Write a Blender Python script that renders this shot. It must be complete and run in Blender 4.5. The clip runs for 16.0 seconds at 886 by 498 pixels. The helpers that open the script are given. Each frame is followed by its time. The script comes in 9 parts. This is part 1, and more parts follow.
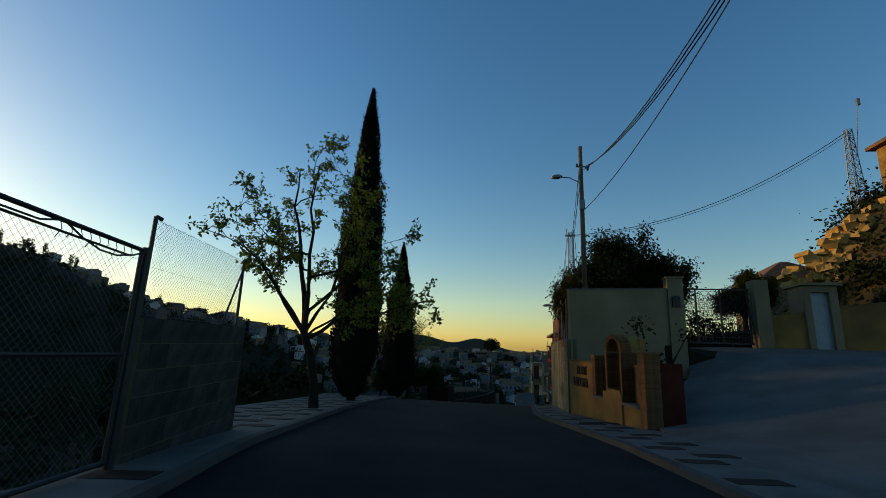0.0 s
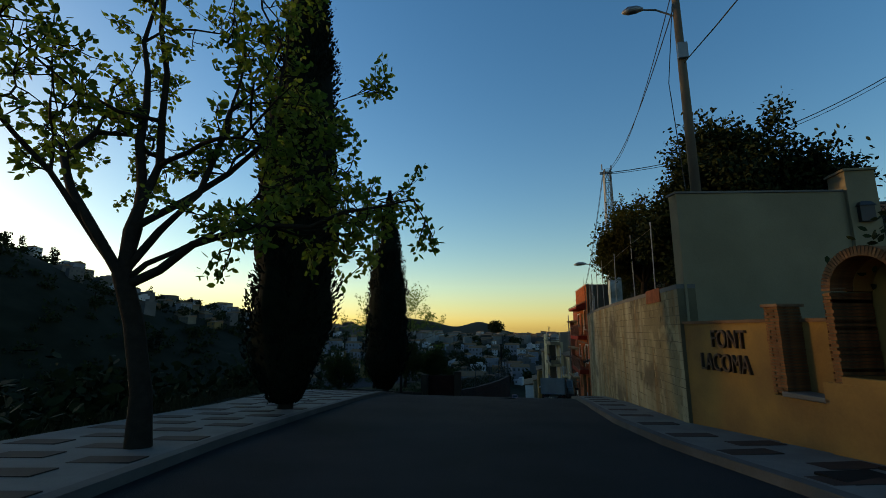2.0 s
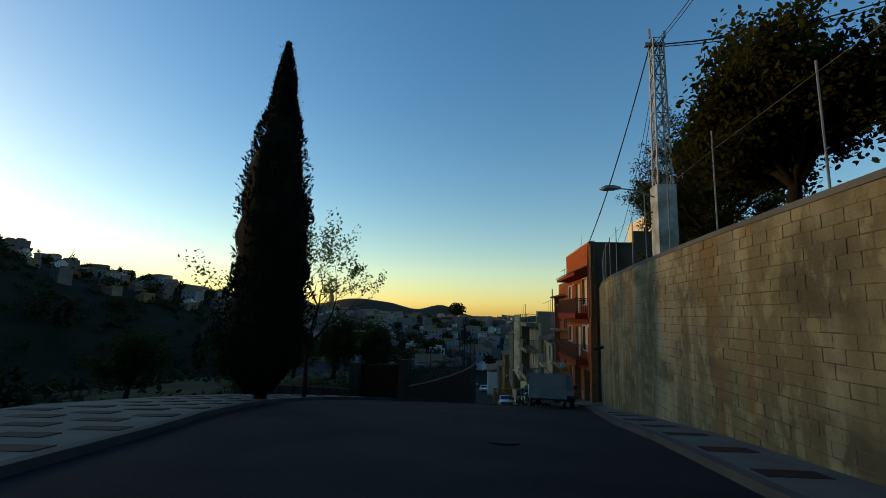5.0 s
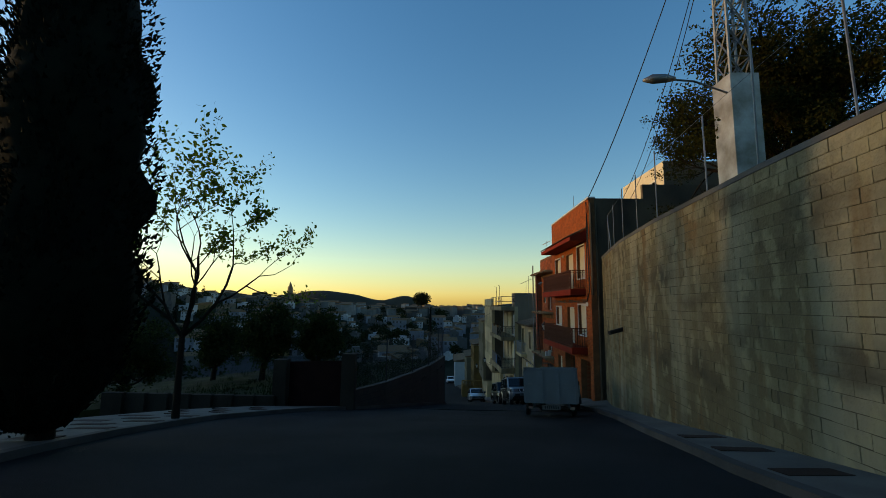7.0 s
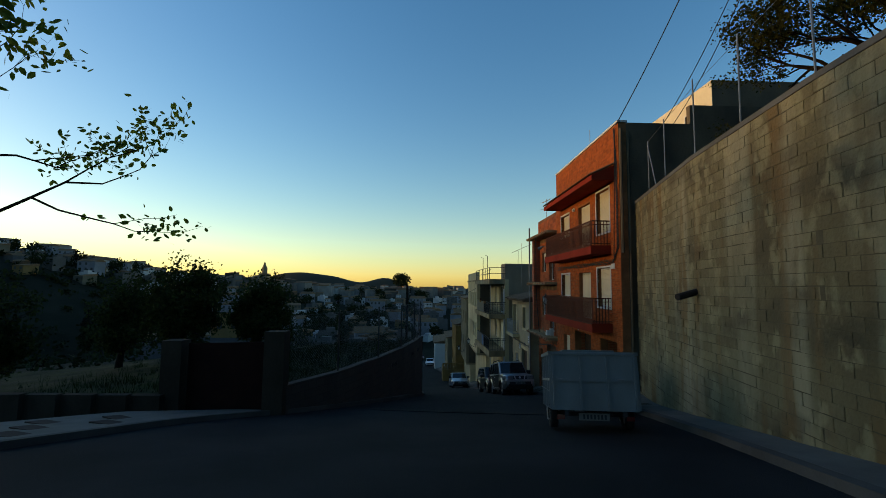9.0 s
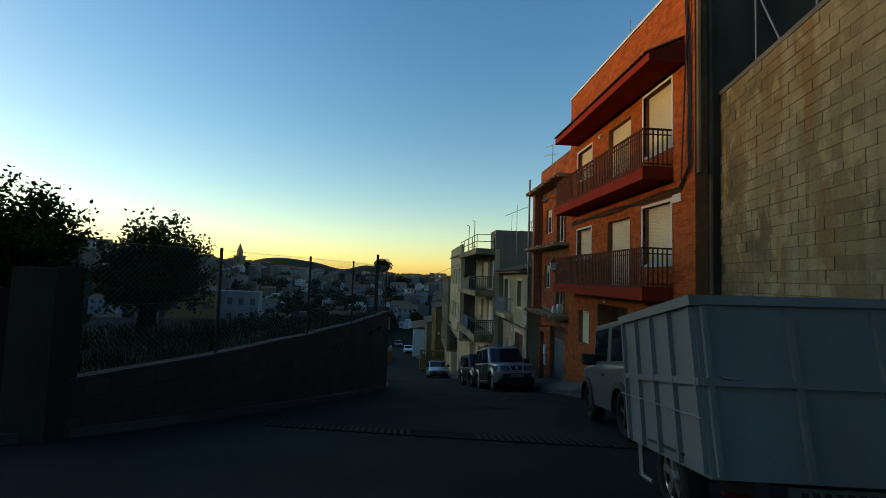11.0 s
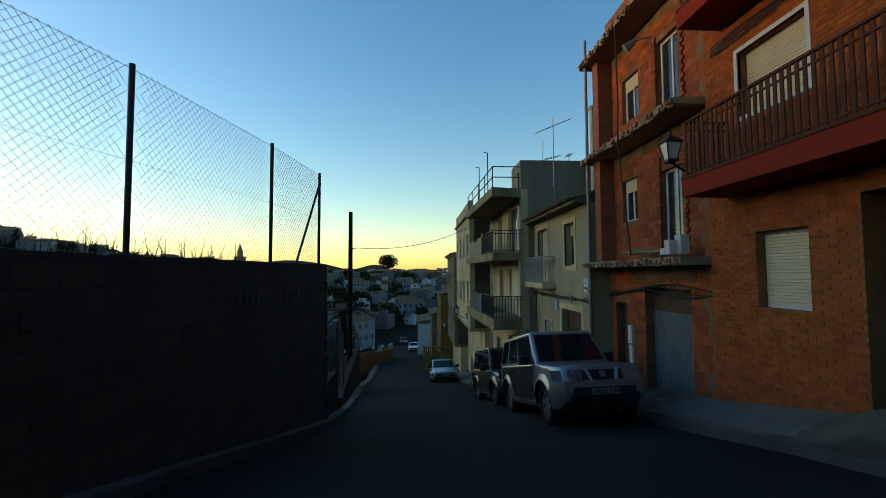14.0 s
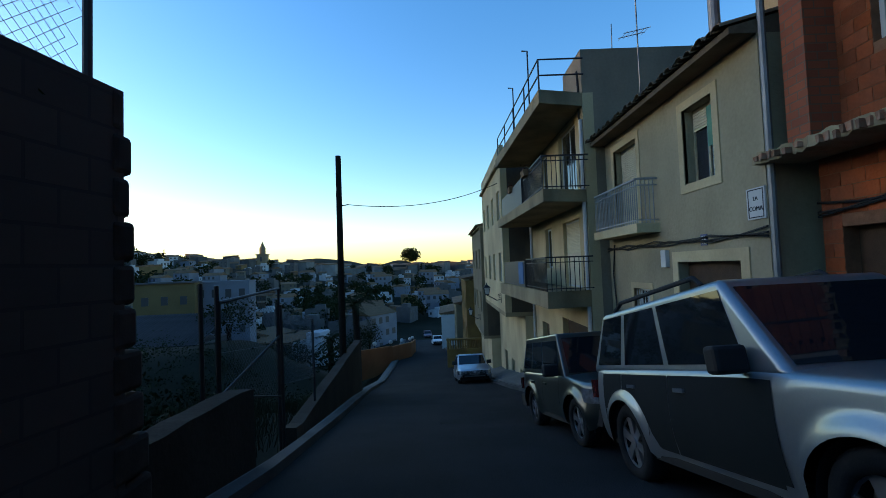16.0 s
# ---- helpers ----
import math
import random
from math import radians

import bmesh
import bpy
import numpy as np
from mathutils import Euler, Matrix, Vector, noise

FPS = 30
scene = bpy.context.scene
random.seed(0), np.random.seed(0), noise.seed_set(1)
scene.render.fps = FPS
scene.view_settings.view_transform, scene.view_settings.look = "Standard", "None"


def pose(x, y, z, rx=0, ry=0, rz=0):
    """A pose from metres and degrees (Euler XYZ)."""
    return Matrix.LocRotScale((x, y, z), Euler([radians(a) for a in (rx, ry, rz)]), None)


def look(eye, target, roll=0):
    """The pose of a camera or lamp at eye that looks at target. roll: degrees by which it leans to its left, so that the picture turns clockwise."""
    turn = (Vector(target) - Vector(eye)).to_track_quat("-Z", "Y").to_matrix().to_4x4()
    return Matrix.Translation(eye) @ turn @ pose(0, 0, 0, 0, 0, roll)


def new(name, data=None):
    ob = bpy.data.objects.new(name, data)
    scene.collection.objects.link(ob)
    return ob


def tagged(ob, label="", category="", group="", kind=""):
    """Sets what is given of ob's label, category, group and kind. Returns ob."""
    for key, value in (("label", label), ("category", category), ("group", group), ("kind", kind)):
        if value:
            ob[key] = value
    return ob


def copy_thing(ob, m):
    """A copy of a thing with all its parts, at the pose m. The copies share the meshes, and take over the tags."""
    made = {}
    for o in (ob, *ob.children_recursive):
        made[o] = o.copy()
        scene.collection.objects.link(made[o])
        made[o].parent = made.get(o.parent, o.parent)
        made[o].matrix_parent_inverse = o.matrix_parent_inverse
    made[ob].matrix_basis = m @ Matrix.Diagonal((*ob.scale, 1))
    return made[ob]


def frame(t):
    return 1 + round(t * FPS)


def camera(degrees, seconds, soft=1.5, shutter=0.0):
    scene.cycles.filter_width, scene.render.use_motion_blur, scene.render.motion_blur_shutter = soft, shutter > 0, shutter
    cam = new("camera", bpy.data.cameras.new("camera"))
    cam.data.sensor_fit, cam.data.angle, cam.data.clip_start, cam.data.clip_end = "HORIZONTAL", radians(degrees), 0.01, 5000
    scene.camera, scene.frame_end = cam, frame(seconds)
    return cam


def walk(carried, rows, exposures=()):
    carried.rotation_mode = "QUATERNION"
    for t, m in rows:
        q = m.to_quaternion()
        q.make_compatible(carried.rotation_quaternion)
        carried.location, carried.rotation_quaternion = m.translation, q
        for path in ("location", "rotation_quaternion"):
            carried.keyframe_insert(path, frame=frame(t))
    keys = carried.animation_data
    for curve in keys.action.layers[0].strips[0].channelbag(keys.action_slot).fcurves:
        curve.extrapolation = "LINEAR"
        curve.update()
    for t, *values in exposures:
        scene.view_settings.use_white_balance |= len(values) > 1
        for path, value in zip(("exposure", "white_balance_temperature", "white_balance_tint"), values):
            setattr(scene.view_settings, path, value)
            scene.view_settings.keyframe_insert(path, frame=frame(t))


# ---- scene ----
cam = camera(89.9, 16.0, soft=0.8)
# seconds, x, y, z, yaw to the left, pitch up, roll to the left
PATH = [
    (0.0, 0.238, -1.396, 1.058, 10.11, 12.26, 2.07),
    (0.5, -0.178, 1.219, 0.953, 10.39, 11.89, 1.66),
    (1.0, -0.643, 3.696, 0.798, 10.36, 11.40, 0.76),
    (1.5, -0.983, 5.990, 0.632, 10.27, 10.51, 0.03),
    (2.0, -1.306, 7.966, 0.456, 10.10, 10.37, 0.07),
    (2.5, -1.773, 10.270, 0.303, 9.88, 10.18, 0.81),
    (3.0, -1.986, 12.603, 0.186, 9.09, 10.29, 0.18),
    (3.5, -2.110, 14.642, 0.100, 8.73, 9.54, -0.02),
    (4.0, -2.145, 16.768, -0.045, 8.03, 8.52, 0.98),
    (6.5, -2.773, 25.734, -0.729, 1.42, 8.07, 0.35),
    (7.0, -2.769, 27.476, -0.927, 0.66, 7.15, 0.47),
    (7.5, -2.766, 29.094, -1.110, -0.09, 6.29, 0.63),
    (8.0, -2.743, 30.625, -1.293, -0.80, 5.66, 0.58),
    (8.5, -2.707, 32.201, -1.488, -1.28, 5.29, 0.47),
    (11.0, -2.046, 40.169, -2.960, -4.02, 3.57, 1.83),
    (11.5, -1.623, 41.935, -3.277, -3.60, 3.46, 1.68),
    (12.0, -1.310, 43.569, -3.568, -2.84, 3.70, 1.70),
    (12.5, -1.063, 45.109, -3.856, -2.42, 4.37, 1.50),
    (13.0, -1.045, 46.797, -4.157, -2.64, 4.85, 1.19),
    (13.5, -0.997, 48.527, -4.429, -3.08, 4.20, -0.04),
    (14.0, -0.986, 50.009, -4.693, -3.10, 3.18, -0.29),
    (14.5, -0.869, 51.621, -5.001, -2.84, 2.95, -0.83),
    (15.0, -0.807, 53.181, -5.297, -1.97, 3.89, -0.79),
    (15.5, -0.671, 54.800, -5.578, -0.75, 3.14, -0.90),
    (16.0, -0.692, 56.452, -5.856, -0.07, 2.47, -2.04),
]
walk(cam, [(t, pose(x, y, z, 90 + pitch, 0, yaw) @ pose(0, 0, 0, 0, 0, roll)) for t, x, y, z, yaw, pitch, roll in PATH],
     exposures=[(0.0, 0.5, 9300, 11), (3.0, 0.83, 9600, 11), (8.5, 0.88, 9600, 11), (12.0, 1.16, 10600, 11), (14.5, 1.38, 10500, 11), (15.4, 1.54, 8600, 12), (16.0, 1.62, 7600, 15)])

# ---- light ----
SUN_AZ, SUN_EL = -88.0, 3.4       # degrees from +y towards +x, and above the horizon
world = bpy.data.worlds.new("dusk")
scene.world = world
world.use_nodes = True
wn = world.node_tree.nodes
sky = wn.new("ShaderNodeTexSky")
sky.sky_type, sky.sun_disc = "NISHITA", False
sky.sun_elevation, sky.sun_rotation = radians(10.0), radians(SUN_AZ + 13)
sky.air_density, sky.dust_density, sky.ozone_density, sky.altitude = 1.25, 0.6, 3.8, 300
wn["Background"].inputs["Strength"].default_value = 0.15
deep = wn.new("ShaderNodeHueSaturation")
deep.inputs["Hue"].default_value = 0.508
deep.inputs["Saturation"].default_value = 1.23
world.node_tree.links.new(sky.outputs[0], deep.inputs["Color"])
world.node_tree.links.new(deep.outputs[0], wn["Background"].inputs[0])
sun = new("sun", bpy.data.lights.new("sun", "SUN"))
sun.data.energy, sun.data.angle, sun.data.color = 2.0, radians(3.0), (1.0, 0.72, 0.42)
sun.matrix_world = look((0, 0, 0), (-math.sin(radians(SUN_AZ)), -math.cos(radians(SUN_AZ)), -math.tan(radians(SUN_EL))))


# ---- materials ----
def material(name, colour, rough=0.85, vary=0.25, scale=3.0, bump=0.15, fine=40.0, metal=0.0, tint=None, streak=0.0, pieces=0.0):
    """A surface with variation at two scales: broad stains and fine grain. tint: the colour of the stains; streak: stains drawn out downwards; pieces: variation from piece to piece."""
    m = bpy.data.materials.new(name)
    m.use_nodes = True
    n, l = m.node_tree.nodes, m.node_tree.links
    b = n["Principled BSDF"]
    b.inputs["Roughness"].default_value, b.inputs["Metallic"].default_value = rough, metal
    b.inputs["Specular IOR Level"].default_value = 0.5 if rough < 0.6 else 0.3 if rough < 0.8 else 0.08
    co = n.new("ShaderNodeTexCoord")
    mp = n.new("ShaderNodeMapping")
    mp.inputs["Scale"].default_value = (1, 1, 1 - 0.85 * streak)
    l.new(co.outputs["Object"], mp.inputs[0])
    big, small = n.new("ShaderNodeTexNoise"), n.new("ShaderNodeTexNoise")
    for node, s, d in ((big, scale, 5), (small, fine, 3)):
        node.inputs["Scale"].default_value, node.inputs["Detail"].default_value = s, d
        l.new(mp.outputs[0] if node is big else co.outputs["Object"], node.inputs["Vector"])
    ramp = n.new("ShaderNodeValToRGB")
    ramp.color_ramp.elements[0].position, ramp.color_ramp.elements[1].position = 0.36, 0.66
    l.new(big.outputs[0], ramp.inputs[0])
    mix = n.new("ShaderNodeMix")
    mix.data_type = "RGBA"
    tint = tint or tuple(c * (1 - vary) for c in colour)
    mix.inputs["A"].default_value, mix.inputs["B"].default_value = (*tint, 1), (*colour, 1)
    l.new(ramp.outputs[0], mix.inputs["Factor"])
    hsv = n.new("ShaderNodeHueSaturation")
    ma = n.new("ShaderNodeMath")
    ma.operation = "MULTIPLY_ADD"
    ma.inputs[1].default_value, ma.inputs[2].default_value = vary * 0.9, 1 - vary * 0.45
    l.new(small.outputs[0], ma.inputs[0])
    last = ma
    if pieces:
        info = n.new("ShaderNodeObjectInfo")
        geo = n.new("ShaderNodeNewGeometry")
        add = n.new("ShaderNodeMath")
        l.new(info.outputs["Random"], add.inputs[0])
        l.new(geo.outputs["Random Per Island"], add.inputs[1])
        fr = n.new("ShaderNodeMath")
        fr.operation = "FRACT"
        l.new(add.outputs[0], fr.inputs[0])
        m2 = n.new("ShaderNodeMath")
        m2.operation = "MULTIPLY_ADD"
        m2.inputs[1].default_value, m2.inputs[2].default_value = pieces, 1 - pieces / 2
        l.new(fr.outputs[0], m2.inputs[0])
        m3 = n.new("ShaderNodeMath")
        m3.operation = "MULTIPLY"
        l.new(ma.outputs[0], m3.inputs[0])
        l.new(m2.outputs[0], m3.inputs[1])
        last = m3
    l.new(last.outputs[0], hsv.inputs["Value"])
    l.new(mix.outputs["Result"], hsv.inputs["Color"])
    l.new(hsv.outputs[0], b.inputs["Base Color"])
    if bump:
        bu = n.new("ShaderNodeBump")
        bu.inputs["Strength"].default_value, bu.inputs["Distance"].default_value = bump, 0.02
        l.new(small.outputs[0], bu.inputs["Height"])
        l.new(bu.outputs[0], b.inputs["Normal"])
    return m


def brickwork(name, colour, other, mortar, width, height, joint=0.012, rough=0.85, axis="y"):
    """Brick courses on an upright wall; axis: the way along which the wall runs."""
    m = bpy.data.materials.new(name)
    m.use_nodes = True
    n, l = m.node_tree.nodes, m.node_tree.links
    b = n["Principled BSDF"]
    b.inputs["Roughness"].default_value = rough
    co, sep, com = n.new("ShaderNodeTexCoord"), n.new("ShaderNodeSeparateXYZ"), n.new("ShaderNodeCombineXYZ")
    l.new(co.outputs["Object"], sep.inputs[0])
    add = n.new("ShaderNodeMath")
    l.new(sep.outputs["X"], add.inputs[0])
    l.new(sep.outputs["Y"], add.inputs[1])
    l.new(add.outputs[0], com.inputs[0])
    l.new(sep.outputs["Z"], com.inputs[1])
    br = n.new("ShaderNodeTexBrick")
    br.inputs["Scale"].default_value = 1.0
    br.inputs["Color1"].default_value, br.inputs["Color2"].default_value, br.inputs["Mortar"].default_value = (*colour, 1), (*other, 1), (*mortar, 1)
    br.inputs["Brick Width"].default_value, br.inputs["Row Height"].default_value, br.inputs["Mortar Size"].default_value = width, height, joint
    l.new(com.outputs[0], br.inputs["Vector"])
    no = n.new("ShaderNodeTexNoise")
    no.inputs["Scale"].default_value, no.inputs["Detail"].default_value = 1.3, 6
    l.new(co.outputs["Object"], no.inputs["Vector"])
    ma = n.new("ShaderNodeMath")
    ma.operation = "MULTIPLY_ADD"
    ma.inputs[1].default_value, ma.inputs[2].default_value = 0.7, 0.65
    l.new(no.outputs[0], ma.inputs[0])
    hsv = n.new("ShaderNodeHueSaturation")
    l.new(ma.outputs[0], hsv.inputs["Value"])
    l.new(br.outputs["Color"], hsv.inputs["Color"])
    l.new(hsv.outputs[0], b.inputs["Base Color"])
    bu = n.new("ShaderNodeBump")
    bu.invert = True
    bu.inputs["Strength"].default_value, bu.inputs["Distance"].default_value = 0.6, 0.012
    l.new(br.outputs["Fac"], bu.inputs["Height"])
    l.new(bu.outputs[0], b.inputs["Normal"])
    return m


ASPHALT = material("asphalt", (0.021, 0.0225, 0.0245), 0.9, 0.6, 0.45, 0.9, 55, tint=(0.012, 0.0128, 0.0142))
KERB = material("kerb_stone", (0.085, 0.08, 0.075), 0.85, 0.3, 1.2, 0.2, 30)
PAVE = material("pale_paving", (0.125, 0.12, 0.11), 0.8, 0.25, 1.5, 0.15, 40, pieces=0.15)
PAVE_RED = material("red_paving", (0.045, 0.027, 0.022), 0.8, 0.3, 1.5, 0.15, 40, pieces=0.2)
WARM_CONCRETE = material("warm_concrete", (0.34, 0.255, 0.15), 0.9, 0.3, 0.9, 0.3, 22, tint=(0.20, 0.15, 0.09), streak=0.5)
CONCRETE = material("concrete", (0.13, 0.125, 0.115), 0.9, 0.3, 0.6, 0.25, 25)
BLOCK = material("concrete_block", (0.20, 0.17, 0.10), 0.92, 0.3, 0.45, 0.8, 16, tint=(0.125, 0.102, 0.056), streak=0.9, pieces=0.12)
def block_surface(m):
    """Pale lime runs and dark damp patches over the blockwork."""
    n, l = m.node_tree.nodes, m.node_tree.links
    b = n["Principled BSDF"]
    before = b.inputs["Base Color"].links[0].from_socket
    geo = n.new("ShaderNodeNewGeometry")
    for scale, lo, hi, colour, share in (((0.9, 0.9, 0.07), 0.52, 0.68, (0.31, 0.28, 0.19), 0.7), ((0.5, 0.5, 0.9), 0.52, 0.68, (0.055, 0.047, 0.032), 0.75), ((1.6, 1.6, 0.25), 0.54, 0.66, (0.16, 0.095, 0.04), 0.7), ((2.4, 2.4, 1.4), 0.55, 0.63, (0.33, 0.29, 0.17), 0.4), ((4.0, 4.0, 2.2), 0.60, 0.70, (0.09, 0.075, 0.05), 0.3)):
        mp, no, ra, mx, mu = n.new("ShaderNodeMapping"), n.new("ShaderNodeTexNoise"), n.new("ShaderNodeMapRange"), n.new("ShaderNodeMix"), n.new("ShaderNodeMath")
        mp.inputs["Scale"].default_value = scale
        mp.inputs["Location"].default_value = (scale[0] * 7, 3, scale[2] * 5)
        no.inputs["Scale"].default_value, no.inputs["Detail"].default_value = 1.0, 6
        l.new(geo.outputs["Position"], mp.inputs[0])
        l.new(mp.outputs[0], no.inputs["Vector"])
        ra.inputs["From Min"].default_value, ra.inputs["From Max"].default_value = lo, hi
        l.new(no.outputs[0], ra.inputs["Value"])
        mu.operation = "MULTIPLY"
        mu.inputs[1].default_value = share
        l.new(ra.outputs[0], mu.inputs[0])
        mx.data_type = "RGBA"
        l.new(mu.outputs[0], mx.inputs["Factor"])
        l.new(before, mx.inputs["A"])
        mx.inputs["B"].default_value = (*colour, 1)
        before = mx.outputs["Result"]
    l.new(before, b.inputs["Base Color"])


block_surface(BLOCK)
MORTAR = material("mortar", (0.11, 0.093, 0.058), 0.95, 0.3, 1.0, 0.3, 30)
BLOCK_GREY = material("grey_block", (0.085, 0.08, 0.065), 0.92, 0.3, 1.1, 0.4, 30, tint=(0.022, 0.022, 0.02), pieces=0.5)
CREAM = material("cream_render", (0.19, 0.155, 0.10), 0.9, 0.2, 0.6, 0.2, 25)
OCHRE = material("ochre_render", (0.25, 0.14, 0.045), 0.9, 0.25, 0.8, 0.25, 20, tint=(0.15, 0.085, 0.035))
GREY_RENDER = material("grey_render", (0.36, 0.29, 0.185), 0.92, 0.3, 0.8, 0.4, 16, tint=(0.26, 0.21, 0.135), streak=0.4)
TOWER = material("brown_grey_render", (0.25, 0.20, 0.145), 0.92, 0.3, 0.7, 0.4, 14, tint=(0.17, 0.135, 0.10), streak=0.5)
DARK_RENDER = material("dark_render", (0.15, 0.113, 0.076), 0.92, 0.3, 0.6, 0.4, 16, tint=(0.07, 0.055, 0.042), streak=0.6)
BUFF = material("buff_render", (0.56, 0.43, 0.25), 0.9, 0.3, 0.6, 0.25, 18, tint=(0.40, 0.30, 0.175), streak=0.5)
WHITE = material("white_paint", (0.5, 0.49, 0.47), 0.7, 0.1, 1.0, 0.05, 30)
RED_PAINT = material("red_painted_slab", (0.25, 0.026, 0.012), 0.85, 0.2, 1.0, 0.1, 25)
RAIL = material("brown_railing_paint", (0.10, 0.034, 0.02), 0.82, 0.2, 4.0, 0.05, 40)
IRON = material("black_iron", (0.025, 0.025, 0.028), 0.55, 0.2, 5.0, 0.05, 40, metal=0.4)
STEEL = material("galvanised_steel", (0.22, 0.22, 0.22), 0.55, 0.2, 3.0, 0.08, 30, metal=0.8)
ORANGE_BRICK = material("orange_face_brick", (0.37, 0.085, 0.024), 0.9, 0.35, 6, 0.3, 40, tint=(0.24, 0.055, 0.019), pieces=0.35)
HOLLOW_BRICK = material("hollow_red_brick", (0.34, 0.075, 0.026), 0.9, 0.4, 1.6, 0.45, 22, tint=(0.20, 0.06, 0.03), pieces=0.5)
ORANGE_MORTAR = material("warm_mortar", (0.27, 0.115, 0.055), 0.95, 0.3, 3, 0.3, 30)
RED_MORTAR = material("dark_mortar", (0.23, 0.105, 0.06), 0.95, 0.4, 3, 0.4, 20)
PALE_RAIL = material("pale_grey_railing", (0.30, 0.30, 0.29), 0.7, 0.2, 5, 0.0)
DULL_RED = material("dull_red_render", (0.09, 0.018, 0.012), 0.9, 0.3, 1.5, 0.2, 20)
WIRE = material("dull_fence_wire", (0.10, 0.10, 0.10), 0.6, 0.2, 5, 0.0, metal=0.3)
CABLE = material("black_cable", (0.015, 0.015, 0.016), 0.6, 0.1, 5, 0.0)
TERRACOTTA = material("terracotta_tile", (0.19, 0.105, 0.06), 0.85, 0.35, 2.0, 0.3, 25, pieces=0.3)
ROOF_OLD = material("weathered_roof_tile", (0.18, 0.13, 0.09), 0.9, 0.35, 1.5, 0.3, 20, pieces=0.35)
BRICK_O = brickwork("orange_brick", (0.38, 0.072, 0.016), (0.29, 0.052, 0.014), (0.32, 0.125, 0.05), 0.26, 0.068, 0.012)
BRICK_B = brickwork("hollow_brick", (0.31, 0.072, 0.026), (0.22, 0.05, 0.02), (0.15, 0.075, 0.045), 0.28, 0.115, 0.01)
SHUTTER = material("cream_shutter", (0.55, 0.46, 0.31), 0.6, 0.08, 3, 0.0)
BROWN = material("brown_timber", (0.06, 0.03, 0.016), 0.7, 0.3, 6, 0.2, 60)
GARAGE = material("grey_blue_steel_sheet", (0.15, 0.185, 0.205), 0.7, 0.2, 1.5, 0.05, 30, metal=0.2)
BARK = material("bark", (0.022, 0.017, 0.013), 0.95, 0.35, 8, 0.6, 40)
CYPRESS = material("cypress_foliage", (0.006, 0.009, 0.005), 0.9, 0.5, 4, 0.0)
LEAF = material("young_leaf", (0.09, 0.15, 0.02), 0.7, 0.35, 6, 0.0, pieces=0.5)
PINE = material("pine_needle", (0.05, 0.05, 0.012), 0.85, 0.4, 3, 0.0, pieces=0.5)
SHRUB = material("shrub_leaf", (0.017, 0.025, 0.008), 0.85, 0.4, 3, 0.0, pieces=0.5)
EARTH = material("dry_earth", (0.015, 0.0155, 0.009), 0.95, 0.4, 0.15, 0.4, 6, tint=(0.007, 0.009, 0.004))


def see_through(m, share=0.45):
    """Lets part of the light through, as thin leaves do."""
    n, l = m.node_tree.nodes, m.node_tree.links
    out, b = n["Material Output"], n["Principled BSDF"]
    tr, mx = n.new("ShaderNodeBsdfTranslucent"), n.new("ShaderNodeMixShader")
    l.new(b.inputs["Base Color"].links[0].from_socket, tr.inputs["Color"])
    mx.inputs[0].default_value = share
    l.new(b.outputs[0], mx.inputs[1])
    l.new(tr.outputs[0], mx.inputs[2])
    l.new(mx.outputs[0], out.inputs["Surface"])


for leafy in (LEAF, PINE):
    see_through(leafy, 0.6)


def glass(name, colour=(0.02, 0.025, 0.03), rough=0.06):
    m = bpy.data.materials.new(name)
    m.use_nodes = True
    b = m.node_tree.nodes["Principled BSDF"]
    b.inputs["Base Color"].default_value = (*colour, 1)
    b.inputs["Roughness"].default_value, b.inputs["IOR"].default_value = rough, 1.5
    return m


GLASS = glass("window_glass")


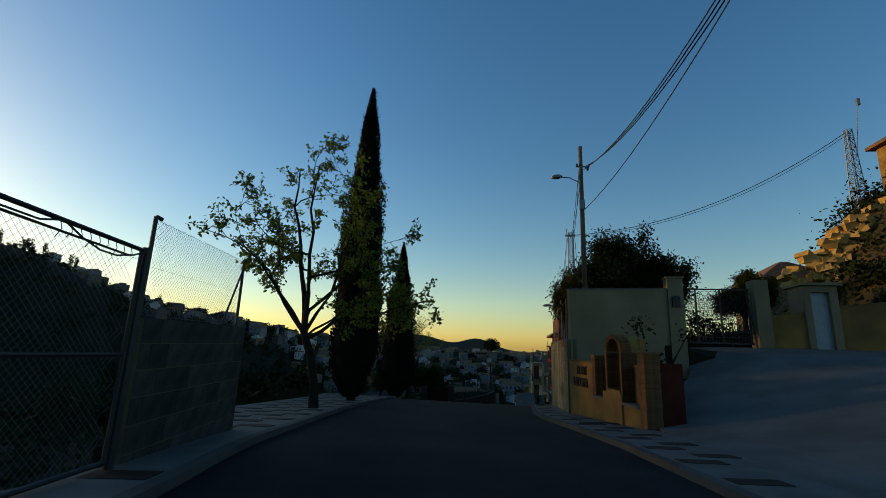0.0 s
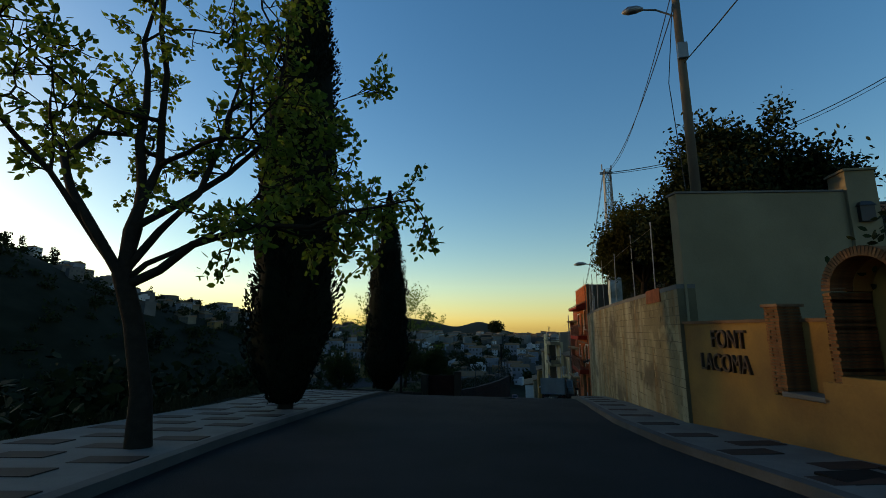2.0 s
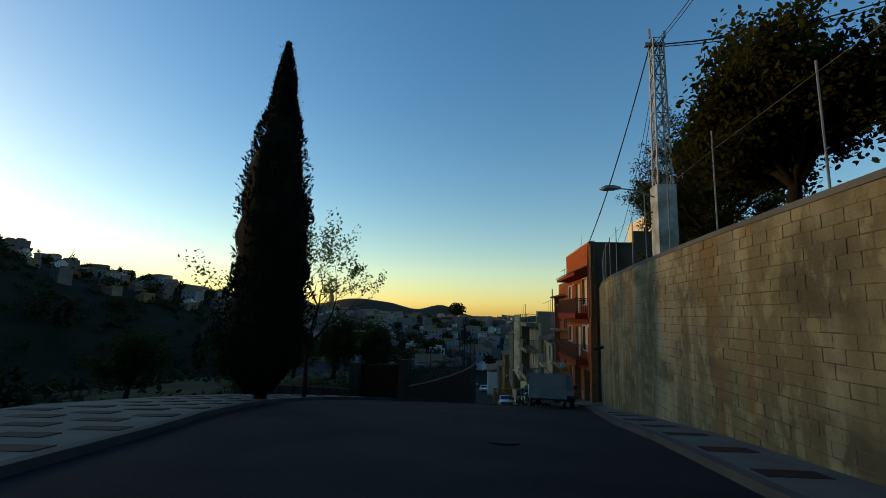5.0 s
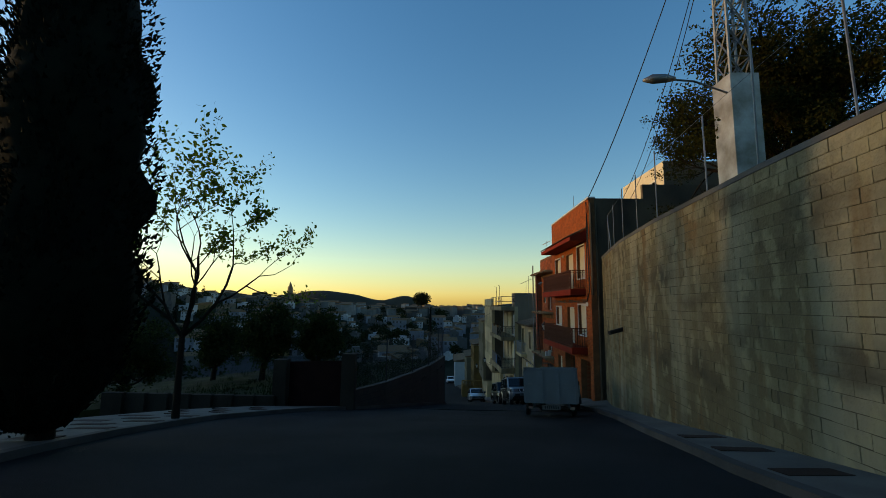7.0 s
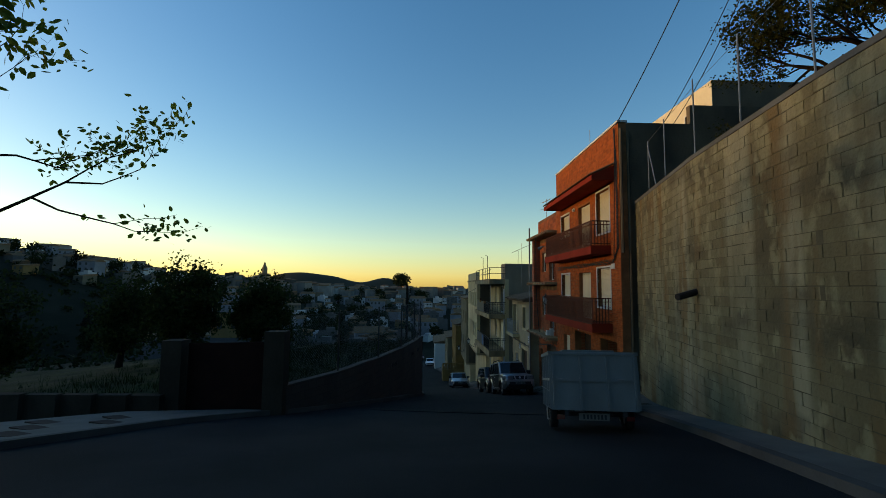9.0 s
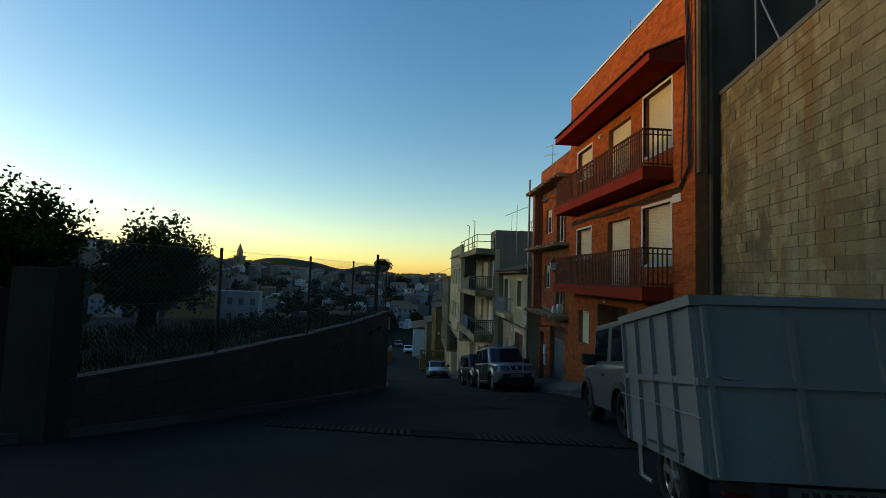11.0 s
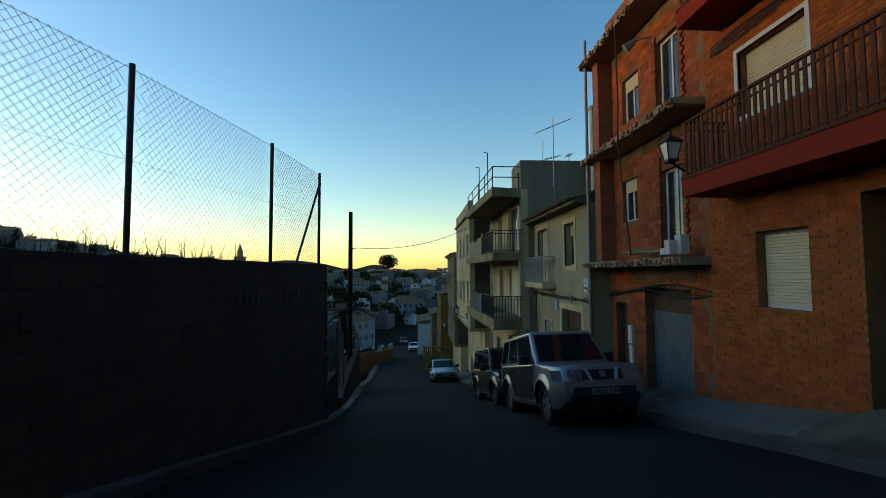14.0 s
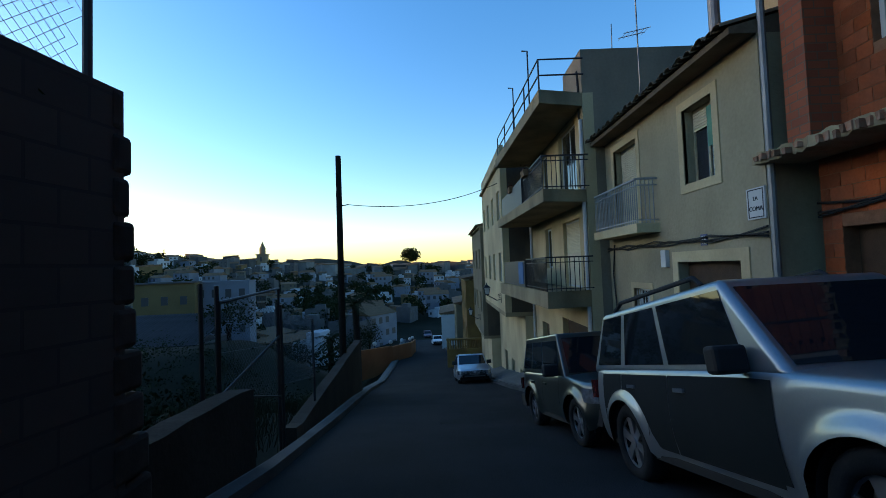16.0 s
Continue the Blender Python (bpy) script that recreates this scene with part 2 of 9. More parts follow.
# ---- mesh helpers ----
class Mesh:
    """Collects corners and faces of one mesh."""

    def __init__(self):
        self.v, self.f = [], []

    def add(self, verts, faces):
        k = len(self.v)
        self.v += [tuple(p) for p in verts]
        self.f += [tuple(i + k for i in f) for f in faces]
        return self

    def box(self, x0, x1, y0, y1, z0, z1):
        return self.add([(x, y, z) for z in (z0, z1) for y in (y0, y1) for x in (x0, x1)],
                        [(0, 2, 3, 1), (4, 5, 7, 6), (0, 1, 5, 4), (2, 6, 7, 3), (0, 4, 6, 2), (1, 3, 7, 5)])

    def hexa(self, low, high):
        """A block between two quads of four corners each."""
        return self.add(list(low) + list(high), [(3, 2, 1, 0), (4, 5, 6, 7), (0, 1, 5, 4), (1, 2, 6, 5), (2, 3, 7, 6), (3, 0, 4, 7)])

    def tube(self, points, radii, sides=6, caps=True):
        """A round bar along points."""
        pts = [Vector(p) for p in points]
        radii = radii if isinstance(radii, (list, tuple)) else [radii] * len(pts)
        k = len(self.v)
        for i, p in enumerate(pts):
            d = (pts[min(i + 1, len(pts) - 1)] - pts[max(i - 1, 0)]).normalized()
            a = d.cross(Vector((0, 0, 1)) if abs(d.z) < 0.9 else Vector((1, 0, 0))).normalized()
            b = d.cross(a)
            for s in range(sides):
                w = 2 * math.pi * s / sides
                self.v.append(tuple(p + (a * math.cos(w) + b * math.sin(w)) * radii[i]))
        for i in range(len(pts) - 1):
            for s in range(sides):
                q = k + i * sides
                self.f.append((q + s, q + (s + 1) % sides, q + sides + (s + 1) % sides, q + sides + s))
        if caps:
            self.f.append(tuple(k + s for s in reversed(range(sides))))
            self.f.append(tuple(k + (len(pts) - 1) * sides + s for s in range(sides)))
        return self

    def turned(self, m, start=0):
        for i in range(start, len(self.v)):
            self.v[i] = tuple(m @ Vector(self.v[i]))
        return self

    def data(self, name, mat, smooth=False):
        me = bpy.data.meshes.new(name)
        me.from_pydata(self.v, [], self.f)
        me.materials.append(mat)
        if smooth:
            me.polygons.foreach_set("use_smooth", [True] * len(me.polygons))
        me.update()
        return me


def thing(name, label, category, at=None, group="", kind=""):
    ob = new(name)
    if at is not None:
        ob.matrix_world = at
    return tagged(ob, label, category, group, kind)


def part(name, mesh, mat, parent, label="", smooth=False):
    ob = new(name, mesh.data(name, mat, smooth) if isinstance(mesh, Mesh) else mesh)
    ob.parent = parent
    return tagged(ob, label)


def single(name, mesh, mat, label, category, at=None, group="", kind="", smooth=False):
    ob = new(name, mesh.data(name, mat, smooth) if isinstance(mesh, Mesh) else mesh)
    if at is not None:
        ob.matrix_world = at
    return tagged(ob, label, category, group, kind)


def lerp(table, y):
    ys, vs = zip(*table)
    return float(np.interp(y, ys, vs))


def bevel(ob, width=0.01, segments=1):
    mod = ob.modifiers.new("bevel", "BEVEL")
    mod.width, mod.segments, mod.limit_method = width, segments, "ANGLE"
    return ob


# ---- the lie of the street ----
ROAD_Z = [(-40, 0.4), (-10, -0.3), (0, -0.55), (5, -0.76), (10, -1.09), (15, -1.43), (20, -1.78), (25, -2.16), (30, -2.65), (35, -3.35), (40, -4.16), (45, -5.0),
          (50, -5.9), (55, -6.85), (58.4, -7.59), (60, -7.95), (65, -8.93), (75, -10.95), (85, -12.95), (95, -14.2), (120, -17.3), (150, -20.5), (200, -23)]
KERB_L = [(-40, -2.6), (0, -3.0), (3.6, -3.76), (6.7, -4.68), (11, -5.5), (15.5, -6.35), (20, -6.9), (24, -7.35), (28.4, -7.95), (33, -9.0), (37, -9.6), (41, -9.55),
          (44.5, -8.3), (47, -6.3), (49.3, -5.15), (53, -3.85), (58.5, -2.8), (62, -2.85), (66, -3.15), (77, -4.2), (100, -5.4), (150, -9.0), (200, -16)]
KERB_R = [(-40, 4.2), (0, 3.3), (5.3, 3.02), (10, 2.5), (13.9, 1.75), (16.8, 1.1), (20, 0.8), (24, 0.8), (30, 0.95), (34, 1.15), (38.2, 1.8), (42, 2.5), (46, 3.1), (50, 3.35),
          (66, 3.2), (68, 2.6), (75, 1.9), (85, 1.4), (100, 0.4), (150, -3.0), (200, -10)]


def road_z(y):
    return lerp(ROAD_Z, y)


def fall(x, y):
    """How much the street rises across to the house side."""
    return 0.012 * max(0.0, min(x, 5.0) + 1.5) * min(1.0, max(0.0, (y - 30) / 12))


def top_z(x, y):
    return road_z(y) + fall(x, y)


# ---- ground ----
PAVE_L = [(-40, -4.5), (4, -4.95), (8.3, -5.9), (9.2, -8.6), (20, -10.2), (26, -11.8), (38, -12.6), (43, -12.0), (46.2, -10.4), (46.7, -6.75), (48.5, -5.75), (51.7, -4.6),
          (54.65, -3.85), (59.4, -3.05), (63, -3.1), (66, -3.4), (77, -4.6), (100, -6), (150, -10), (200, -17)]
WALL_X = [(19.1, 2.25), (25, 2.25), (30, 2.32), (35, 2.58), (40, 3.05), (44, 3.65), (49.75, 4.95)]


def smooth(a, b, x):
    t = min(1.0, max(0.0, (x - a) / (b - a)))
    return t * t * (3 - 2 * t)


def wild(x, y):
    """Height of the open land."""
    base = road_z(y) - 0.35
    left, right = lerp(PAVE_L, y), 6.5
    if x < left - 0.3:
        d = left - 0.3 - x
        near = base - 0.25 * min(d, 3) - 0.17 * max(0.0, min(d - 3, 60))
        floor = -15.0 - 6.0 * smooth(40, 120, y)
        z = max(near, floor) if d < 80 else floor
        z = z + 1.2 * noise.noise((x * 0.05, y * 0.05, 0.3))
        # the level field beyond the garden wall
        k = smooth(59.5, 61.5, y) * smooth(114, 101, y) * smooth(-62, -46, x) * max(1 - smooth(69, 73, y), smooth(-11, -21, x))
        z = z + (max(z, lerp([(58, -8.9), (66, -9.6), (98, -12.0), (112, -13.5)], y) - 0.12 * smooth(2, 0, d) + 0.15 * noise.noise((x * 0.3, y * 0.3, 1.3))) - z) * k
    elif x > right:
        d = x - right
        z = base + min(d, 25) * 0.2 if y > 50 else base - 0.8
    else:
        z, d = base, 0.0
    # the far side of the valley: the old town, and the hill beside it
    r, az = math.hypot(x, y - 40), math.degrees(math.atan2(x, y - 40))
    town = -21 + 14 * smooth(60, 330, r) + 14 * smooth(-12, -42, az) * smooth(90, 240, r) + 13 * smooth(-42, -70, az) * smooth(100, 220, r)
    town += (8 * smooth(-30, -48, az) + 13 * smooth(-46, -66, az)) * smooth(90, 200, r) * smooth(-82, -69, az)
    town += 2.5 * math.exp(-((az + 21) / 6) ** 2) * smooth(150, 290, r)
    far = -6 - 30 * smooth(350, 900, r)
    k = smooth(70, 150, r) * smooth(35, 12, az) if y > -40 else smooth(70, 150, r)
    z = z * (1 - k) + town * k
    if r > 330:
        z = z + (far - z) * smooth(330, 700, r)
    # distant ridges
    ridge = 86 * math.exp(-((az + 15) / 6.5) ** 2) + 54 * math.exp(-((az + 5.2) / 2.6) ** 2) + 25 * math.exp(-((az + 30) / 9) ** 2) + 30 * math.exp(-((az - 9) / 5) ** 2)
    z += (ridge + 12 * noise.noise((az * 0.25, 0.0, 2.0)) + 14) * smooth(1300, 2300, r) * smooth(4500, 2600, r) * smooth(60, 30, abs(az + 10))
    return z


RADII = [0.0]
while RADII[-1] < 4200:
    RADII.append(RADII[-1] + max(1.6, RADII[-1] * 0.055))
COLS = 260
g = Mesh()
g.v.append((0, 40, wild(0, 40) - 0.2))
for r in RADII[1:]:
    for c in range(COLS):
        # finer columns ahead than behind
        u = 2 * math.pi * c / COLS
        a = u - 0.55 * math.sin(u)
        x, y = r * math.sin(a - 0.2), 40 + r * math.cos(a - 0.2)
        g.v.append((x, y, wild(x, y)))
for c in range(COLS):
    g.f.append((0, 1 + (c + 1) % COLS, 1 + c))
for i in range(len(RADII) - 2):
    for c in range(COLS):
        a, b = 1 + i * COLS + c, 1 + i * COLS + (c + 1) % COLS
        g.f.append((a, b, b + COLS, a + COLS))
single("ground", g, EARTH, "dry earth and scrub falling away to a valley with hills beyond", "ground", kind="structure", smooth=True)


def strip(name, y0, y1, step, inner, outer, height, mat, label, category, thick=0.3, cols=5, extra=None):
    """A sheet with thickness that follows the street between two edges."""
    m = Mesh()
    n = max(1, round((y1 - y0) / step))
    rows = []
    for i in range(n + 1):
        y = y0 + (y1 - y0) * i / n
        a, b = inner(y), outer(y)
        rows.append([(a + (b - a) * j / cols, y) for j in range(cols + 1)])
    k = cols + 1
    for row in rows:
        m.v += [(x, y, height(x, y)) for x, y in row]
    for row in rows:
        m.v += [(x, y, height(x, y) - thick) for x, y in row]
    o = len(rows) * k
    up = rows[0][0][0] < rows[0][-1][0]
    for i in range(n):
        for j in range(cols):
            q = (i * k + j, i * k + j + 1, (i + 1) * k + j + 1, (i + 1) * k + j)
            m.f.append(q if up else q[::-1])
            m.f.append(tuple(v + o for v in (q[::-1] if up else q)))
        for j in (0, cols):
            m.f.append((i * k + j, (i + 1) * k + j, (i + 1) * k + j + o, i * k + j + o))
    for i in (0, n):
        for j in range(cols):
            m.f.append((i * k + j, i * k + j + 1, i * k + j + 1 + o, i * k + j + o))
    return single(name, m, mat, label, category, kind="structure", smooth=False)


def kl(y):
    return lerp(KERB_L, y)


def kr(y):
    return lerp(KERB_R, y)


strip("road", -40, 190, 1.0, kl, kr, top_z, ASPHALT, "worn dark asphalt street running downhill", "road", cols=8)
CURB = 0.13


def pave_z(x, y):
    return top_z(x, y) + CURB + (0.25 * max(0.0, x - kr(y)) * smooth(47, 52, y) if y > 44 else 0.02 * max(0.0, x - kr(y)))


strip("kerb_left", -40, 150, 1.0, lambda y: kl(y) - 0.2, kl, lambda x, y: road_z(y) + CURB, KERB, "pale concrete kerb beside the street", "kerb", 0.4, 1)
strip("kerb_right", -40, 150, 1.0, kr, lambda y: kr(y) + 0.2, lambda x, y: top_z(kr(y), y) + CURB, KERB, "pale concrete kerb beside the street", "kerb", 0.4, 1)
pave_left = strip("pavement_left", -40, 150, 1.0, lambda y: lerp(PAVE_L, y), lambda y: kl(y) - 0.203, lambda x, y: road_z(y) + CURB - 0.004, PAVE,
                  "pale paving with staggered dark red tiles", "pavement", cols=3)
RIGHT_EDGE = [(-40, 5.4), (4, 4.6), (10, 4.4), (12.9, 4.2), (19.1, 2.4), (25, 2.4), (30, 2.5), (35, 2.75), (40, 3.2), (44, 3.8), (49.7, 5.1), (49.8, 4.5), (57.9, 4.5), (62.5, 4.6), (69, 4.1),
              (77, 3.5), (90, 3.0), (150, -1.0)]
pave_right = strip("pavement_right", -40, 150, 0.5, lambda y: kr(y) + 0.203, lambda y: lerp(RIGHT_EDGE, y), lambda x, y: pave_z(x, y) - 0.004, PAVE,
                   "pale paving with staggered dark red tiles", "pavement", cols=3)

# the concrete drive that climbs to the gate
DRIVE = [(-40, 5.2), (4, 4.55), (10, 4.35), (12.6, 4.3), (16, 3.9), (19.2, 7.2), (20.4, 7.66), (23.8, 7.75)]


def drive_z(x, y):
    e = lerp(RIGHT_EDGE, y) if y < 12.9 else 4.2
    low = road_z(min(y, 13)) + CURB
    return low + 0.0 + (2.05) * smooth(0.0, 9.5, (x - e) * 0.75 + max(0.0, y - 10) * 0.35) + 0.01 * max(0.0, x - 12) + 0.6 * smooth(17, 23.2, y) * smooth(6, 9, x)


strip("driveway", -40, 23.8, 0.8, lambda y: lerp(DRIVE, y), lambda y: 26.0, drive_z, CONCRETE, "pale worn concrete drive climbing to a gate", "driveway", 0.4, 16)


# ---- the block retaining wall ----
def wall_x(y):
    return lerp(WALL_X, y)


def wall_foot(y):
    return pave_z(wall_x(y), y) - 0.15


WALL_TOP = 1.42
core = Mesh()
ys = [19.12 + i * (49.78 - 19.12) / 60 for i in range(61)]
ring = []
for y in ys:
    d = (wall_x(y + 0.2) - wall_x(y - 0.2)) / 0.4
    nx, ny = 1 / math.hypot(1, d), -d / math.hypot(1, d)
    x = wall_x(y)
    b = wall_foot(y)
    ring.append([(x + 0.008 * nx, y + 0.008 * ny, b), (x + 0.008 * nx, y + 0.008 * ny, WALL_TOP), (x + 0.4 * nx, y + 0.4 * ny, WALL_TOP), (x + 0.4 * nx, y + 0.4 * ny, b)])
for i, q in enumerate(ring):
    core.v += q
for i in range(len(ring) - 1):
    for j in range(4):
        a, b = 4 * i + j, 4 * i + (j + 1) % 4
        core.f.append((a, b, b + 4, a + 4))
core.f += [(0, 1, 2, 3), tuple(4 * 60 + j for j in (3, 2, 1, 0))]
wall_blocks = single("retaining_wall", core, MORTAR, "tall weathered concrete block retaining wall with stains and white runs", "wall", kind="structure")
# the run of the wall along its face
RUN = [(0.0, 19.12)]
while RUN[-1][1] < 49.75:
    y = RUN[-1][1]
    d = (wall_x(y + 0.1) - wall_x(y - 0.1)) / 0.2
    RUN.append((RUN[-1][0] + 0.02 * math.hypot(1, d), y + 0.02))
RUN_S, RUN_Y = [a for a, _ in RUN], [b for _, b in RUN]
coping = Mesh()
for i in range(60):
    a, b = ring[i], ring[i + 1]
    coping.hexa([(a[0][0] - 0.02, a[0][1], WALL_TOP), (a[2][0], a[2][1], WALL_TOP), (b[2][0], b[2][1], WALL_TOP), (b[0][0] - 0.02, b[0][1], WALL_TOP)],
                [(a[0][0] - 0.02, a[0][1], WALL_TOP + 0.1), (a[2][0], a[2][1], WALL_TOP + 0.1), (b[2][0], b[2][1], WALL_TOP + 0.1), (b[0][0] - 0.02, b[0][1], WALL_TOP + 0.1)])
part("coping", coping, CONCRETE, wall_blocks, "rough concrete coping")

# the land held back behind the wall
back = Mesh()
for i, y in enumerate(ys):
    x = wall_x(y) + 0.35
    y = 20.5 + (y - 19.12) * (49.78 - 20.5) / (49.78 - 19.12)
    e = smooth(20.5, 24.0, y)
    y2 = 24.3 + (y - 20.5) * (49.78 - 24.3) / (49.78 - 20.5)
    back.v += [(x, y, WALL_TOP - 0.15), (x + 4.3, y, WALL_TOP + 0.1 * e), (x + 5.8, y2, WALL_TOP + 0.1 * e), (x + 12, y2, WALL_TOP - 0.6 + 1.8 * e), (45, y2, WALL_TOP - 0.6 + 6.6 * e), (45, y2, -8), (x, y, -8)]
for i in range(len(ys) - 1):
    for j in range(7):
        a, b = 7 * i + j, 7 * i + (j + 1) % 7
        back.f.append((a, b, b + 7, a + 7))
back.f += [tuple(range(7)), tuple(7 * 60 + j for j in reversed(range(7)))]
single("terrace_ground", back, EARTH, "scrubby earth terrace held behind the block wall", "ground", kind="structure")


# ---- upright walls with openings ----
def facade(x, y0, y1, z0, z1, openings, thick=0.3, foot=None):
    """A wall that faces -x, with openings (y0, y1, z0, z1) right through it. foot: height of the ground as a function of y."""
    m = Mesh()
    yc = sorted({y0, y1, *[v for o in openings for v in o[:2]]})
    zc = sorted({z0, z1, *[v for o in openings for v in o[2:4]]})

    def solid(i, j):
        if not (0 <= i < len(yc) - 1 and 0 <= j < len(zc) - 1):
            return False
        a, b = (yc[i] + yc[i + 1]) / 2, (zc[j] + zc[j + 1]) / 2
        return not any(o[0] < a < o[1] and o[2] < b < o[3] for o in openings)

    for i in range(len(yc) - 1):
        for j in range(len(zc) - 1):
            if not solid(i, j):
                continue
            a, b, c, d = yc[i], yc[i + 1], zc[j], zc[j + 1]
            m.add([(x, a, c), (x, b, c), (x, b, d), (x, a, d)], [(3, 2, 1, 0)])
            m.add([(x + thick, a, c), (x + thick, b, c), (x + thick, b, d), (x + thick, a, d)], [(0, 1, 2, 3)])
            for di, dj, p, q in ((-1, 0, (a, c), (a, d)), (1, 0, (b, c), (b, d)), (0, -1, (a, c), (b, c)), (0, 1, (a, d), (b, d))):
                if not solid(i + di, j + dj):
                    m.add([(x, *p), (x, *q), (x + thick, *q), (x + thick, *p)], [(0, 1, 2, 3)])
    return m


def lay_bricks(parent, x, y0, y1, z0, z1, openings, bw, bh, joint, mat, zone, proud=0.007):
    """Bricks of a facade that faces -x; those within zone (z0, z1) are parts up to 290, the rest one joined part."""
    rnd = random.Random(int(abs(z0) * 100))
    whole = Mesh().box(-proud, 0.0, joint / 2, bw - joint / 2, joint / 2, bh - joint / 2).data("brick", mat)
    rest = Mesh()
    count = 0
    for r in range(int((z1 - z0) / bh)):
        a, b = z0 + r * bh, z0 + (r + 1) * bh
        cuts = sorted((o[0], o[1]) for o in openings if o[2] < b - 0.01 and o[3] > a + 0.01)
        runs, s = [], y0
        for c, d in cuts:
            if c > s:
                runs.append((s, c))
            s = max(s, d)
        if s < y1:
            runs.append((s, y1))
        for c, d in runs:
            n = math.floor((c - y0) / bw) - 1
            while True:
                p = y0 + n * bw + (bw / 2 if r % 2 else 0.0)
                n += 1
                if p >= d:
                    break
                q0, q1 = max(p, c), min(p + bw, d)
                if q1 - q0 < 0.05:
                    continue
                if zone[0] < a < zone[1] and count < 290 and q1 - q0 > bw - 0.001:
                    part("brick", whole, mat, parent).location = (x + rnd.uniform(-0.002, 0.002), q0, a)
                    count += 1
                else:
                    e = rnd.uniform(-0.002, 0.002)
                    rest.box(x - proud + e, x + e, q0 + joint / 2, q1 - joint / 2, a + joint / 2, b - joint / 2)
    tagged(part("brickwork", rest, mat, parent), kind="stuff")


def window(parent, x, y0, y1, z0, z1, style="shutter", depth=0.12, frame=WHITE, pane=GLASS, bars=1, surround=0.0, sur_mat=WHITE, blind=1.0, name="window", label=""):
    """A window set depth behind the wall face x."""
    w = new(name)
    w.parent = parent
    tagged(w, label)
    xf = x + depth
    t = 0.06
    fr = Mesh()
    for a, b, c, d in ((y0, y0 + t, z0, z1), (y1 - t, y1, z0, z1), (y0 + t, y1 - t, z0, z0 + t), (y0 + t, y1 - t, z1 - t, z1)):
        fr.box(xf, xf + 0.05, a, b, c, d)
    for i in range(1, bars + 1):
        if style in ("glass", "half"):
            c = y0 + (y1 - y0) * i / (bars + 1)
            fr.box(xf + 0.003, xf + 0.047, c - 0.03, c + 0.03, z0 + t, z1 - t)
    part("frame", fr, frame, w)
    part("pane", Mesh().box(xf + 0.02, xf + 0.03, y0 + t, y1 - t, z0 + t, z1 - t), pane, w)
    if style in ("shutter", "half"):
        zb = z0 + t if style == "shutter" else z1 - (z1 - z0) * 0.3
        sl = Mesh()
        n = max(2, round((z1 - t - zb) / 0.05))
        # one sheet folded into slats
        for i in range(n):
            a, b = zb + (z1 - t - zb) * i / n, zb + (z1 - t - zb) * (i + 1) / n
            for z, o in ((a, -0.014), (b - 0.01, -0.006), (b - 0.008, 0.004)):
                sl.v += [(xf + o, y0 + 0.02, z), (xf + o, y1 - 0.02, z)]
        for i in range(len(sl.v) // 2 - 1):
            sl.f.append((2 * i, 2 * i + 2, 2 * i + 3, 2 * i + 1))
        part("roller_shutter", sl, SHUTTER, w, "cream slatted roller shutter")
    if surround:
        s = Mesh()
        q = surround
        for a, b, c, d in ((y0 - q, y0, z0 - q, z1 + q), (y1, y1 + q, z0 - q, z1 + q), (y0, y1, z1, z1 + q), (y0, y1, z0 - q, z0)):
            s.box(x - 0.02, x + 0.05, a, b, c, d)
        part("surround", s, sur_mat, w)
    return w


def railing(parent, x, y0, y1, z, height, mat, ends=(True, True), x_wall=None, gap=0.11, bar=0.012, name="railing", wide=None):
    """A balcony railing: handrail and foot rail, with upright bars as parts; along x from y0 to y1, with returns to the wall."""
    r = new(name)
    r.parent = parent
    top = Mesh()
    top.box(x - 0.025, x + 0.025, y0, y1, z + height - 0.04, z + height)
    top.box(x - 0.015, x + 0.015, y0, y1, z + height - 0.17, z + height - 0.145)
    top.box(x - 0.015, x + 0.015, y0, y1, z + 0.06, z + 0.085)
    for e, y in zip(ends, (y0, y1)):
        if e and x_wall:
            top.box(x + 0.026, x_wall, y - 0.025, y + 0.025, z + height - 0.04, z + height)
            top.box(x + 0.016, x_wall, y - 0.015, y + 0.015, z + height - 0.17, z + height - 0.145)
            top.box(x + 0.016, x_wall, y - 0.015, y + 0.015, z + 0.06, z + 0.085)
    part("rail", top, mat, r)
    me = Mesh().box(-bar, bar, -(wide or bar), wide or bar, 0.0, height - 0.03).data("baluster", mat)
    n = round((y1 - y0) / gap)
    spots = [(x, y0 + (y1 - y0) * i / n) for i in range(n + 1)]
    for e, y in zip(ends, (y0, y1)):
        if e and x_wall:
            k = max(1, round((x_wall - x) / gap))
            spots += [(x + (x_wall - x) * i / k, y) for i in range(1, k)]
    for a, b in spots:
        ob = part("baluster", me, mat, r)
        ob.location = (a, b, z)
    return r


def body(x0, x1, y0, y1, z0, z1, front=0.3):
    """Side walls, back and flat roof of a house whose front wall is a facade; one mesh."""
    ring = [(x0 + front, y0), (x1, y0), (x1, y1), (x0 + front, y1), (x0 + front, y1 - 0.25), (x1 - 0.25, y1 - 0.25), (x1 - 0.25, y0 + 0.25), (x0 + front, y0 + 0.25)]
    m = Mesh()
    m.v += [(x, y, z) for z in (z0, z1) for x, y in ring]
    m.f += [(8, 9, 14, 15), (9, 10, 13, 14), (10, 11, 12, 13)] + [(i, (i + 1) % 8, (i + 1) % 8 + 8, i + 8) for i in range(8)]
    return m


def floors(x0, x1, y0, y1, levels):
    m = Mesh()
    for z in levels:
        m.box(x0 + 0.3, x1 - 0.25, y0 + 0.25, y1 - 0.25, z - 0.2, z)
    return m


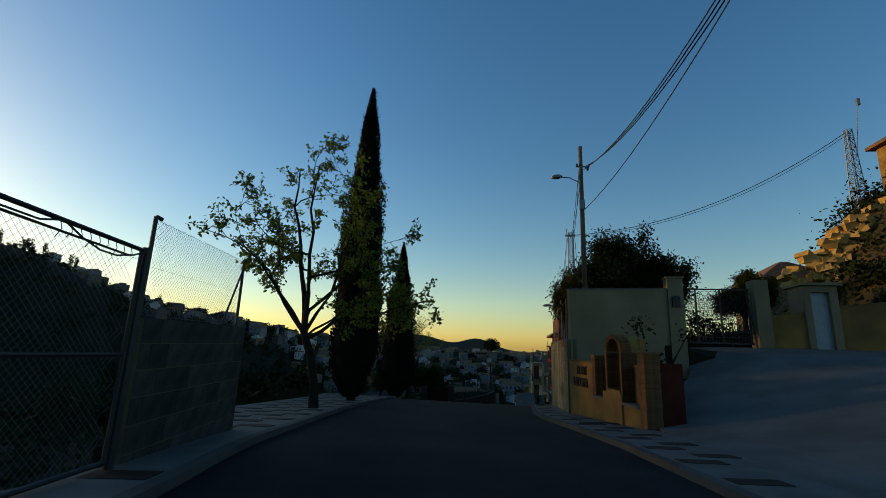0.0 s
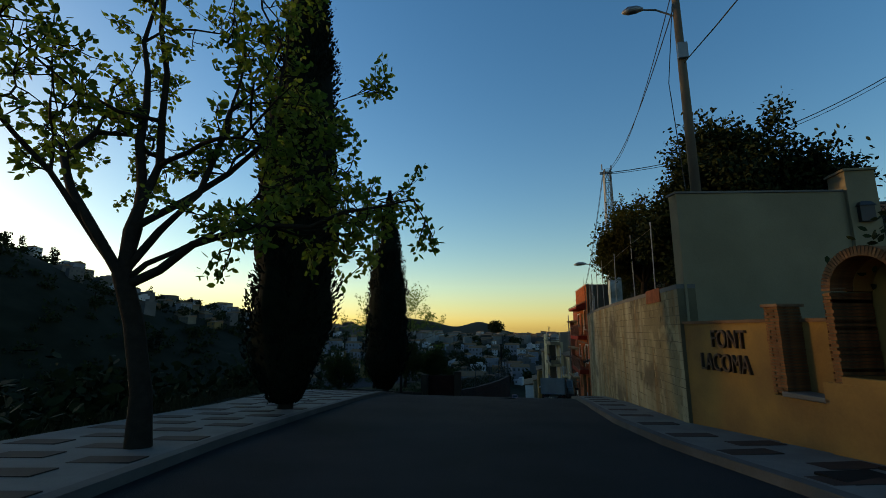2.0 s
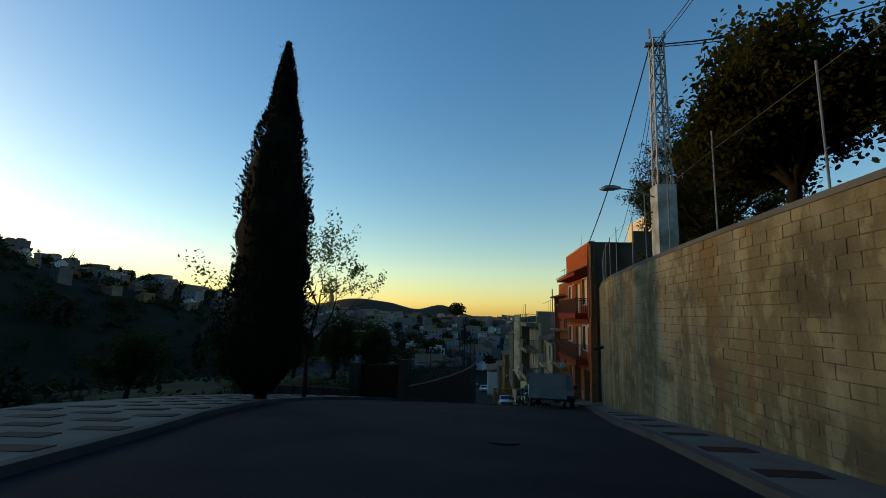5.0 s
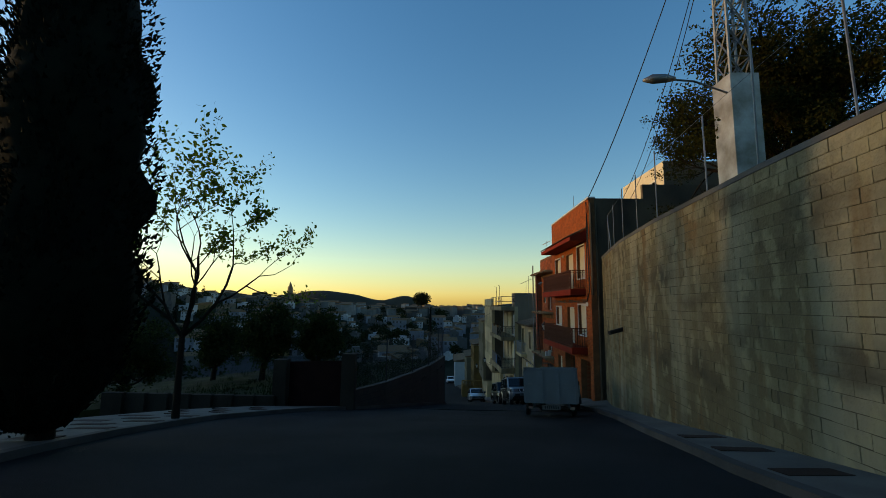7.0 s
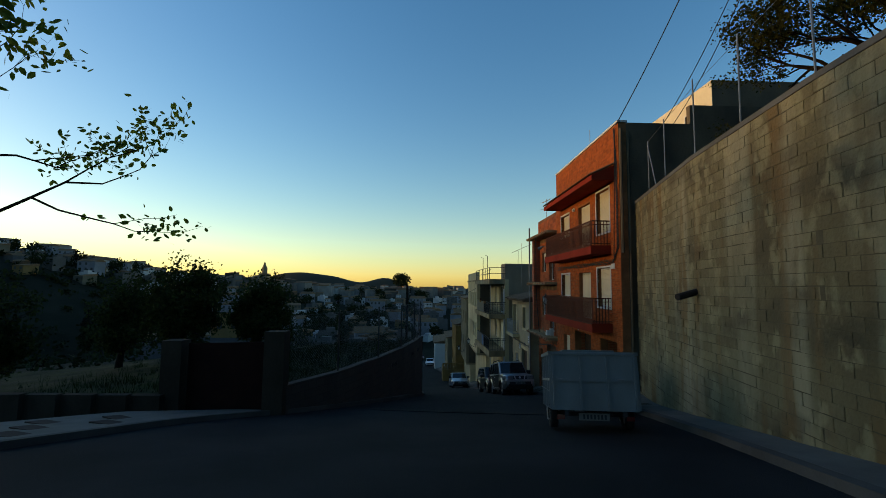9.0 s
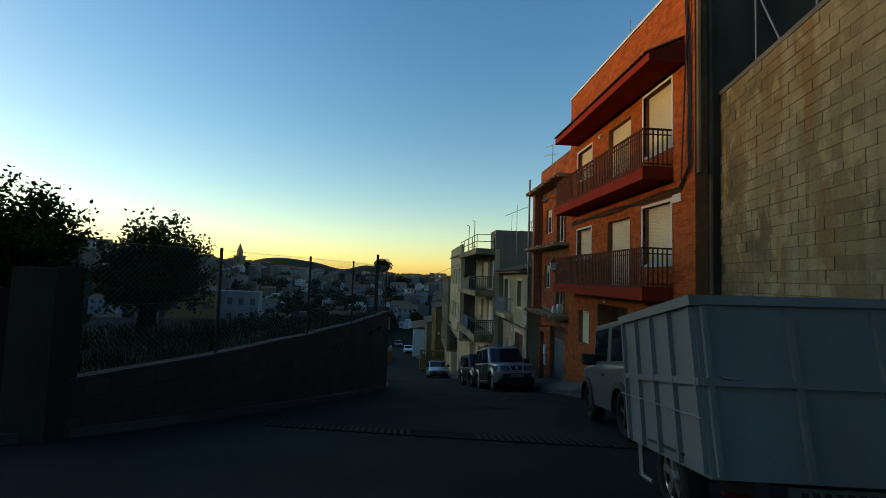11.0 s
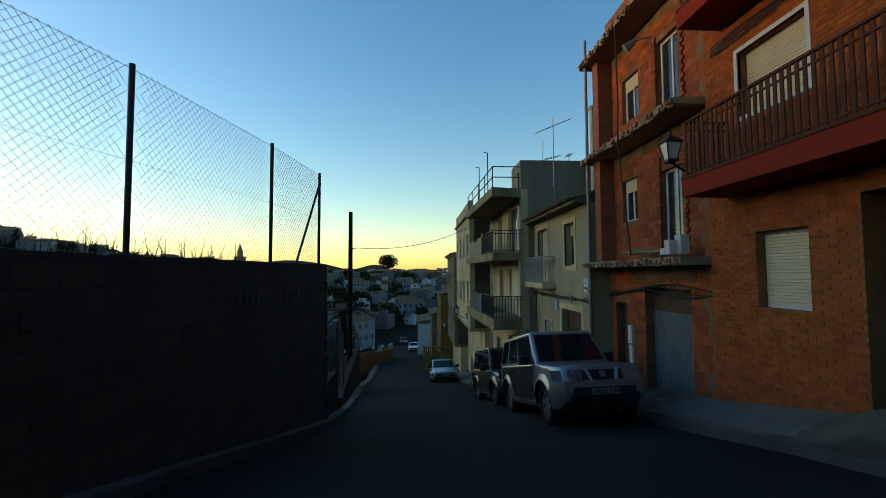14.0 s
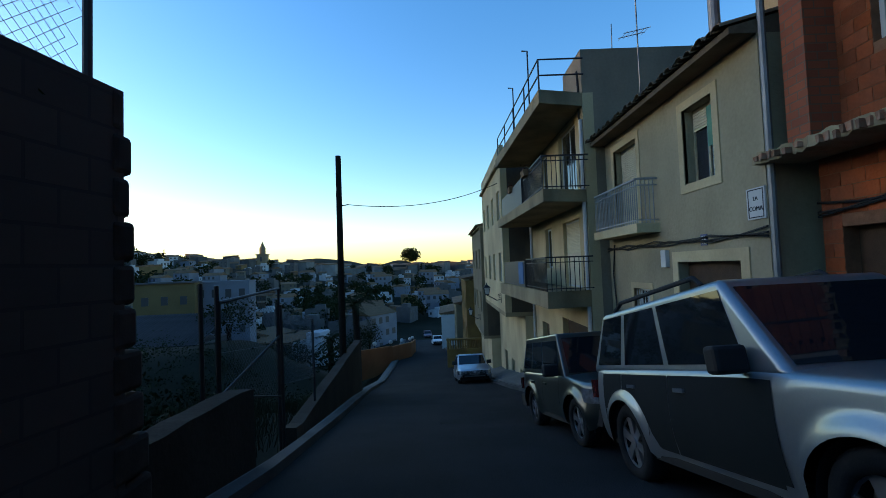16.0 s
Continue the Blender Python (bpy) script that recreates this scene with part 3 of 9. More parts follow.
# ---- the orange brick house ----
def orange_house():
    h = thing("house", "orange brick three-storey house with two long balconies", "house", group="terraced houses")
    x, y0, y1, top = 4.4, 49.82, 57.92, 4.55
    ops = [(50.75, 52.1, 0.55, 2.28), (52.85, 54.35, -0.02, 2.08), (55.72, 57.05, 0.95, 2.05),
           (50.78, 52.12, -2.45, -0.88), (52.88, 54.36, -3.04, -1.0), (55.72, 57.05, -2.1, -1.0),
           (55.85, 56.82, -5.25, -4.05), (53.0, 55.1, -6.9, -3.72), (50.3, 51.93, -6.7, -3.72)]
    front = part("wall", facade(x, y0, y1, -9.0, top, ops), ORANGE_MORTAR, h, "orange face brick")
    lay_bricks(front, x, y0, y1, -8.2, top, [(a - 0.07, b + 0.07, c - 0.07, d + 0.07) if k < 7 and k not in (1, 4, 6) else (a, b, c, d) for k, (a, b, c, d) in enumerate(ops)], 0.26, 0.068, 0.011, ORANGE_BRICK, (-5.3, -4.4))
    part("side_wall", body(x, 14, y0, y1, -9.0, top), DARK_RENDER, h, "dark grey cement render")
    for level in (-7.3, -3.05, -0.04, 2.4, 3.6):
        part("floor_slab", floors(x, 14, y0, y1, (level,)), WARM_CONCRETE, h)
    part("parapet_cap", Mesh().box(x - 0.04, x + 0.34, y0 - 0.03, y1, top + 0.002, top + 0.08), WHITE, h, "pale parapet capping")
    for k, (a, b, c, d) in enumerate(ops[:7]):
        door = k in (1, 4)
        window(h, x, a, b, c, d, "shutter", surround=0 if door or k == 6 else 0.07, depth=0.16,
               name="balcony_door" if door else "window", label="balcony door with cream roller shutter down" if door else "")
    g1 = new("garage_door")
    g1.parent = h
    tagged(g1, "dark brown corrugated garage door")
    m = Mesh()
    n = 26
    for i in range(n):
        a, b = 53.0 + 2.1 * i / n, 53.0 + 2.1 * (i + 1) / n
        c = (a + b) / 2
        m.hexa([(x + 0.5, a, -6.9), (x + 0.56, a, -6.9), (x + 0.56, b, -6.9), (x + 0.5, b, -6.9)], [(x + 0.5, a, -3.72), (x + 0.56, a, -3.72), (x + 0.56, b, -3.72), (x + 0.5, b, -3.72)])
        m.box(x + 0.48, x + 0.501, a + 0.015, b - 0.015, -6.9, -3.74)
    part("leaf", m, BROWN, g1)
    part("reveal", Mesh().box(x + 0.3, x + 0.6, 55.1, 55.2, -6.9, -3.72), BRICK_O, g1)
    part("reveal", Mesh().box(x + 0.3, x + 0.6, 52.9, 53.0, -6.9, -3.72), BRICK_O, g1)
    part("sign_plate", Mesh().box(x + 0.455, x + 0.475, 54.05, 54.2, -4.45, -4.03), WHITE, g1, "small white and orange no-parking plate")
    part("sign_disc", Mesh().tube([(x + 0.452, 54.13, -4.1), (x + 0.448, 54.13, -4.1)], 0.085, 20), RED_PAINT, g1)
    part("sign_foot", Mesh().box(x + 0.45, x + 0.454, 54.04, 54.22, -4.53, -4.36), material("orange_sign", (0.7, 0.3, 0.03), 0.6, 0.1), g1)
    part("entrance_door", Mesh().box(x + 0.9, x + 0.95, 50.3, 51.93, -6.7, -3.72), BROWN, h, "entrance in deep shade")
    part("entrance_reveal", Mesh().box(x + 0.3, x + 0.9, 51.93, 52.0, -6.7, -3.7).box(x + 0.3, x + 0.9, 50.2, 50.3, -6.7, -3.7).box(x + 0.3, x + 0.9, 50.3, 51.93, -3.72, -3.65), BRICK_O, h)
    for zb in (-3.39, -0.38):
        b = new("balcony")
        b.parent = h
        part("slab", Mesh().box(3.6, x, 50.68, 57.45, zb, zb + 0.34), RED_PAINT, b, "dark red painted balcony slab")
        part("foot_rail_band", Mesh().box(3.585, 3.6, 50.68, 57.45, zb + 0.3, zb + 0.35), RAIL, b)
        railing(b, 3.66, 50.74, 57.39, zb + 0.34, 0.98, RAIL, x_wall=x, gap=0.115, bar=0.008, wide=0.027)
    e = new("eave")
    e.parent = h
    part("soffit", Mesh().hexa([(3.5, 50.2, 2.42), (x, 50.2, 2.42), (x, 57.2, 2.42), (3.5, 57.2, 2.42)], [(3.5, 50.2, 2.62), (x, 50.2, 3.0), (x, 57.2, 3.0), (3.5, 57.2, 2.62)]), RED_PAINT, e, "dark red painted eave")
    tile = Mesh()
    for s in range(6):
        a0, a1 = math.pi * s / 6, math.pi * (s + 1) / 6
        tile.add([(-0.06, 0.11 * math.cos(a0), 0.07 * math.sin(a0)), (-0.06, 0.11 * math.cos(a1), 0.07 * math.sin(a1)), (0.9, 0.09 * math.cos(a1), 0.46 + 0.06 * math.sin(a1)),
                  (0.9, 0.09 * math.cos(a0), 0.46 + 0.06 * math.sin(a0))], [(0, 1, 2, 3)])
        tile.add([(-0.06, 0.095 * math.cos(a0), 0.055 * math.sin(a0)), (-0.06, 0.095 * math.cos(a1), 0.055 * math.sin(a1)), (-0.06, 0.11 * math.cos(a1), 0.07 * math.sin(a1)),
                  (-0.06, 0.11 * math.cos(a0), 0.07 * math.sin(a0))], [(0, 1, 2, 3)])
    me = tile.data("roof_tile", TERRACOTTA)
    for i in range(31):
        t = part("roof_tile", me, TERRACOTTA, e)
        t.location = (3.5, 50.3 + i * 0.225, 2.625)
    part("wall_lamp", Mesh().tube([(x - 0.1, 54.9, 2.05), (x, 54.9, 2.1)], [0.07, 0.09], 10), WHITE, h, "small round white lamp")
    # cables down the corner
    for k in range(4):
        c = Mesh()
        o = 0.05 * k
        pts = [(x - 0.04 - 0.02 * k, 50.15 - o, 4.4), (x - 0.05, 50.05 - o, 3.0), (x - 0.05, 50.0 - o * 0.7, 1.2), (x - 0.05, 50.02 - o, -0.2), (x - 0.06, 50.35, -0.62 - 0.03 * k)]
        pts += [(x - 0.05, 50.35 + 7.3 * (i / 9), -0.62 - 0.04 * k + 0.03 * math.sin(i * 1.7 + k)) for i in range(1, 10)]
        c.tube(pts, 0.013, 5)
        part("wall_cable", c, CABLE, h, "black cable clipped to the wall")
    part("corner_pipe", Mesh().tube([(x + 0.06, y0 - 0.06, 4.3), (x + 0.06, y0 - 0.06, -0.4)], 0.06, 8), DARK_RENDER, h)
    part("corner_pipe", Mesh().tube([(x + 0.35, y0 - 0.05, 4.2), (x + 0.35, y0 - 0.05, -5.8)], 0.05, 8), DARK_RENDER, h)
    part("number_plate", Mesh().box(x - 0.02, x - 0.008, 54.5, 54.66, -3.66, -3.5), WHITE, h, "small white plate")
    part("number_bars", Mesh().box(x - 0.024, x - 0.0205, 54.53, 54.56, -3.64, -3.52).box(x - 0.024, x - 0.0205, 54.6, 54.63, -3.64, -3.52), IRON, h)
    part("vent_plate", Mesh().box(x - 0.02, x, 50.35, 50.7, -0.95, -0.75), WHITE, h)
    part("meter_cover", Mesh().box(x - 0.025, x, 51.98 + 0.25, 51.98 + 0.75, -5.75, -5.2), GARAGE, h, "pale grey steel meter cover")
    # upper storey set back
    # dark sides and cream front put shade and sun into the roof room's colours
    part("roof_room", Mesh().box(9.02, 13.5, 51.2, 56.8, 3.6, 7.0), DARK_RENDER, h, "roof room with its shaded sides put in dark render")
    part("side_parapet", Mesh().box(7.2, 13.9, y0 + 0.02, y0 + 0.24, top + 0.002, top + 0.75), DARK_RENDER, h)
    part("roof_room_front", facade(9.0, 51.2, 56.8, 4.0, 7.0, [(52.2, 53.2, 5.0, 6.2)], 0.019), SHUTTER, h, "roof room front in lighter cream for the sun on it")
    window(h, 9.03, 52.2, 53.2, 5.0, 6.2, "glass", depth=-0.03)
    return h


orange_house()


# ---- the unfinished hollow brick house ----
def ragged_slab(parent, x0, x1, y0, y1, z, thick=0.15):
    rnd = random.Random(int(z * 10) + 7)
    m = Mesh()
    n = 66
    for i in range(n + 1):
        y = y0 + (y1 - y0) * i / n
        o, a, b = rnd.uniform(-0.05, 0.05), rnd.uniform(-0.02, 0.03), rnd.uniform(-0.02, 0.02)
        m.v += [(x0 + o, y, z + a), (x0 + o * 0.7, y, z + thick + b), (x1, y, z + thick), (x1, y, z)]
    for i in range(n):
        for j in range(4):
            a, b = 4 * i + j, 4 * i + (j + 1) % 4
            m.f.append((a, b, b + 4, a + 4))
    m.f += [(3, 2, 1, 0), tuple(4 * n + j for j in range(4))]
    return part("floor_slab", m, WARM_CONCRETE, parent, "rough concrete slab edge with broken tile")


def brick_house():
    h = thing("house", "unfinished hollow brick house with raw slab edges", "house", group="terraced houses")
    x, y0, y1, top = 4.52, 57.93, 62.5, 2.6
    ops = [(60.62, 61.5, -0.72, 0.45), (58.85, 59.75, -1.25, 0.6), (60.82, 61.62, -3.36, -2.25), (58.85, 59.7, -4.2, -2.4), (58.75, 60.6, -8.4, -5.05), (61.55, 62.2, -8.6, -5.5)]
    front = part("wall", facade(x, y0, y1, -10.0, top, ops), RED_MORTAR, h, "bare red hollow brick")
    lay_bricks(front, x, y0, y1, -9.6, top, ops, 0.34, 0.185, 0.012, HOLLOW_BRICK, (-4.3, -0.9))
    part("side_wall", body(x, 12, y0 + 0.01, y1, -10, top), BRICK_B, h)
    for level in (-7.3, -4.35, -1.35, 1.6):
        part("floor_slab", floors(x, 12, y0, y1, (level,)), WARM_CONCRETE, h)
    for z in (-4.55, -1.52, 1.35):
        ragged_slab(h, 3.82, x, y0 + 0.02, y1 + 0.3, z)
    for a, b, c, d in ((62.1, 62.48, -4.34, -1.53), (62.1, 62.48, -1.31, 1.34)):
        part("end_pier", Mesh().box(4.1, x, a, b, c, d), BRICK_B, h)
    rnd = random.Random(3)
    TILE_EDGE = material("broken_tile_edge", (0.27, 0.085, 0.045), 0.9, 0.4, 9, 0.3, 30, tint=(0.26, 0.18, 0.12), pieces=0.8)
    chips = [Mesh().hexa([(0, 0, 0), (0.1, 0, 0), (0.1, w, 0.01), (0.01, w * 0.9, 0)], [(0.01, 0.01, t), (0.1, 0, t), (0.1, w, t), (0.0, w, t * 0.9)]).data("tile_chip", TILE_EDGE) for w, t in ((0.08, 0.11), (0.065, 0.085), (0.05, 0.1), (0.075, 0.07))]
    for z in (-4.55, -1.52, 1.35):
        for i in range(46):
            if rnd.random() < 0.75:
                o = part("tile_chip", rnd.choice(chips), TILE_EDGE, h)
                o.location = (3.745 + rnd.uniform(0, 0.035), y0 + 0.05 + i * 0.103, z + rnd.uniform(0, 0.05))
    part("corner_mortar", ed2(x, y0), material("rough_mortar", (0.17, 0.12, 0.08), 0.95, 0.4, 2.5, 0.6, 12, tint=(0.22, 0.075, 0.035)), h, "rough mortar smeared down the corner")
    for k in (0, 2):
        window(h, x, *ops[k], "half", depth=0.1, name="window")
    for k in (1, 3):
        window(h, x, *ops[k], "glass", depth=0.1, name="balcony_door")
    g = new("garage_door")
    g.parent = h
    tagged(g, "grey corrugated steel double garage door")
    for a, b in ((58.75, 59.66), (59.69, 60.6)):
        lf = Mesh()
        lf.box(x + 0.22, x + 0.25, a, b, -8.4, -5.6)
        n = 12
        for i in range(n):
            p = a + (b - a) * (i + 0.25) / n
            lf.box(x + 0.2, x + 0.221, p, p + (b - a) * 0.5 / n, -8.4, -5.62)
        part("leaf", lf, GARAGE, g)
    part("lintel_panel", Mesh().box(x + 0.2, x + 0.26, 58.75, 60.6, -5.59, -5.06), BROWN, g)
    part("front_door", Mesh().box(x + 0.2, x + 0.25, 61.55, 62.2, -8.6, -5.5).box(x + 0.18, x + 0.2, 61.65, 62.1, -7.0, -5.7), BROWN, h, "dark brown timber front door")
    part("meter_box", Mesh().box(x - 0.1, x, 61.15, 61.35, -6.5, -6.05).box(x - 0.08, x, 61.17, 61.33, -7.0, -6.55), WHITE, h, "white electricity meter boxes")
    part("planks", Mesh().tube([(4.0, 58.6, -4.27), (4.2, 61.2, -4.2)], 0.03, 4).tube([(3.95, 59.2, -4.28), (4.35, 60.9, -4.1)], 0.025, 4).tube([(4.2, 58.9, -4.25), (4.05, 60.2, -4.22)], 0.04, 4), CREAM, h, "loose timber offcuts")
    part("rubble", Mesh().box(3.95, 4.1, 58.5, 58.68, -4.33, -4.05).box(4.12, 4.3, 58.4, 58.6, -4.33, -3.95).box(3.98, 4.15, 58.75, 58.9, -4.33, -4.2), WHITE, h, "stacked pale blocks")
    # raw lintels, toothed brick jambs and a band of smeared mortar below the slabs
    RAW = material("raw_lintel_concrete", (0.19, 0.125, 0.075), 0.95, 0.4, 2.2, 0.5, 14, tint=(0.11, 0.06, 0.035))
    for a, b, c, d in ((58.3, 62.05, -1.8, -1.54), (58.3, 62.05, 1.08, 1.34), (58.5, 61.2, -4.9, -4.58)):
        m = Mesh()
        rr = random.Random(int(c * 100))
        n = 30
        for i in range(n + 1):
            y = a + (b - a) * i / n
            lo = c + rr.uniform(-0.06, 0.08)
            m.v += [(x - 0.012, y, lo), (x - 0.016, y, d), (x, y, d), (x, y, lo)]
        for i in range(n):
            for j in range(4):
                m.f.append((4 * i + j, 4 * i + (j + 1) % 4, 4 * i + 4 + (j + 1) % 4, 4 * i + 4 + j))
        m.f += [(3, 2, 1, 0), tuple(4 * n + j for j in range(4))]
        part("lintel_band", m, RAW, h, "rough concrete lintel band")
    tooth = [Mesh().box(-0.05, 0.0, 0, w, 0.006, 0.088).data("jamb_brick", HOLLOW_BRICK) for w in (0.11, 0.17)]
    for ya, side, za, zb in ((58.85, -1, -1.3, 0.85), (59.75, 1, -1.3, 0.85), (58.85, -1, -4.33, -2.0), (59.7, 1, -4.33, -2.0)):
        for i in range(int((zb - za) / 0.094)):
            k = i % 2
            o = part("jamb_brick", tooth[k], HOLLOW_BRICK, h)
            o.location = (x - 0.002, ya if side > 0 else ya - (0.11, 0.17)[k], za + 0.094 * i)
    dp = Mesh().tube([(3.95, 62.62, 2.2), (3.95, 62.62, -9.2)], 0.05, 8)
    part("downpipe", dp, STEEL, h, "grey steel downpipe")
    for k in range(3):
        cb = Mesh()
        part_pts = ([(x - 0.05, 62.5 - i * 0.57, -5.15 - 0.1 * math.sin(i * 0.9 + k) - 0.05 * k + 0.02 * i) for i in range(9)], 0.018, 5)
        cb.tube(*part_pts)
        part("wall_cable", cb, CABLE, h, "loose black cable")
    cb = Mesh()
    cb.tube([(3.8, 60.3, 1.3), (3.78, 60.2, -0.4), (3.8, 60.3, -1.6), (3.82, 60.1, -3.0), (3.9, 60.0, -4.3)], 0.02, 5)
    part("wall_cable", cb, CABLE, h, "loose black cable")
    part("flood_lamp", Mesh().tube([(4.1, 59.9, 0.75), (3.9, 60.0, 0.6)], [0.05, 0.12], 10).tube([(4.4, 59.8, 0.8), (4.1, 59.9, 0.75)], 0.02, 5), STEEL, h)
    return h


def ed2(x, y0):
    """A strip of mortar with an uneven edge and face."""
    rnd = random.Random(11)
    m = Mesh()
    n = 60
    for i in range(n + 1):
        z = -8.0 + i * 0.15
        w, o = rnd.uniform(0.12, 0.4), rnd.uniform(0.02, 0.06)
        m.v += [(x, y0 + 0.01, z), (x - o, y0 + 0.01, z), (x - o, y0 + w * 0.9, z), (x, y0 + w, z)]
    for i in range(n):
        for j in range(4):
            a, b = 4 * i + j, 4 * i + (j + 1) % 4
            m.f.append((a, b, b + 4, a + 4))
    return m


brick_house()


# ---- the low grey house with the street sign ----
def half_tile(length, r0, r1, drop, mat, name="roof_tile"):
    m = Mesh()
    for s in range(6):
        a0, a1 = math.pi * s / 6, math.pi * (s + 1) / 6
        for rr in (0.0, 0.015):
            m.add([(0, (r0 - rr) * math.cos(a0), (r0 - rr) * 0.7 * math.sin(a0)), (0, (r0 - rr) * math.cos(a1), (r0 - rr) * 0.7 * math.sin(a1)),
                   (length, (r1 - rr) * math.cos(a1), drop + (r1 - rr) * 0.7 * math.sin(a1)), (length, (r1 - rr) * math.cos(a0), drop + (r1 - rr) * 0.7 * math.sin(a0))], [(0, 1, 2, 3)])
        m.add([(0, (r0 - 0.015) * math.cos(a0), (r0 - 0.015) * 0.7 * math.sin(a0)), (0, (r0 - 0.015) * math.cos(a1), (r0 - 0.015) * 0.7 * math.sin(a1)),
               (0, r0 * math.cos(a1), r0 * 0.7 * math.sin(a1)), (0, r0 * math.cos(a0), r0 * 0.7 * math.sin(a0))], [(0, 1, 2, 3)])
    return m.data(name, mat)


def flat_text(name, text, size, mat, at, parent, align="CENTER", depth=0.004):
    cu = bpy.data.curves.new(name, "FONT")
    cu.body, cu.size, cu.extrude, cu.align_x, cu.align_y = text, size, depth, align, "CENTER"
    ob = new(name, cu)
    deps = bpy.context.evaluated_depsgraph_get()
    me = bpy.data.meshes.new_from_object(ob.evaluated_get(deps))
    bpy.data.objects.remove(ob)
    me.materials.clear()
    me.materials.append(mat)
    o = new(name, me)
    o.parent = parent
    o.matrix_basis = at
    return o


FACE_STREET = Matrix(((0, 0, -1, 0), (-1, 0, 0, 0), (0, 1, 0, 0), (0, 0, 0, 1)))   # letters that face -x
INK = material("dark_ink", (0.03, 0.03, 0.035), 0.6, 0.1, 5, 0.0)


def grey_house():
    h = thing("house", "grey rendered two-storey house with old tiled eave", "house", group="terraced houses")
    x, y0, y1, top = 3.95, 62.72, 68.75, -2.62
    ops = [(63.85, 64.78, -4.45, -3.05), (66.8, 68.15, -5.0, -2.95), (63.35, 65.2, -9.5, -5.9), (66.45, 67.3, -7.5, -6.5)]
    part("wall", facade(x, y0, y1, -11.5, top, ops), GREY_RENDER, h, "stained grey cement render")
    part("side_wall", body(x, 11, y0, y1, -11.5, top), GREY_RENDER, h)
    for level in (-8.3, -5.2):
        part("floor_slab", floors(x, 11, y0, y1, (level,)), WARM_CONCRETE, h)
    rf = new("roof")
    rf.parent = h
    part("roof_deck", Mesh().hexa([(3.55, y0, top), (11, y0, top + 0.0), (11, y1, top), (3.55, y1, top)], [(3.55, y0, top + 0.1), (11, y0, top + 2.0), (11, y1, top + 2.0), (3.55, y1, top + 0.1)]), ROOF_OLD, rf)
    me = half_tile(2.0, 0.12, 0.1, 0.53, ROOF_OLD)
    for i in range(30):
        t = part("roof_tile", me, ROOF_OLD, rf)
        t.location = (3.42 + 0.03 * math.sin(i * 2.3), y0 + 0.1 + i * 0.2, top + 0.1)
    window(h, x, *ops[0], "half", depth=0.2, frame=GREY_RENDER, surround=0.16, sur_mat=BUFF, label="window with a green shutter")
    part("green_shutter", Mesh().box(x + 0.05, x + 0.1, 63.87, 64.1, -3.9, -3.2), material("green_shutter", (0.06, 0.2, 0.12), 0.6, 0.2), h, "faded green shutter leaf")
    window(h, x, *ops[1], "shutter", depth=0.2, surround=0.16, sur_mat=BUFF, name="balcony_door")
    b = new("balcony")
    b.parent = h
    part("slab", Mesh().box(3.45, x, 65.85, 68.5, -5.25, -5.05), BUFF, b)
    railing(b, 3.5, 65.9, 68.45, -5.05, 0.98, PALE_RAIL, x_wall=x, gap=0.1, bar=0.009)
    part("garage_door", Mesh().box(x + 0.2, x + 0.25, 63.35, 65.2, -9.5, -6.35).box(x + 0.18, x + 0.2, 63.4, 65.15, -6.3, -5.95).box(x + 0.19, x + 0.25, 63.35, 65.2, -6.36, -5.9), BROWN, h, "brown timber garage door")
    part("door_surround", Mesh().box(x - 0.02, x, 63.15, 63.35, -9.5, -5.7).box(x - 0.02, x, 65.2, 65.4, -9.5, -5.7).box(x - 0.02, x, 63.35, 65.2, -5.9, -5.7), BUFF, h)
    w = window(h, x, *ops[3], "glass", depth=0.15, surround=0.14, sur_mat=BUFF, label="small window with a white iron grille")
    gr = Mesh()
    for i in range(6):
        gr.tube([(x + 0.03, 66.52 + i * 0.14, -7.48), (x + 0.03, 66.52 + i * 0.14, -6.52)], 0.012, 5)
    gr.tube([(x + 0.03, 66.47, -7.0), (x + 0.03, 67.28, -7.0)], 0.012, 5)
    part("grille", gr, WHITE, w)
    s = new("street_sign")
    s.parent = h
    tagged(s, "white ceramic street name sign with ornate corners")
    part("sign_plate", Mesh().box(x - 0.025, x - 0.001, 62.74, 63.12, -5.3, -4.84), WHITE, s)
    bo = Mesh()
    for a, b, c, d in ((62.77, 63.09, -5.28, -5.265), (62.77, 63.09, -4.875, -4.86), (62.77, 62.785, -5.265, -4.875), (63.075, 63.09, -5.265, -4.875)):
        bo.box(x - 0.029, x - 0.025, a, b, c, d)
    part("sign_border", bo, INK, s)
    flat_text("sign_text", "LA", 0.085, INK, Matrix.Translation((x - 0.028, 62.93, -5.0)) @ FACE_STREET, s)
    flat_text("sign_text", "COMA", 0.095, INK, Matrix.Translation((x - 0.028, 62.93, -5.15)) @ FACE_STREET, s)
    part("number_plate", Mesh().box(x - 0.02, x, 64.2, 64.38, -5.62, -5.42), material("blue_enamel", (0.05, 0.06, 0.16), 0.4, 0.1), h)
    part("number_bars", Mesh().box(x - 0.024, x - 0.0205, 64.23, 64.27, -5.59, -5.45).box(x - 0.024, x - 0.0205, 64.3, 64.34, -5.59, -5.45), WHITE, h)
    part("meter_box", Mesh().box(x - 0.08, x, 65.55, 65.75, -6.0, -5.65), WHITE, h)
    for k in range(4):
        cb = Mesh()
        cb.tube([(x - 0.04, 62.7 + i * 0.68, -5.42 - 0.1 * abs(math.sin(i * 1.3 + k * 0.7)) - 0.02 * k) for i in range(10)], 0.016, 5)
        part("wall_cable", cb, CABLE, h, "drooping black cable along the wall")
    cb = Mesh()
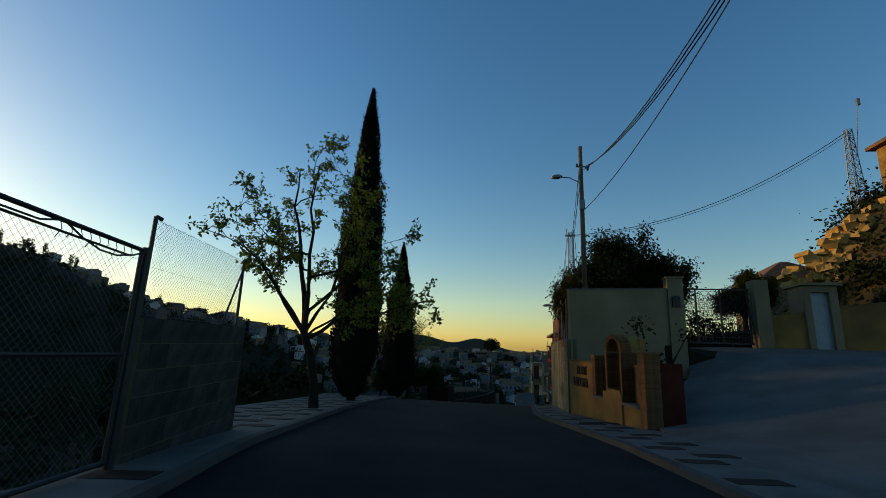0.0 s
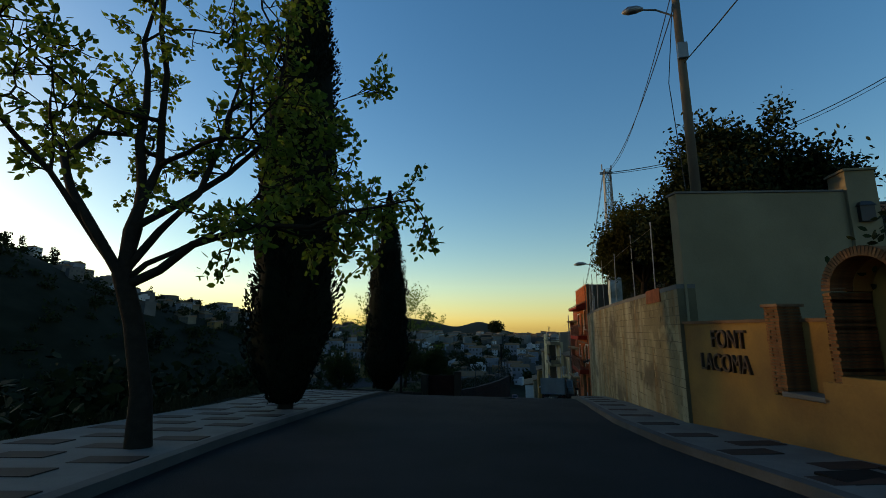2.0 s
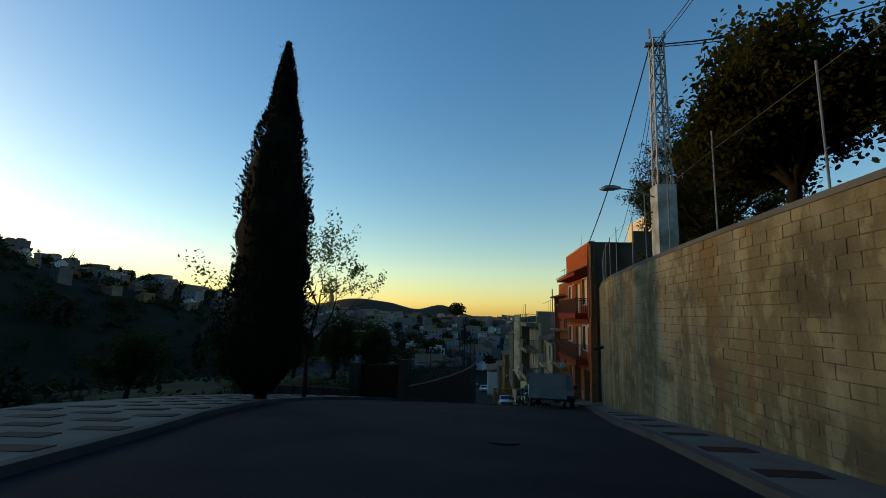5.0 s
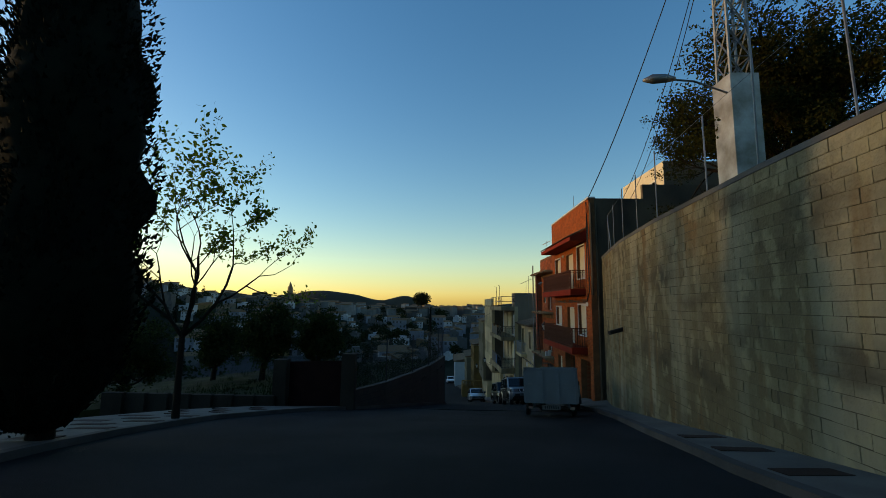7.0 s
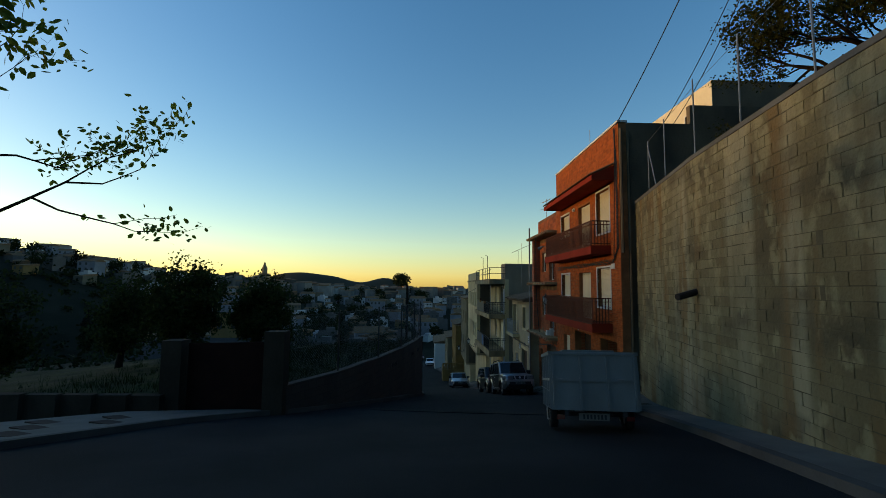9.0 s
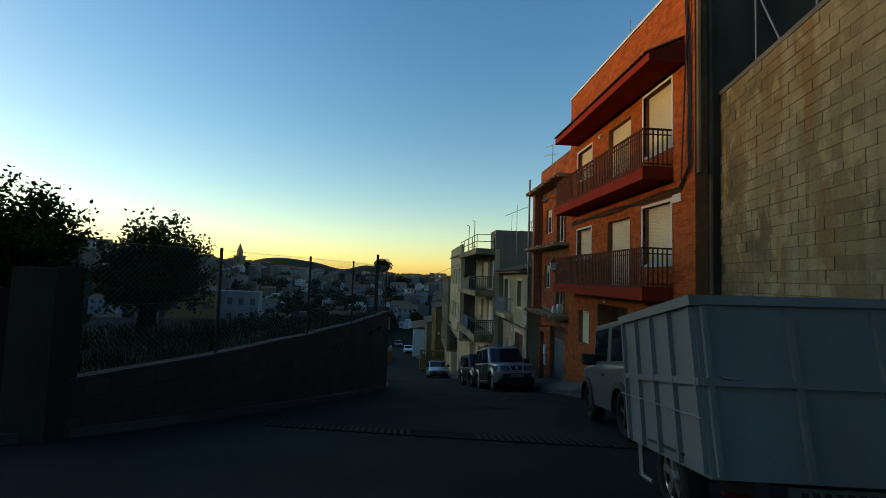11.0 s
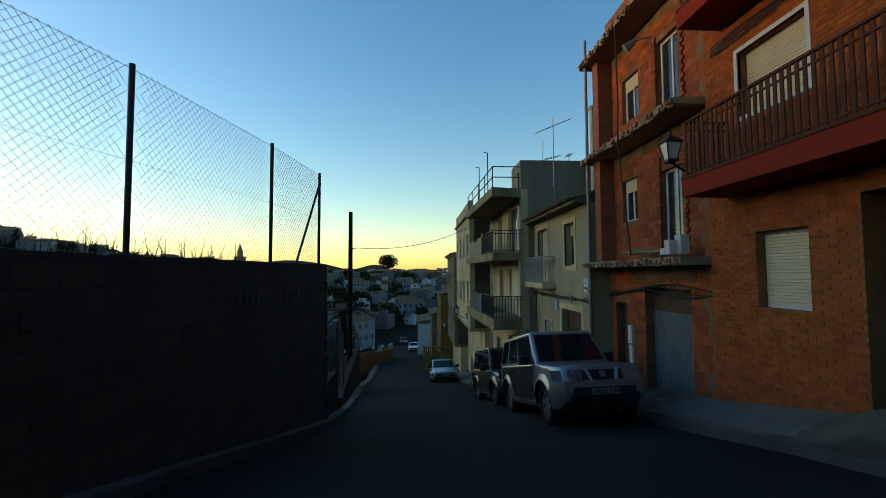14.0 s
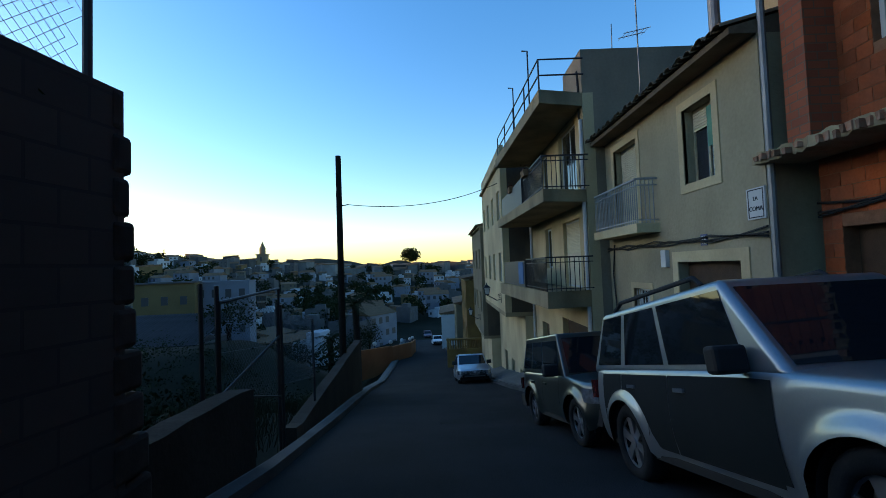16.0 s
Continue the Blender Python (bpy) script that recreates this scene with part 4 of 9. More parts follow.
    cb.tube([(x - 0.04, 68.3, -5.4), (x - 0.05, 68.45, -6.2), (x - 0.05, 68.3, -7.2), (x - 0.04, 68.5, -8.0)], 0.02, 5)
    part("wall_cable", cb, CABLE, h, "drooping black cable")
    part("gas_notice", Mesh().box(x - 0.012, x, 63.2, 63.32, -6.5, -6.25), material("yellow_notice", (0.7, 0.45, 0.03), 0.6, 0.1), h, "small yellow notice")
    # the taller part behind, with its chimney pipe and roof
    part("back_storey", Mesh().box(6.5, 12, 62.9, 66.0, -2.6, 0.2), GREY_RENDER, h)
    part("back_roof", Mesh().hexa([(6.0, 62.8, 0.2), (12.4, 62.8, 1.6), (12.4, 66.2, 1.6), (6.0, 66.2, 0.2)], [(6.0, 62.8, 0.4), (12.4, 62.8, 1.8), (12.4, 66.2, 1.8), (6.0, 66.2, 0.4)]), TERRACOTTA, h, "old clay tile roof")
    part("flue_pipe", Mesh().tube([(5.6, 66.2, -2.5), (5.6, 66.2, 1.5)], 0.12, 12).tube([(5.6, 66.2, 1.5), (5.6, 66.2, 1.62)], [0.17, 0.15], 12), STEEL, h, "grey steel flue pipe")
    return h


grey_house()


def leaf_tuft(m, x, y, z, rnd):
    k, s = len(m.v), 0.035
    m.v += [(x + rnd.uniform(-s, s), y + rnd.uniform(-s, s), z + rnd.uniform(-s, s)) for _ in range(3)]
    m.f.append((k, k + 1, k + 2))


# ---- the house with concrete balconies ----
def balcony_house():
    h = thing("house", "buff three-storey house with concrete balconies and roof terrace", "house", group="terraced houses")
    x, y0, y1 = 3.4, 68.78, 76.9
    ops = [(69.6, 71.5, -3.75, -1.55), (73.2, 74.3, -3.3, -1.6), (69.6, 71.4, -6.6, -4.5), (73.0, 74.0, -6.0, -4.5), (69.3, 72.0, -10.6, -7.7), (74.0, 75.2, -10.9, -8.2)]
    part("wall", facade(x, y0, y1, -12.5, -1.05, ops), BUFF, h)
    part("side_wall", body(x, 10, y0, y1, -12.5, -1.05), TOWER, h)
    for level in (-9.5, -6.6, -3.8, -1.06):
        part("floor_slab", floors(x, 10, y0, y1, (level,)), WARM_CONCRETE, h)
    part("stair_tower", Mesh().box(x, 7.5, y0, 70.6, -1.05, 0.2), TOWER, h, "brown grey rendered stair tower")
    for k, (a, b) in enumerate(((-7.06, -6.6), (-4.14, -3.8), (-1.42, -1.04))):
        bl = new("balcony" if k < 2 else "roof_terrace")
        bl.parent = h
        part("slab", Mesh().hexa([(2.1, 68.45, a), (x, 68.8, a), (x, 76.4, a), (1.85, 76.4, a)], [(2.1, 68.45, b), (x, 68.8, b), (x, 76.4, b), (1.85, 76.4, b)]), WARM_CONCRETE, bl)
        if k < 2:
            railing(bl, 2.12, 68.55, 71.4, b, 0.95, IRON, x_wall=x, ends=(True, False), gap=0.13, bar=0.01)
            part("solid_panel", Mesh().box(2.05, 2.12, 71.4, 76.3, b, b + 0.9), IRON, bl, "dark mesh balcony front")
        else:
            rl = Mesh()
            for z in (b + 0.45, b + 0.9):
                rl.tube([(x, 68.6, z), (2.15, 68.6, z), (1.95, 76.2, z)], 0.025, 6)
            for y in (68.6, 70.5, 72.4, 74.3, 76.2):
                rl.tube([(2.15 - 0.026 * (y - 68.6), y, b), (2.15 - 0.026 * (y - 68.6), y, b + 0.9)], 0.025, 6)
            part("rail", rl, IRON, bl)
    for k in (0, 2):
        window(h, x, *ops[k], "glass" if k == 0 else "shutter", name="balcony_door")
    for k in (1, 3):
        window(h, x, *ops[k], "glass")
    part("garage_door", Mesh().box(x + 0.2, x + 0.25, 69.3, 72.0, -10.6, -7.7).box(x + 0.18, x + 0.2, 69.4, 71.9, -8.3, -8.2), BROWN, h)
    part("front_door", Mesh().box(x + 0.2, x + 0.25, 74.0, 75.2, -10.9, -8.2), BROWN, h)
    part("downpipe", Mesh().tube([(x - 0.07, 68.85, -1.8), (x - 0.07, 68.85, -10.5)], 0.055, 8), WHITE, h, "pale downpipe")
    part("downpipe", Mesh().tube([(x - 0.07, 76.5, -1.5), (x - 0.07, 76.5, -11.5)], 0.055, 8), WHITE, h, "pale downpipe")
    for y in (70.6, 73.6):
        tr = part("flower_trough", Mesh().hexa([(1.96, y - 0.24, -3.02), (2.1, y - 0.24, -3.02), (2.1, y + 0.24, -3.02), (1.96, y + 0.24, -3.02)], [(1.93, y - 0.27, -2.82), (2.11, y - 0.27, -2.82), (2.11, y + 0.27, -2.82), (1.93, y + 0.27, -2.82)]), TERRACOTTA, h, "terracotta flower trough on the railing")
        rnd, pl = random.Random(int(y)), Mesh()
        for _ in range(60):
            leaf_tuft(pl, 2.02 + rnd.gauss(0, 0.05), y + rnd.uniform(-0.24, 0.24), -2.83 + abs(rnd.gauss(0, 0.09)), rnd)
        part("flowers", pl, DULL_RED, tr, "small red flowers")
    part("towel", Mesh().box(2.02, 2.045, 71.6, 72.5, -6.5, -5.75), material("blue_towel", (0.08, 0.16, 0.3), 0.9, 0.2), h, "blue towel over the railing")
    part("cable", Mesh().tube([(x - 0.03, 69.1, -0.3), (x - 0.04, 69.0, -1.0), (x - 0.05, 69.05, -1.6), (x - 0.05, 68.95, -2.2)], 0.03, 5), CABLE, h)
    for y in (70.2, 73.1):
        part("mast", Mesh().tube([(2.2, y, -1.0), (2.2, y, 0.9), (2.05, y + 0.1, 0.95)], 0.025, 6), IRON, h)
    return h


balcony_house()


# ---- houses further down the street ----
def far_street_house(x, y0, y1, z0, z1, mat, overhang=0.0, zo=0.0, floors_at=(), roof="flat", depth=9.0):
    h = thing("house", "plain rendered terraced house further down the street", "house", group="terraced houses")
    n = max(1, round((y1 - y0) / 2.6))
    ops = []
    for zf in floors_at:
        for i in range(n):
            c = y0 + (y1 - y0) * (i + 0.5) / n
            ops.append((c - 0.5, c + 0.5, zf, zf + 1.4))
    part("wall", facade(x, y0, y1, zo if overhang else z0, z1, ops), mat, h)
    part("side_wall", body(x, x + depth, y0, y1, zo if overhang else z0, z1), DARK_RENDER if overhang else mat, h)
    part("floor_slab", Mesh().box(x + 0.3, x + depth - 0.25, y0 + 0.25, y1 - 0.25, z1 - 0.4, z1 - 0.2), WARM_CONCRETE, h)
    if overhang:
        gops = [(y0 + 1.0 + i * 2.7, y0 + 2.0 + i * 2.7, z0 + 1.0, z0 + 4.0) for i in range(max(1, int((y1 - y0 - 1) / 2.7)))]
        part("ground_wall", facade(x + overhang, y0, y1, z0, zo - 0.2, gops), BUFF, h)
        part("ground_side", body(x + overhang, x + depth, y0, y1, z0, zo - 0.2), BUFF, h)
        part("overhang_slab", Mesh().box(x, x + depth, y0, y1, zo - 0.2, zo), WARM_CONCRETE, h)
        for o in gops:
            part("door", Mesh().box(x + overhang + 0.15, x + overhang + 0.2, *o), BROWN, h)
    for o in ops:
        window(h, x, *o, "shutter" if (int(o[0] * 7) % 3) else "glass", depth=0.1)
    part("cornice", Mesh().box(x - 0.15, x + 0.3, y0, y1, z1, z1 + 0.12), WARM_CONCRETE, h)
    if roof == "tile":
        part("roof", Mesh().hexa([(x - 0.3, y0, z1 + 0.12), (x + depth, y0, z1 + 0.12), (x + depth, y1, z1 + 0.12), (x - 0.3, y1, z1 + 0.12)],
                                 [(x - 0.3, y0, z1 + 0.22), (x + depth, y0, z1 + 1.8), (x + depth, y1, z1 + 1.8), (x - 0.3, y1, z1 + 0.22)]), TERRACOTTA, h)
    else:
        part("parapet", Mesh().box(x + 0.0, x + 0.2, y0, y1, z1 + 0.12, z1 + 0.9), mat, h)
    return h


far_street_house(2.1, 76.95, 86.5, -15, -1.1, BUFF, 0.9, -8.0, (-3.6, -6.6))
far_street_house(1.9, 86.5, 95, -17, -3.2, CREAM, 0.5, -10.5, (-6.0, -9.0), "tile")
far_street_house(1.2, 95, 104, -18, -7.0, OCHRE, 0, 0, (-9.5, -12.5), "tile")
far_street_house(0.6, 106, 116, -20, -10.0, CREAM, 0, 0, (-12.5,), "tile")
far_street_house(-1.2, 120, 132, -22, -12.5, WHITE, 0, 0, (-15.5,), "tile")


# ---- trees ----
def leaf_card(m, p, size, rnd, flat=0.0):
    """One small pointed leaf."""
    d = Vector((rnd.gauss(0, 1), rnd.gauss(0, 1), rnd.gauss(0, 1 - flat))).normalized()
    s = d.cross(Vector((rnd.gauss(0, 1), rnd.gauss(0, 1), rnd.gauss(0, 1)))).normalized() * size * 0.32
    u = d * size
    p = Vector(p)
    k = len(m.v)
    s *= 0.85
    m.v += [tuple(p), tuple(p + u * 0.3 + s), tuple(p + u * 0.68 + s * 0.85), tuple(p + u), tuple(p + u * 0.68 - s * 0.85), tuple(p + u * 0.3 - s)]
    m.f += [(k, k + 1, k + 2, k + 3), (k, k + 3, k + 4, k + 5)]


def cypress(x, y, z, height, radius, seed, trunk=0.5, label="tall dark columnar cypress in a paving pit", lean=0.0):
    rnd = random.Random(seed)
    t = thing("cypress_tree", label, "tree", Matrix.Translation((x, y, z)), group="street trees")
    part("trunk", Mesh().tube([(0, 0, -0.3), (0.02, 0, trunk), (0, 0.03, height * 0.6)], [0.24, 0.2, 0.06], 9), BARK, t, smooth=True)

    def prof(u):
        return radius * lerp([(0, 0.3), (0.03, 0.55), (0.07, 0.8), (0.14, 0.97), (0.3, 1.0), (0.48, 0.92), (0.66, 0.68), (0.85, 0.36), (0.95, 0.16), (1, 0.03)], u)

    core = Mesh()
    rows, cols = 40, 18
    for i in range(rows + 1):
        u = i / rows
        for c in range(cols):
            a = 2 * math.pi * c / cols
            r = prof(u) * (0.9 + 0.34 * noise.noise((2.5 * math.cos(a), 3 * math.sin(a), u * height * 0.8 + seed)))
            core.v.append((r * math.cos(a) + lean * u, r * math.sin(a), trunk + u * (height - trunk - 0.3)))
    for i in range(rows):
        for c in range(cols):
            core.f.append((i * cols + c, i * cols + (c + 1) % cols, (i + 1) * cols + (c + 1) % cols, (i + 1) * cols + c))
    core.f.append(tuple(reversed(range(cols))))
    core.f.append(tuple(rows * cols + c for c in range(cols)))
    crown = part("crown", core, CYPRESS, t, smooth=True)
    fo = Mesh()
    n = int(9000 * height * radius / 8)
    for i in range(n):
        u = rnd.random() ** 1.05
        a = rnd.uniform(0, 2 * math.pi)
        bulge = 0.92 + 0.4 * noise.noise((2.5 * math.cos(a), 2.5 * math.sin(a), u * height * 0.7 + seed))
        r = prof(u) * bulge * rnd.uniform(0.84, 1.1)
        p = Vector((r * math.cos(a) + lean * u, r * math.sin(a), trunk + u * (height - trunk)))
        d = Vector((math.cos(a) + rnd.gauss(0, .4), math.sin(a) + rnd.gauss(0, .4), 0.9 + rnd.random())).normalized()
        s = rnd.uniform(0.07, 0.16) * (1 if u < 0.9 else 0.7)
        w = d.cross(Vector((rnd.gauss(0, 1), rnd.gauss(0, 1), 0.1))).normalized() * s * 0.3
        k = len(fo.v)
        fo.v += [tuple(p - w), tuple(p + w), tuple(p + d * s)]
        fo.f.append((k, k + 1, k + 2))
        if i % 60 == 0:
            for q in range(7):
                leaf_card(fo, p + Vector((rnd.gauss(0, .08) + .06 * math.cos(a), rnd.gauss(0, .08) + .06 * math.sin(a), rnd.gauss(0, .12))), 0.06, rnd)
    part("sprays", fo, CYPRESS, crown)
    return t


def branch(wood, leaves, p, d, length, radius, level, rnd, spec):
    pts, rad = [Vector(p)], [radius]
    n = 4
    d = Vector(d).normalized()
    for i in range(n):
        d = (d + Vector((rnd.gauss(0, spec["bend"]), rnd.gauss(0, spec["bend"]), rnd.gauss(spec["up"], spec["bend"])))).normalized()
        pts.append(pts[-1] + d * length / n)
        rad.append(radius * (1 - 0.55 * (i + 1) / n))
    wood.tube(pts, rad, 6 if level < 2 else 4, caps=False)
    if level >= spec["levels"]:
        for q in pts[1:]:
            for _ in range(spec["leaves"]):
                o = Vector((rnd.gauss(0, 1), rnd.gauss(0, 1), rnd.gauss(0, 1))) * spec["puff"]
                leaf_card(leaves, q + o, rnd.uniform(0.6, 1.2) * spec["leaf"], rnd)
        return
    kids = spec["kids"][level]
    for k in range(kids):
        u = rnd.uniform(0.45, 1.0) if k else 1.0
        i = min(n, max(1, round(u * n)))
        side = Vector((rnd.gauss(0, 1), rnd.gauss(0, 1), rnd.gauss(0.15, 0.6))).normalized()
        branch(wood, leaves, pts[i], d * 0.75 + side * spec["spread"], length * rnd.uniform(0.6, 0.85), rad[i] * 0.75, level + 1, rnd, spec)
    if level == spec["levels"] - 1:
        for q in pts[2:]:
            for _ in range(spec["leaves"] // 2):
                leaf_card(leaves, q + Vector((rnd.gauss(0, 1), rnd.gauss(0, 1), rnd.gauss(0, 1))) * spec["puff"], spec["leaf"], rnd)


def tree(x, y, z, seed, trunk, limbs, spec, leaf_mat, label, name="tree", group=""):
    """trunk: height and radius; limbs: directions, lengths and radii of the main limbs from the fork."""
    rnd = random.Random(seed)
    t = thing(name, label, "tree", Matrix.Translation((x, y, z)), group=group)
    wood, leaves = Mesh(), Mesh()
    h, r, lx, ly = trunk
    wood.tube([(0, 0, -0.3), (lx * 0.2, ly * 0.2, h * 0.35), (lx * 0.6, ly * 0.6, h * 0.75), (lx, ly, h)], [r * 1.25, r, r * 0.9, r * 0.8], 9, caps=False)
    for d, length, rr in limbs:
        branch(wood, leaves, (lx, ly, h - 0.15), d, length, rr, 0, rnd, spec)
    part("trunk", wood, BARK, t, smooth=True)
    part("crown", leaves, leaf_mat, t)
    return t


def open_tree(x, y, z, seed, trunk, limbs, leaf_mat, label, group=""):
    """A tree with long crooked bare limbs, short twigs all along them and tufts of leaves on the twigs."""
    rnd = random.Random(seed)
    t = thing("tree", label, "tree", Matrix.Translation((x, y, z)), group=group)
    wood, leaves = Mesh(), Mesh()
    h, r, lx, ly = trunk
    wood.tube([(0, 0, -0.3), (lx * 0.1, ly * 0.2, h * 0.3), (lx * 0.5, ly * 0.6, h * 0.7), (lx, ly, h)], [r * 1.35, r, r * 0.95, r * 0.9], 9, caps=False)

    def sway(k):
        return Vector((rnd.gauss(0, k), rnd.gauss(0, k), rnd.gauss(0, k)))

    def twig(p, d, length, deep):
        pts = [p]
        for _ in range(4):
            d = (d + sway(0.22) + Vector((0, 0, -0.05))).normalized()
            pts.append(pts[-1] + d * length / 4)
        wood.tube(pts, [0.013, 0.011, 0.009, 0.007, 0.005], 4, caps=False)
        for q in pts[2:] if deep else pts[3:]:
            for _ in range(rnd.randint(3, 6)):
                leaf_card(leaves, q + sway(0.055), rnd.uniform(0.09, 0.17), rnd)
        if not deep:
            for q in pts[1:4]:
                twig(q, (d * 0.8 + sway(0.6)).normalized(), length * rnd.uniform(0.4, 0.7), True)

    def limb(p, d, length, radius, level):
        n = 8
        d = Vector(d).normalized()
        pts, rad = [Vector(p)], [radius]
        for k in range(n):
            d = (d + sway(0.25) + Vector((0, 0, 0.05 if level == 0 else 0.02))).normalized()
            pts.append(pts[-1] + d * length / n)
            rad.append(radius * (1 - 0.8 * (k + 1) / n))
        wood.tube(pts, rad, 7 if level == 0 else 5, caps=False)
        for k in range(3, n + 1):
            side = sway(1.0).normalized()
            for _ in range(1 if k < n else 2):
                twig(pts[k], (d * 0.6 + side * 0.8).normalized(), rnd.uniform(0.5, 1.0), False)
            if level == 0 and k in (3, 4, 6):
                limb(pts[k], d * 0.8 + sway(0.5), length * rnd.uniform(0.3, 0.5), rad[k] * 0.7, 1)

    for d, length, rr, u in limbs:
        limb((lx * u, ly * u, h * u - 0.06), d, length, rr, 0)
    part("trunk", wood, BARK, t, smooth=True)
    part("crown", leaves, leaf_mat, t)
    return t


open_tree(-6.9, 14.0, -1.25, 21, (2.6, 0.15, -0.6, -0.1),
          [((-0.5, 0.05, 1.05), 7.8, 0.115, 1.0), ((-0.7, -0.05, 0.9), 5.2, 0.06, 1.0), ((-0.1, -0.2, 1.2), 7.4, 0.085, 1.0), ((0.4, 0.2, 1.05), 7.4, 0.11, 0.93), ((0.85, 0.45, 0.6), 5.0, 0.08, 0.93),
           ((0.6, 0.45, 1.0), 7.4, 0.07, 1.0), ((-0.25, 0.45, 1.2), 7.0, 0.075, 1.0), ((0.9, 0.2, 0.35), 3.8, 0.05, 0.95)],
          LEAF, "crooked young street tree in sparse spring leaf", group="street trees")
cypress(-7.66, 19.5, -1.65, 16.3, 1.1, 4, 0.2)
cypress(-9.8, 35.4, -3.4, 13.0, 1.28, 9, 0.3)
SMALL = dict(bend=0.16, up=0.08, levels=3, kids=(3, 3, 3), spread=0.65, leaves=6, puff=0.09, leaf=0.13)
tree(-9.95, 39.6, -4.0, 33, (2.3, 0.09, -0.05, 0.1), [((-0.7, 0.1, 1.1), 2.3, 0.06), ((0.75, 0.1, 1.0), 2.4, 0.06), ((0.1, 0.5, 1.5), 2.5, 0.06), ((0.9, -0.4, 0.7), 2.0, 0.05), ((-0.5, -0.5, 1.2), 2.0, 0.05)], SMALL, LEAF,
     "thin young street tree in sparse spring leaf", group="street trees")

ORCHARD_LEAF = material("orchard_leaf", (0.032, 0.045, 0.012), 0.8, 0.4, 3, 0.0, pieces=0.5)
see_through(ORCHARD_LEAF, 0.4)
ORCHARD = dict(bend=0.2, up=0.1, levels=3, kids=(4, 4, 4), spread=0.78, leaves=4, puff=0.14, leaf=0.145)
for k, (x, y, z, h, s) in enumerate(((-10.8, 55.5, -5.0, 1.0, 0.95), (-11.9, 58.0, -5.1, 0.9, 1.0), (-13.2, 53.0, -5.3, 1.3, 1.25), (-17.5, 56, -5.8, 1.0, 1.2), (-19, 50, -5.9, 1.0, 1.3), (-25, 48, -6.3, 1.0, 1.3))):
    rnd = random.Random(50 + k)
    limbs = [((math.cos(a) * 0.7, math.sin(a) * 0.7, rnd.uniform(0.6, 1.3)), s * rnd.uniform(0.7, 1.15), 0.1) for a in (0.3, 1.4, 2.5, 3.4, 4.5, 5.6)] + [((0.1, 0, 1.3), s * 1.1, 0.11), ((1.1, 0.2, 0.35), s * 0.75, 0.07), ((-1.1, 0.3, 0.35), s * 0.75, 0.07), ((0.2, -1.1, 0.4), s * 0.75, 0.07), ((0.3, 0.2, 1.5), s * 1.35, 0.08)]
    tree(x, y, z, 60 + k, (h, 0.16, 0.1, 0.1), limbs, ORCHARD, ORCHARD_LEAF, "dark leafy orchard tree on the grass", group="orchard trees")


def bush(x, y, z, rx, rz, seed, mat, n=900, leaf=0.22, label="dark dense shrub on the slope", name="shrub"):
    rnd = random.Random(seed)
    t = thing(name, label, "shrub", Matrix.Translation((x, y, z)))
    m, w = Mesh(), Mesh()
    clumps = [(rnd.gauss(0, 0.45) * rx, rnd.gauss(0, 0.45) * rx, rnd.uniform(0.25, 0.95) * rz) for _ in range(14)]
    for c in clumps:
        w.tube([(0, 0, -0.2), (c[0] * 0.5, c[1] * 0.5, c[2] * 0.55), c], [0.06, 0.04, 0.015], 4, caps=False)
    for i in range(n):
        c = clumps[i % 14]
        d = Vector((rnd.gauss(0, 1), rnd.gauss(0, 1), rnd.gauss(0, 0.9)))
        p = Vector(c) + d * rx * 0.26
        p.z = max(p.z, 0.02)
        leaf_card(m, p, rnd.uniform(0.6, 1.3) * leaf, rnd)
    part("stem", w, BARK, t)
    part("crown", m, mat, t)
    return t


# ---- left side: block wall, wire gate, garden wall ----
def mesh_fence(parent, a, b, z0, z1, cell=0.08, wire=0.0022):
    """Diamond wire mesh between two feet, one part."""
    m = Mesh()
    ax, ay = a
    L = math.hypot(b[0] - ax, b[1] - ay)
    ux, uy = (b[0] - ax) / L, (b[1] - ay) / L
    h = z1[0] - z0[0]

    def at(s, v):
        k = s / L
        lo, hi = z0[0] + (z0[1] - z0[0]) * k, z1[0] + (z1[1] - z1[0]) * k
        return (ax + ux * s, ay + uy * s, lo + (hi - lo) * v / h)

    n = int((L + h) / cell)
    for sgn in (1, -1):
        for i in range(n + 1):
            if sgn > 0:
                s0, v0 = i * cell - h, 0.0
                s1, v1 = i * cell, h
            else:
                s0, v0 = i * cell, 0.0
                s1, v1 = i * cell - h, h
            # clip to the panel
            pts = []
            for q in range(0, 9):
                k = q / 8
                s, v = s0 + (s1 - s0) * k, v0 + (v1 - v0) * k
                if 0 <= s <= L:
                    pts.append(at(s, v))
            if len(pts) > 1:
                m.tube([pts[0], pts[-1]], wire, 3, caps=False)
    for v in (0.02, h * 0.5, h - 0.02):
        m.tube([at(0, v), at(L, v)], wire * 1.4, 3, caps=False)
    return part("wire_mesh", m, WIRE, parent, "diamond wire mesh")


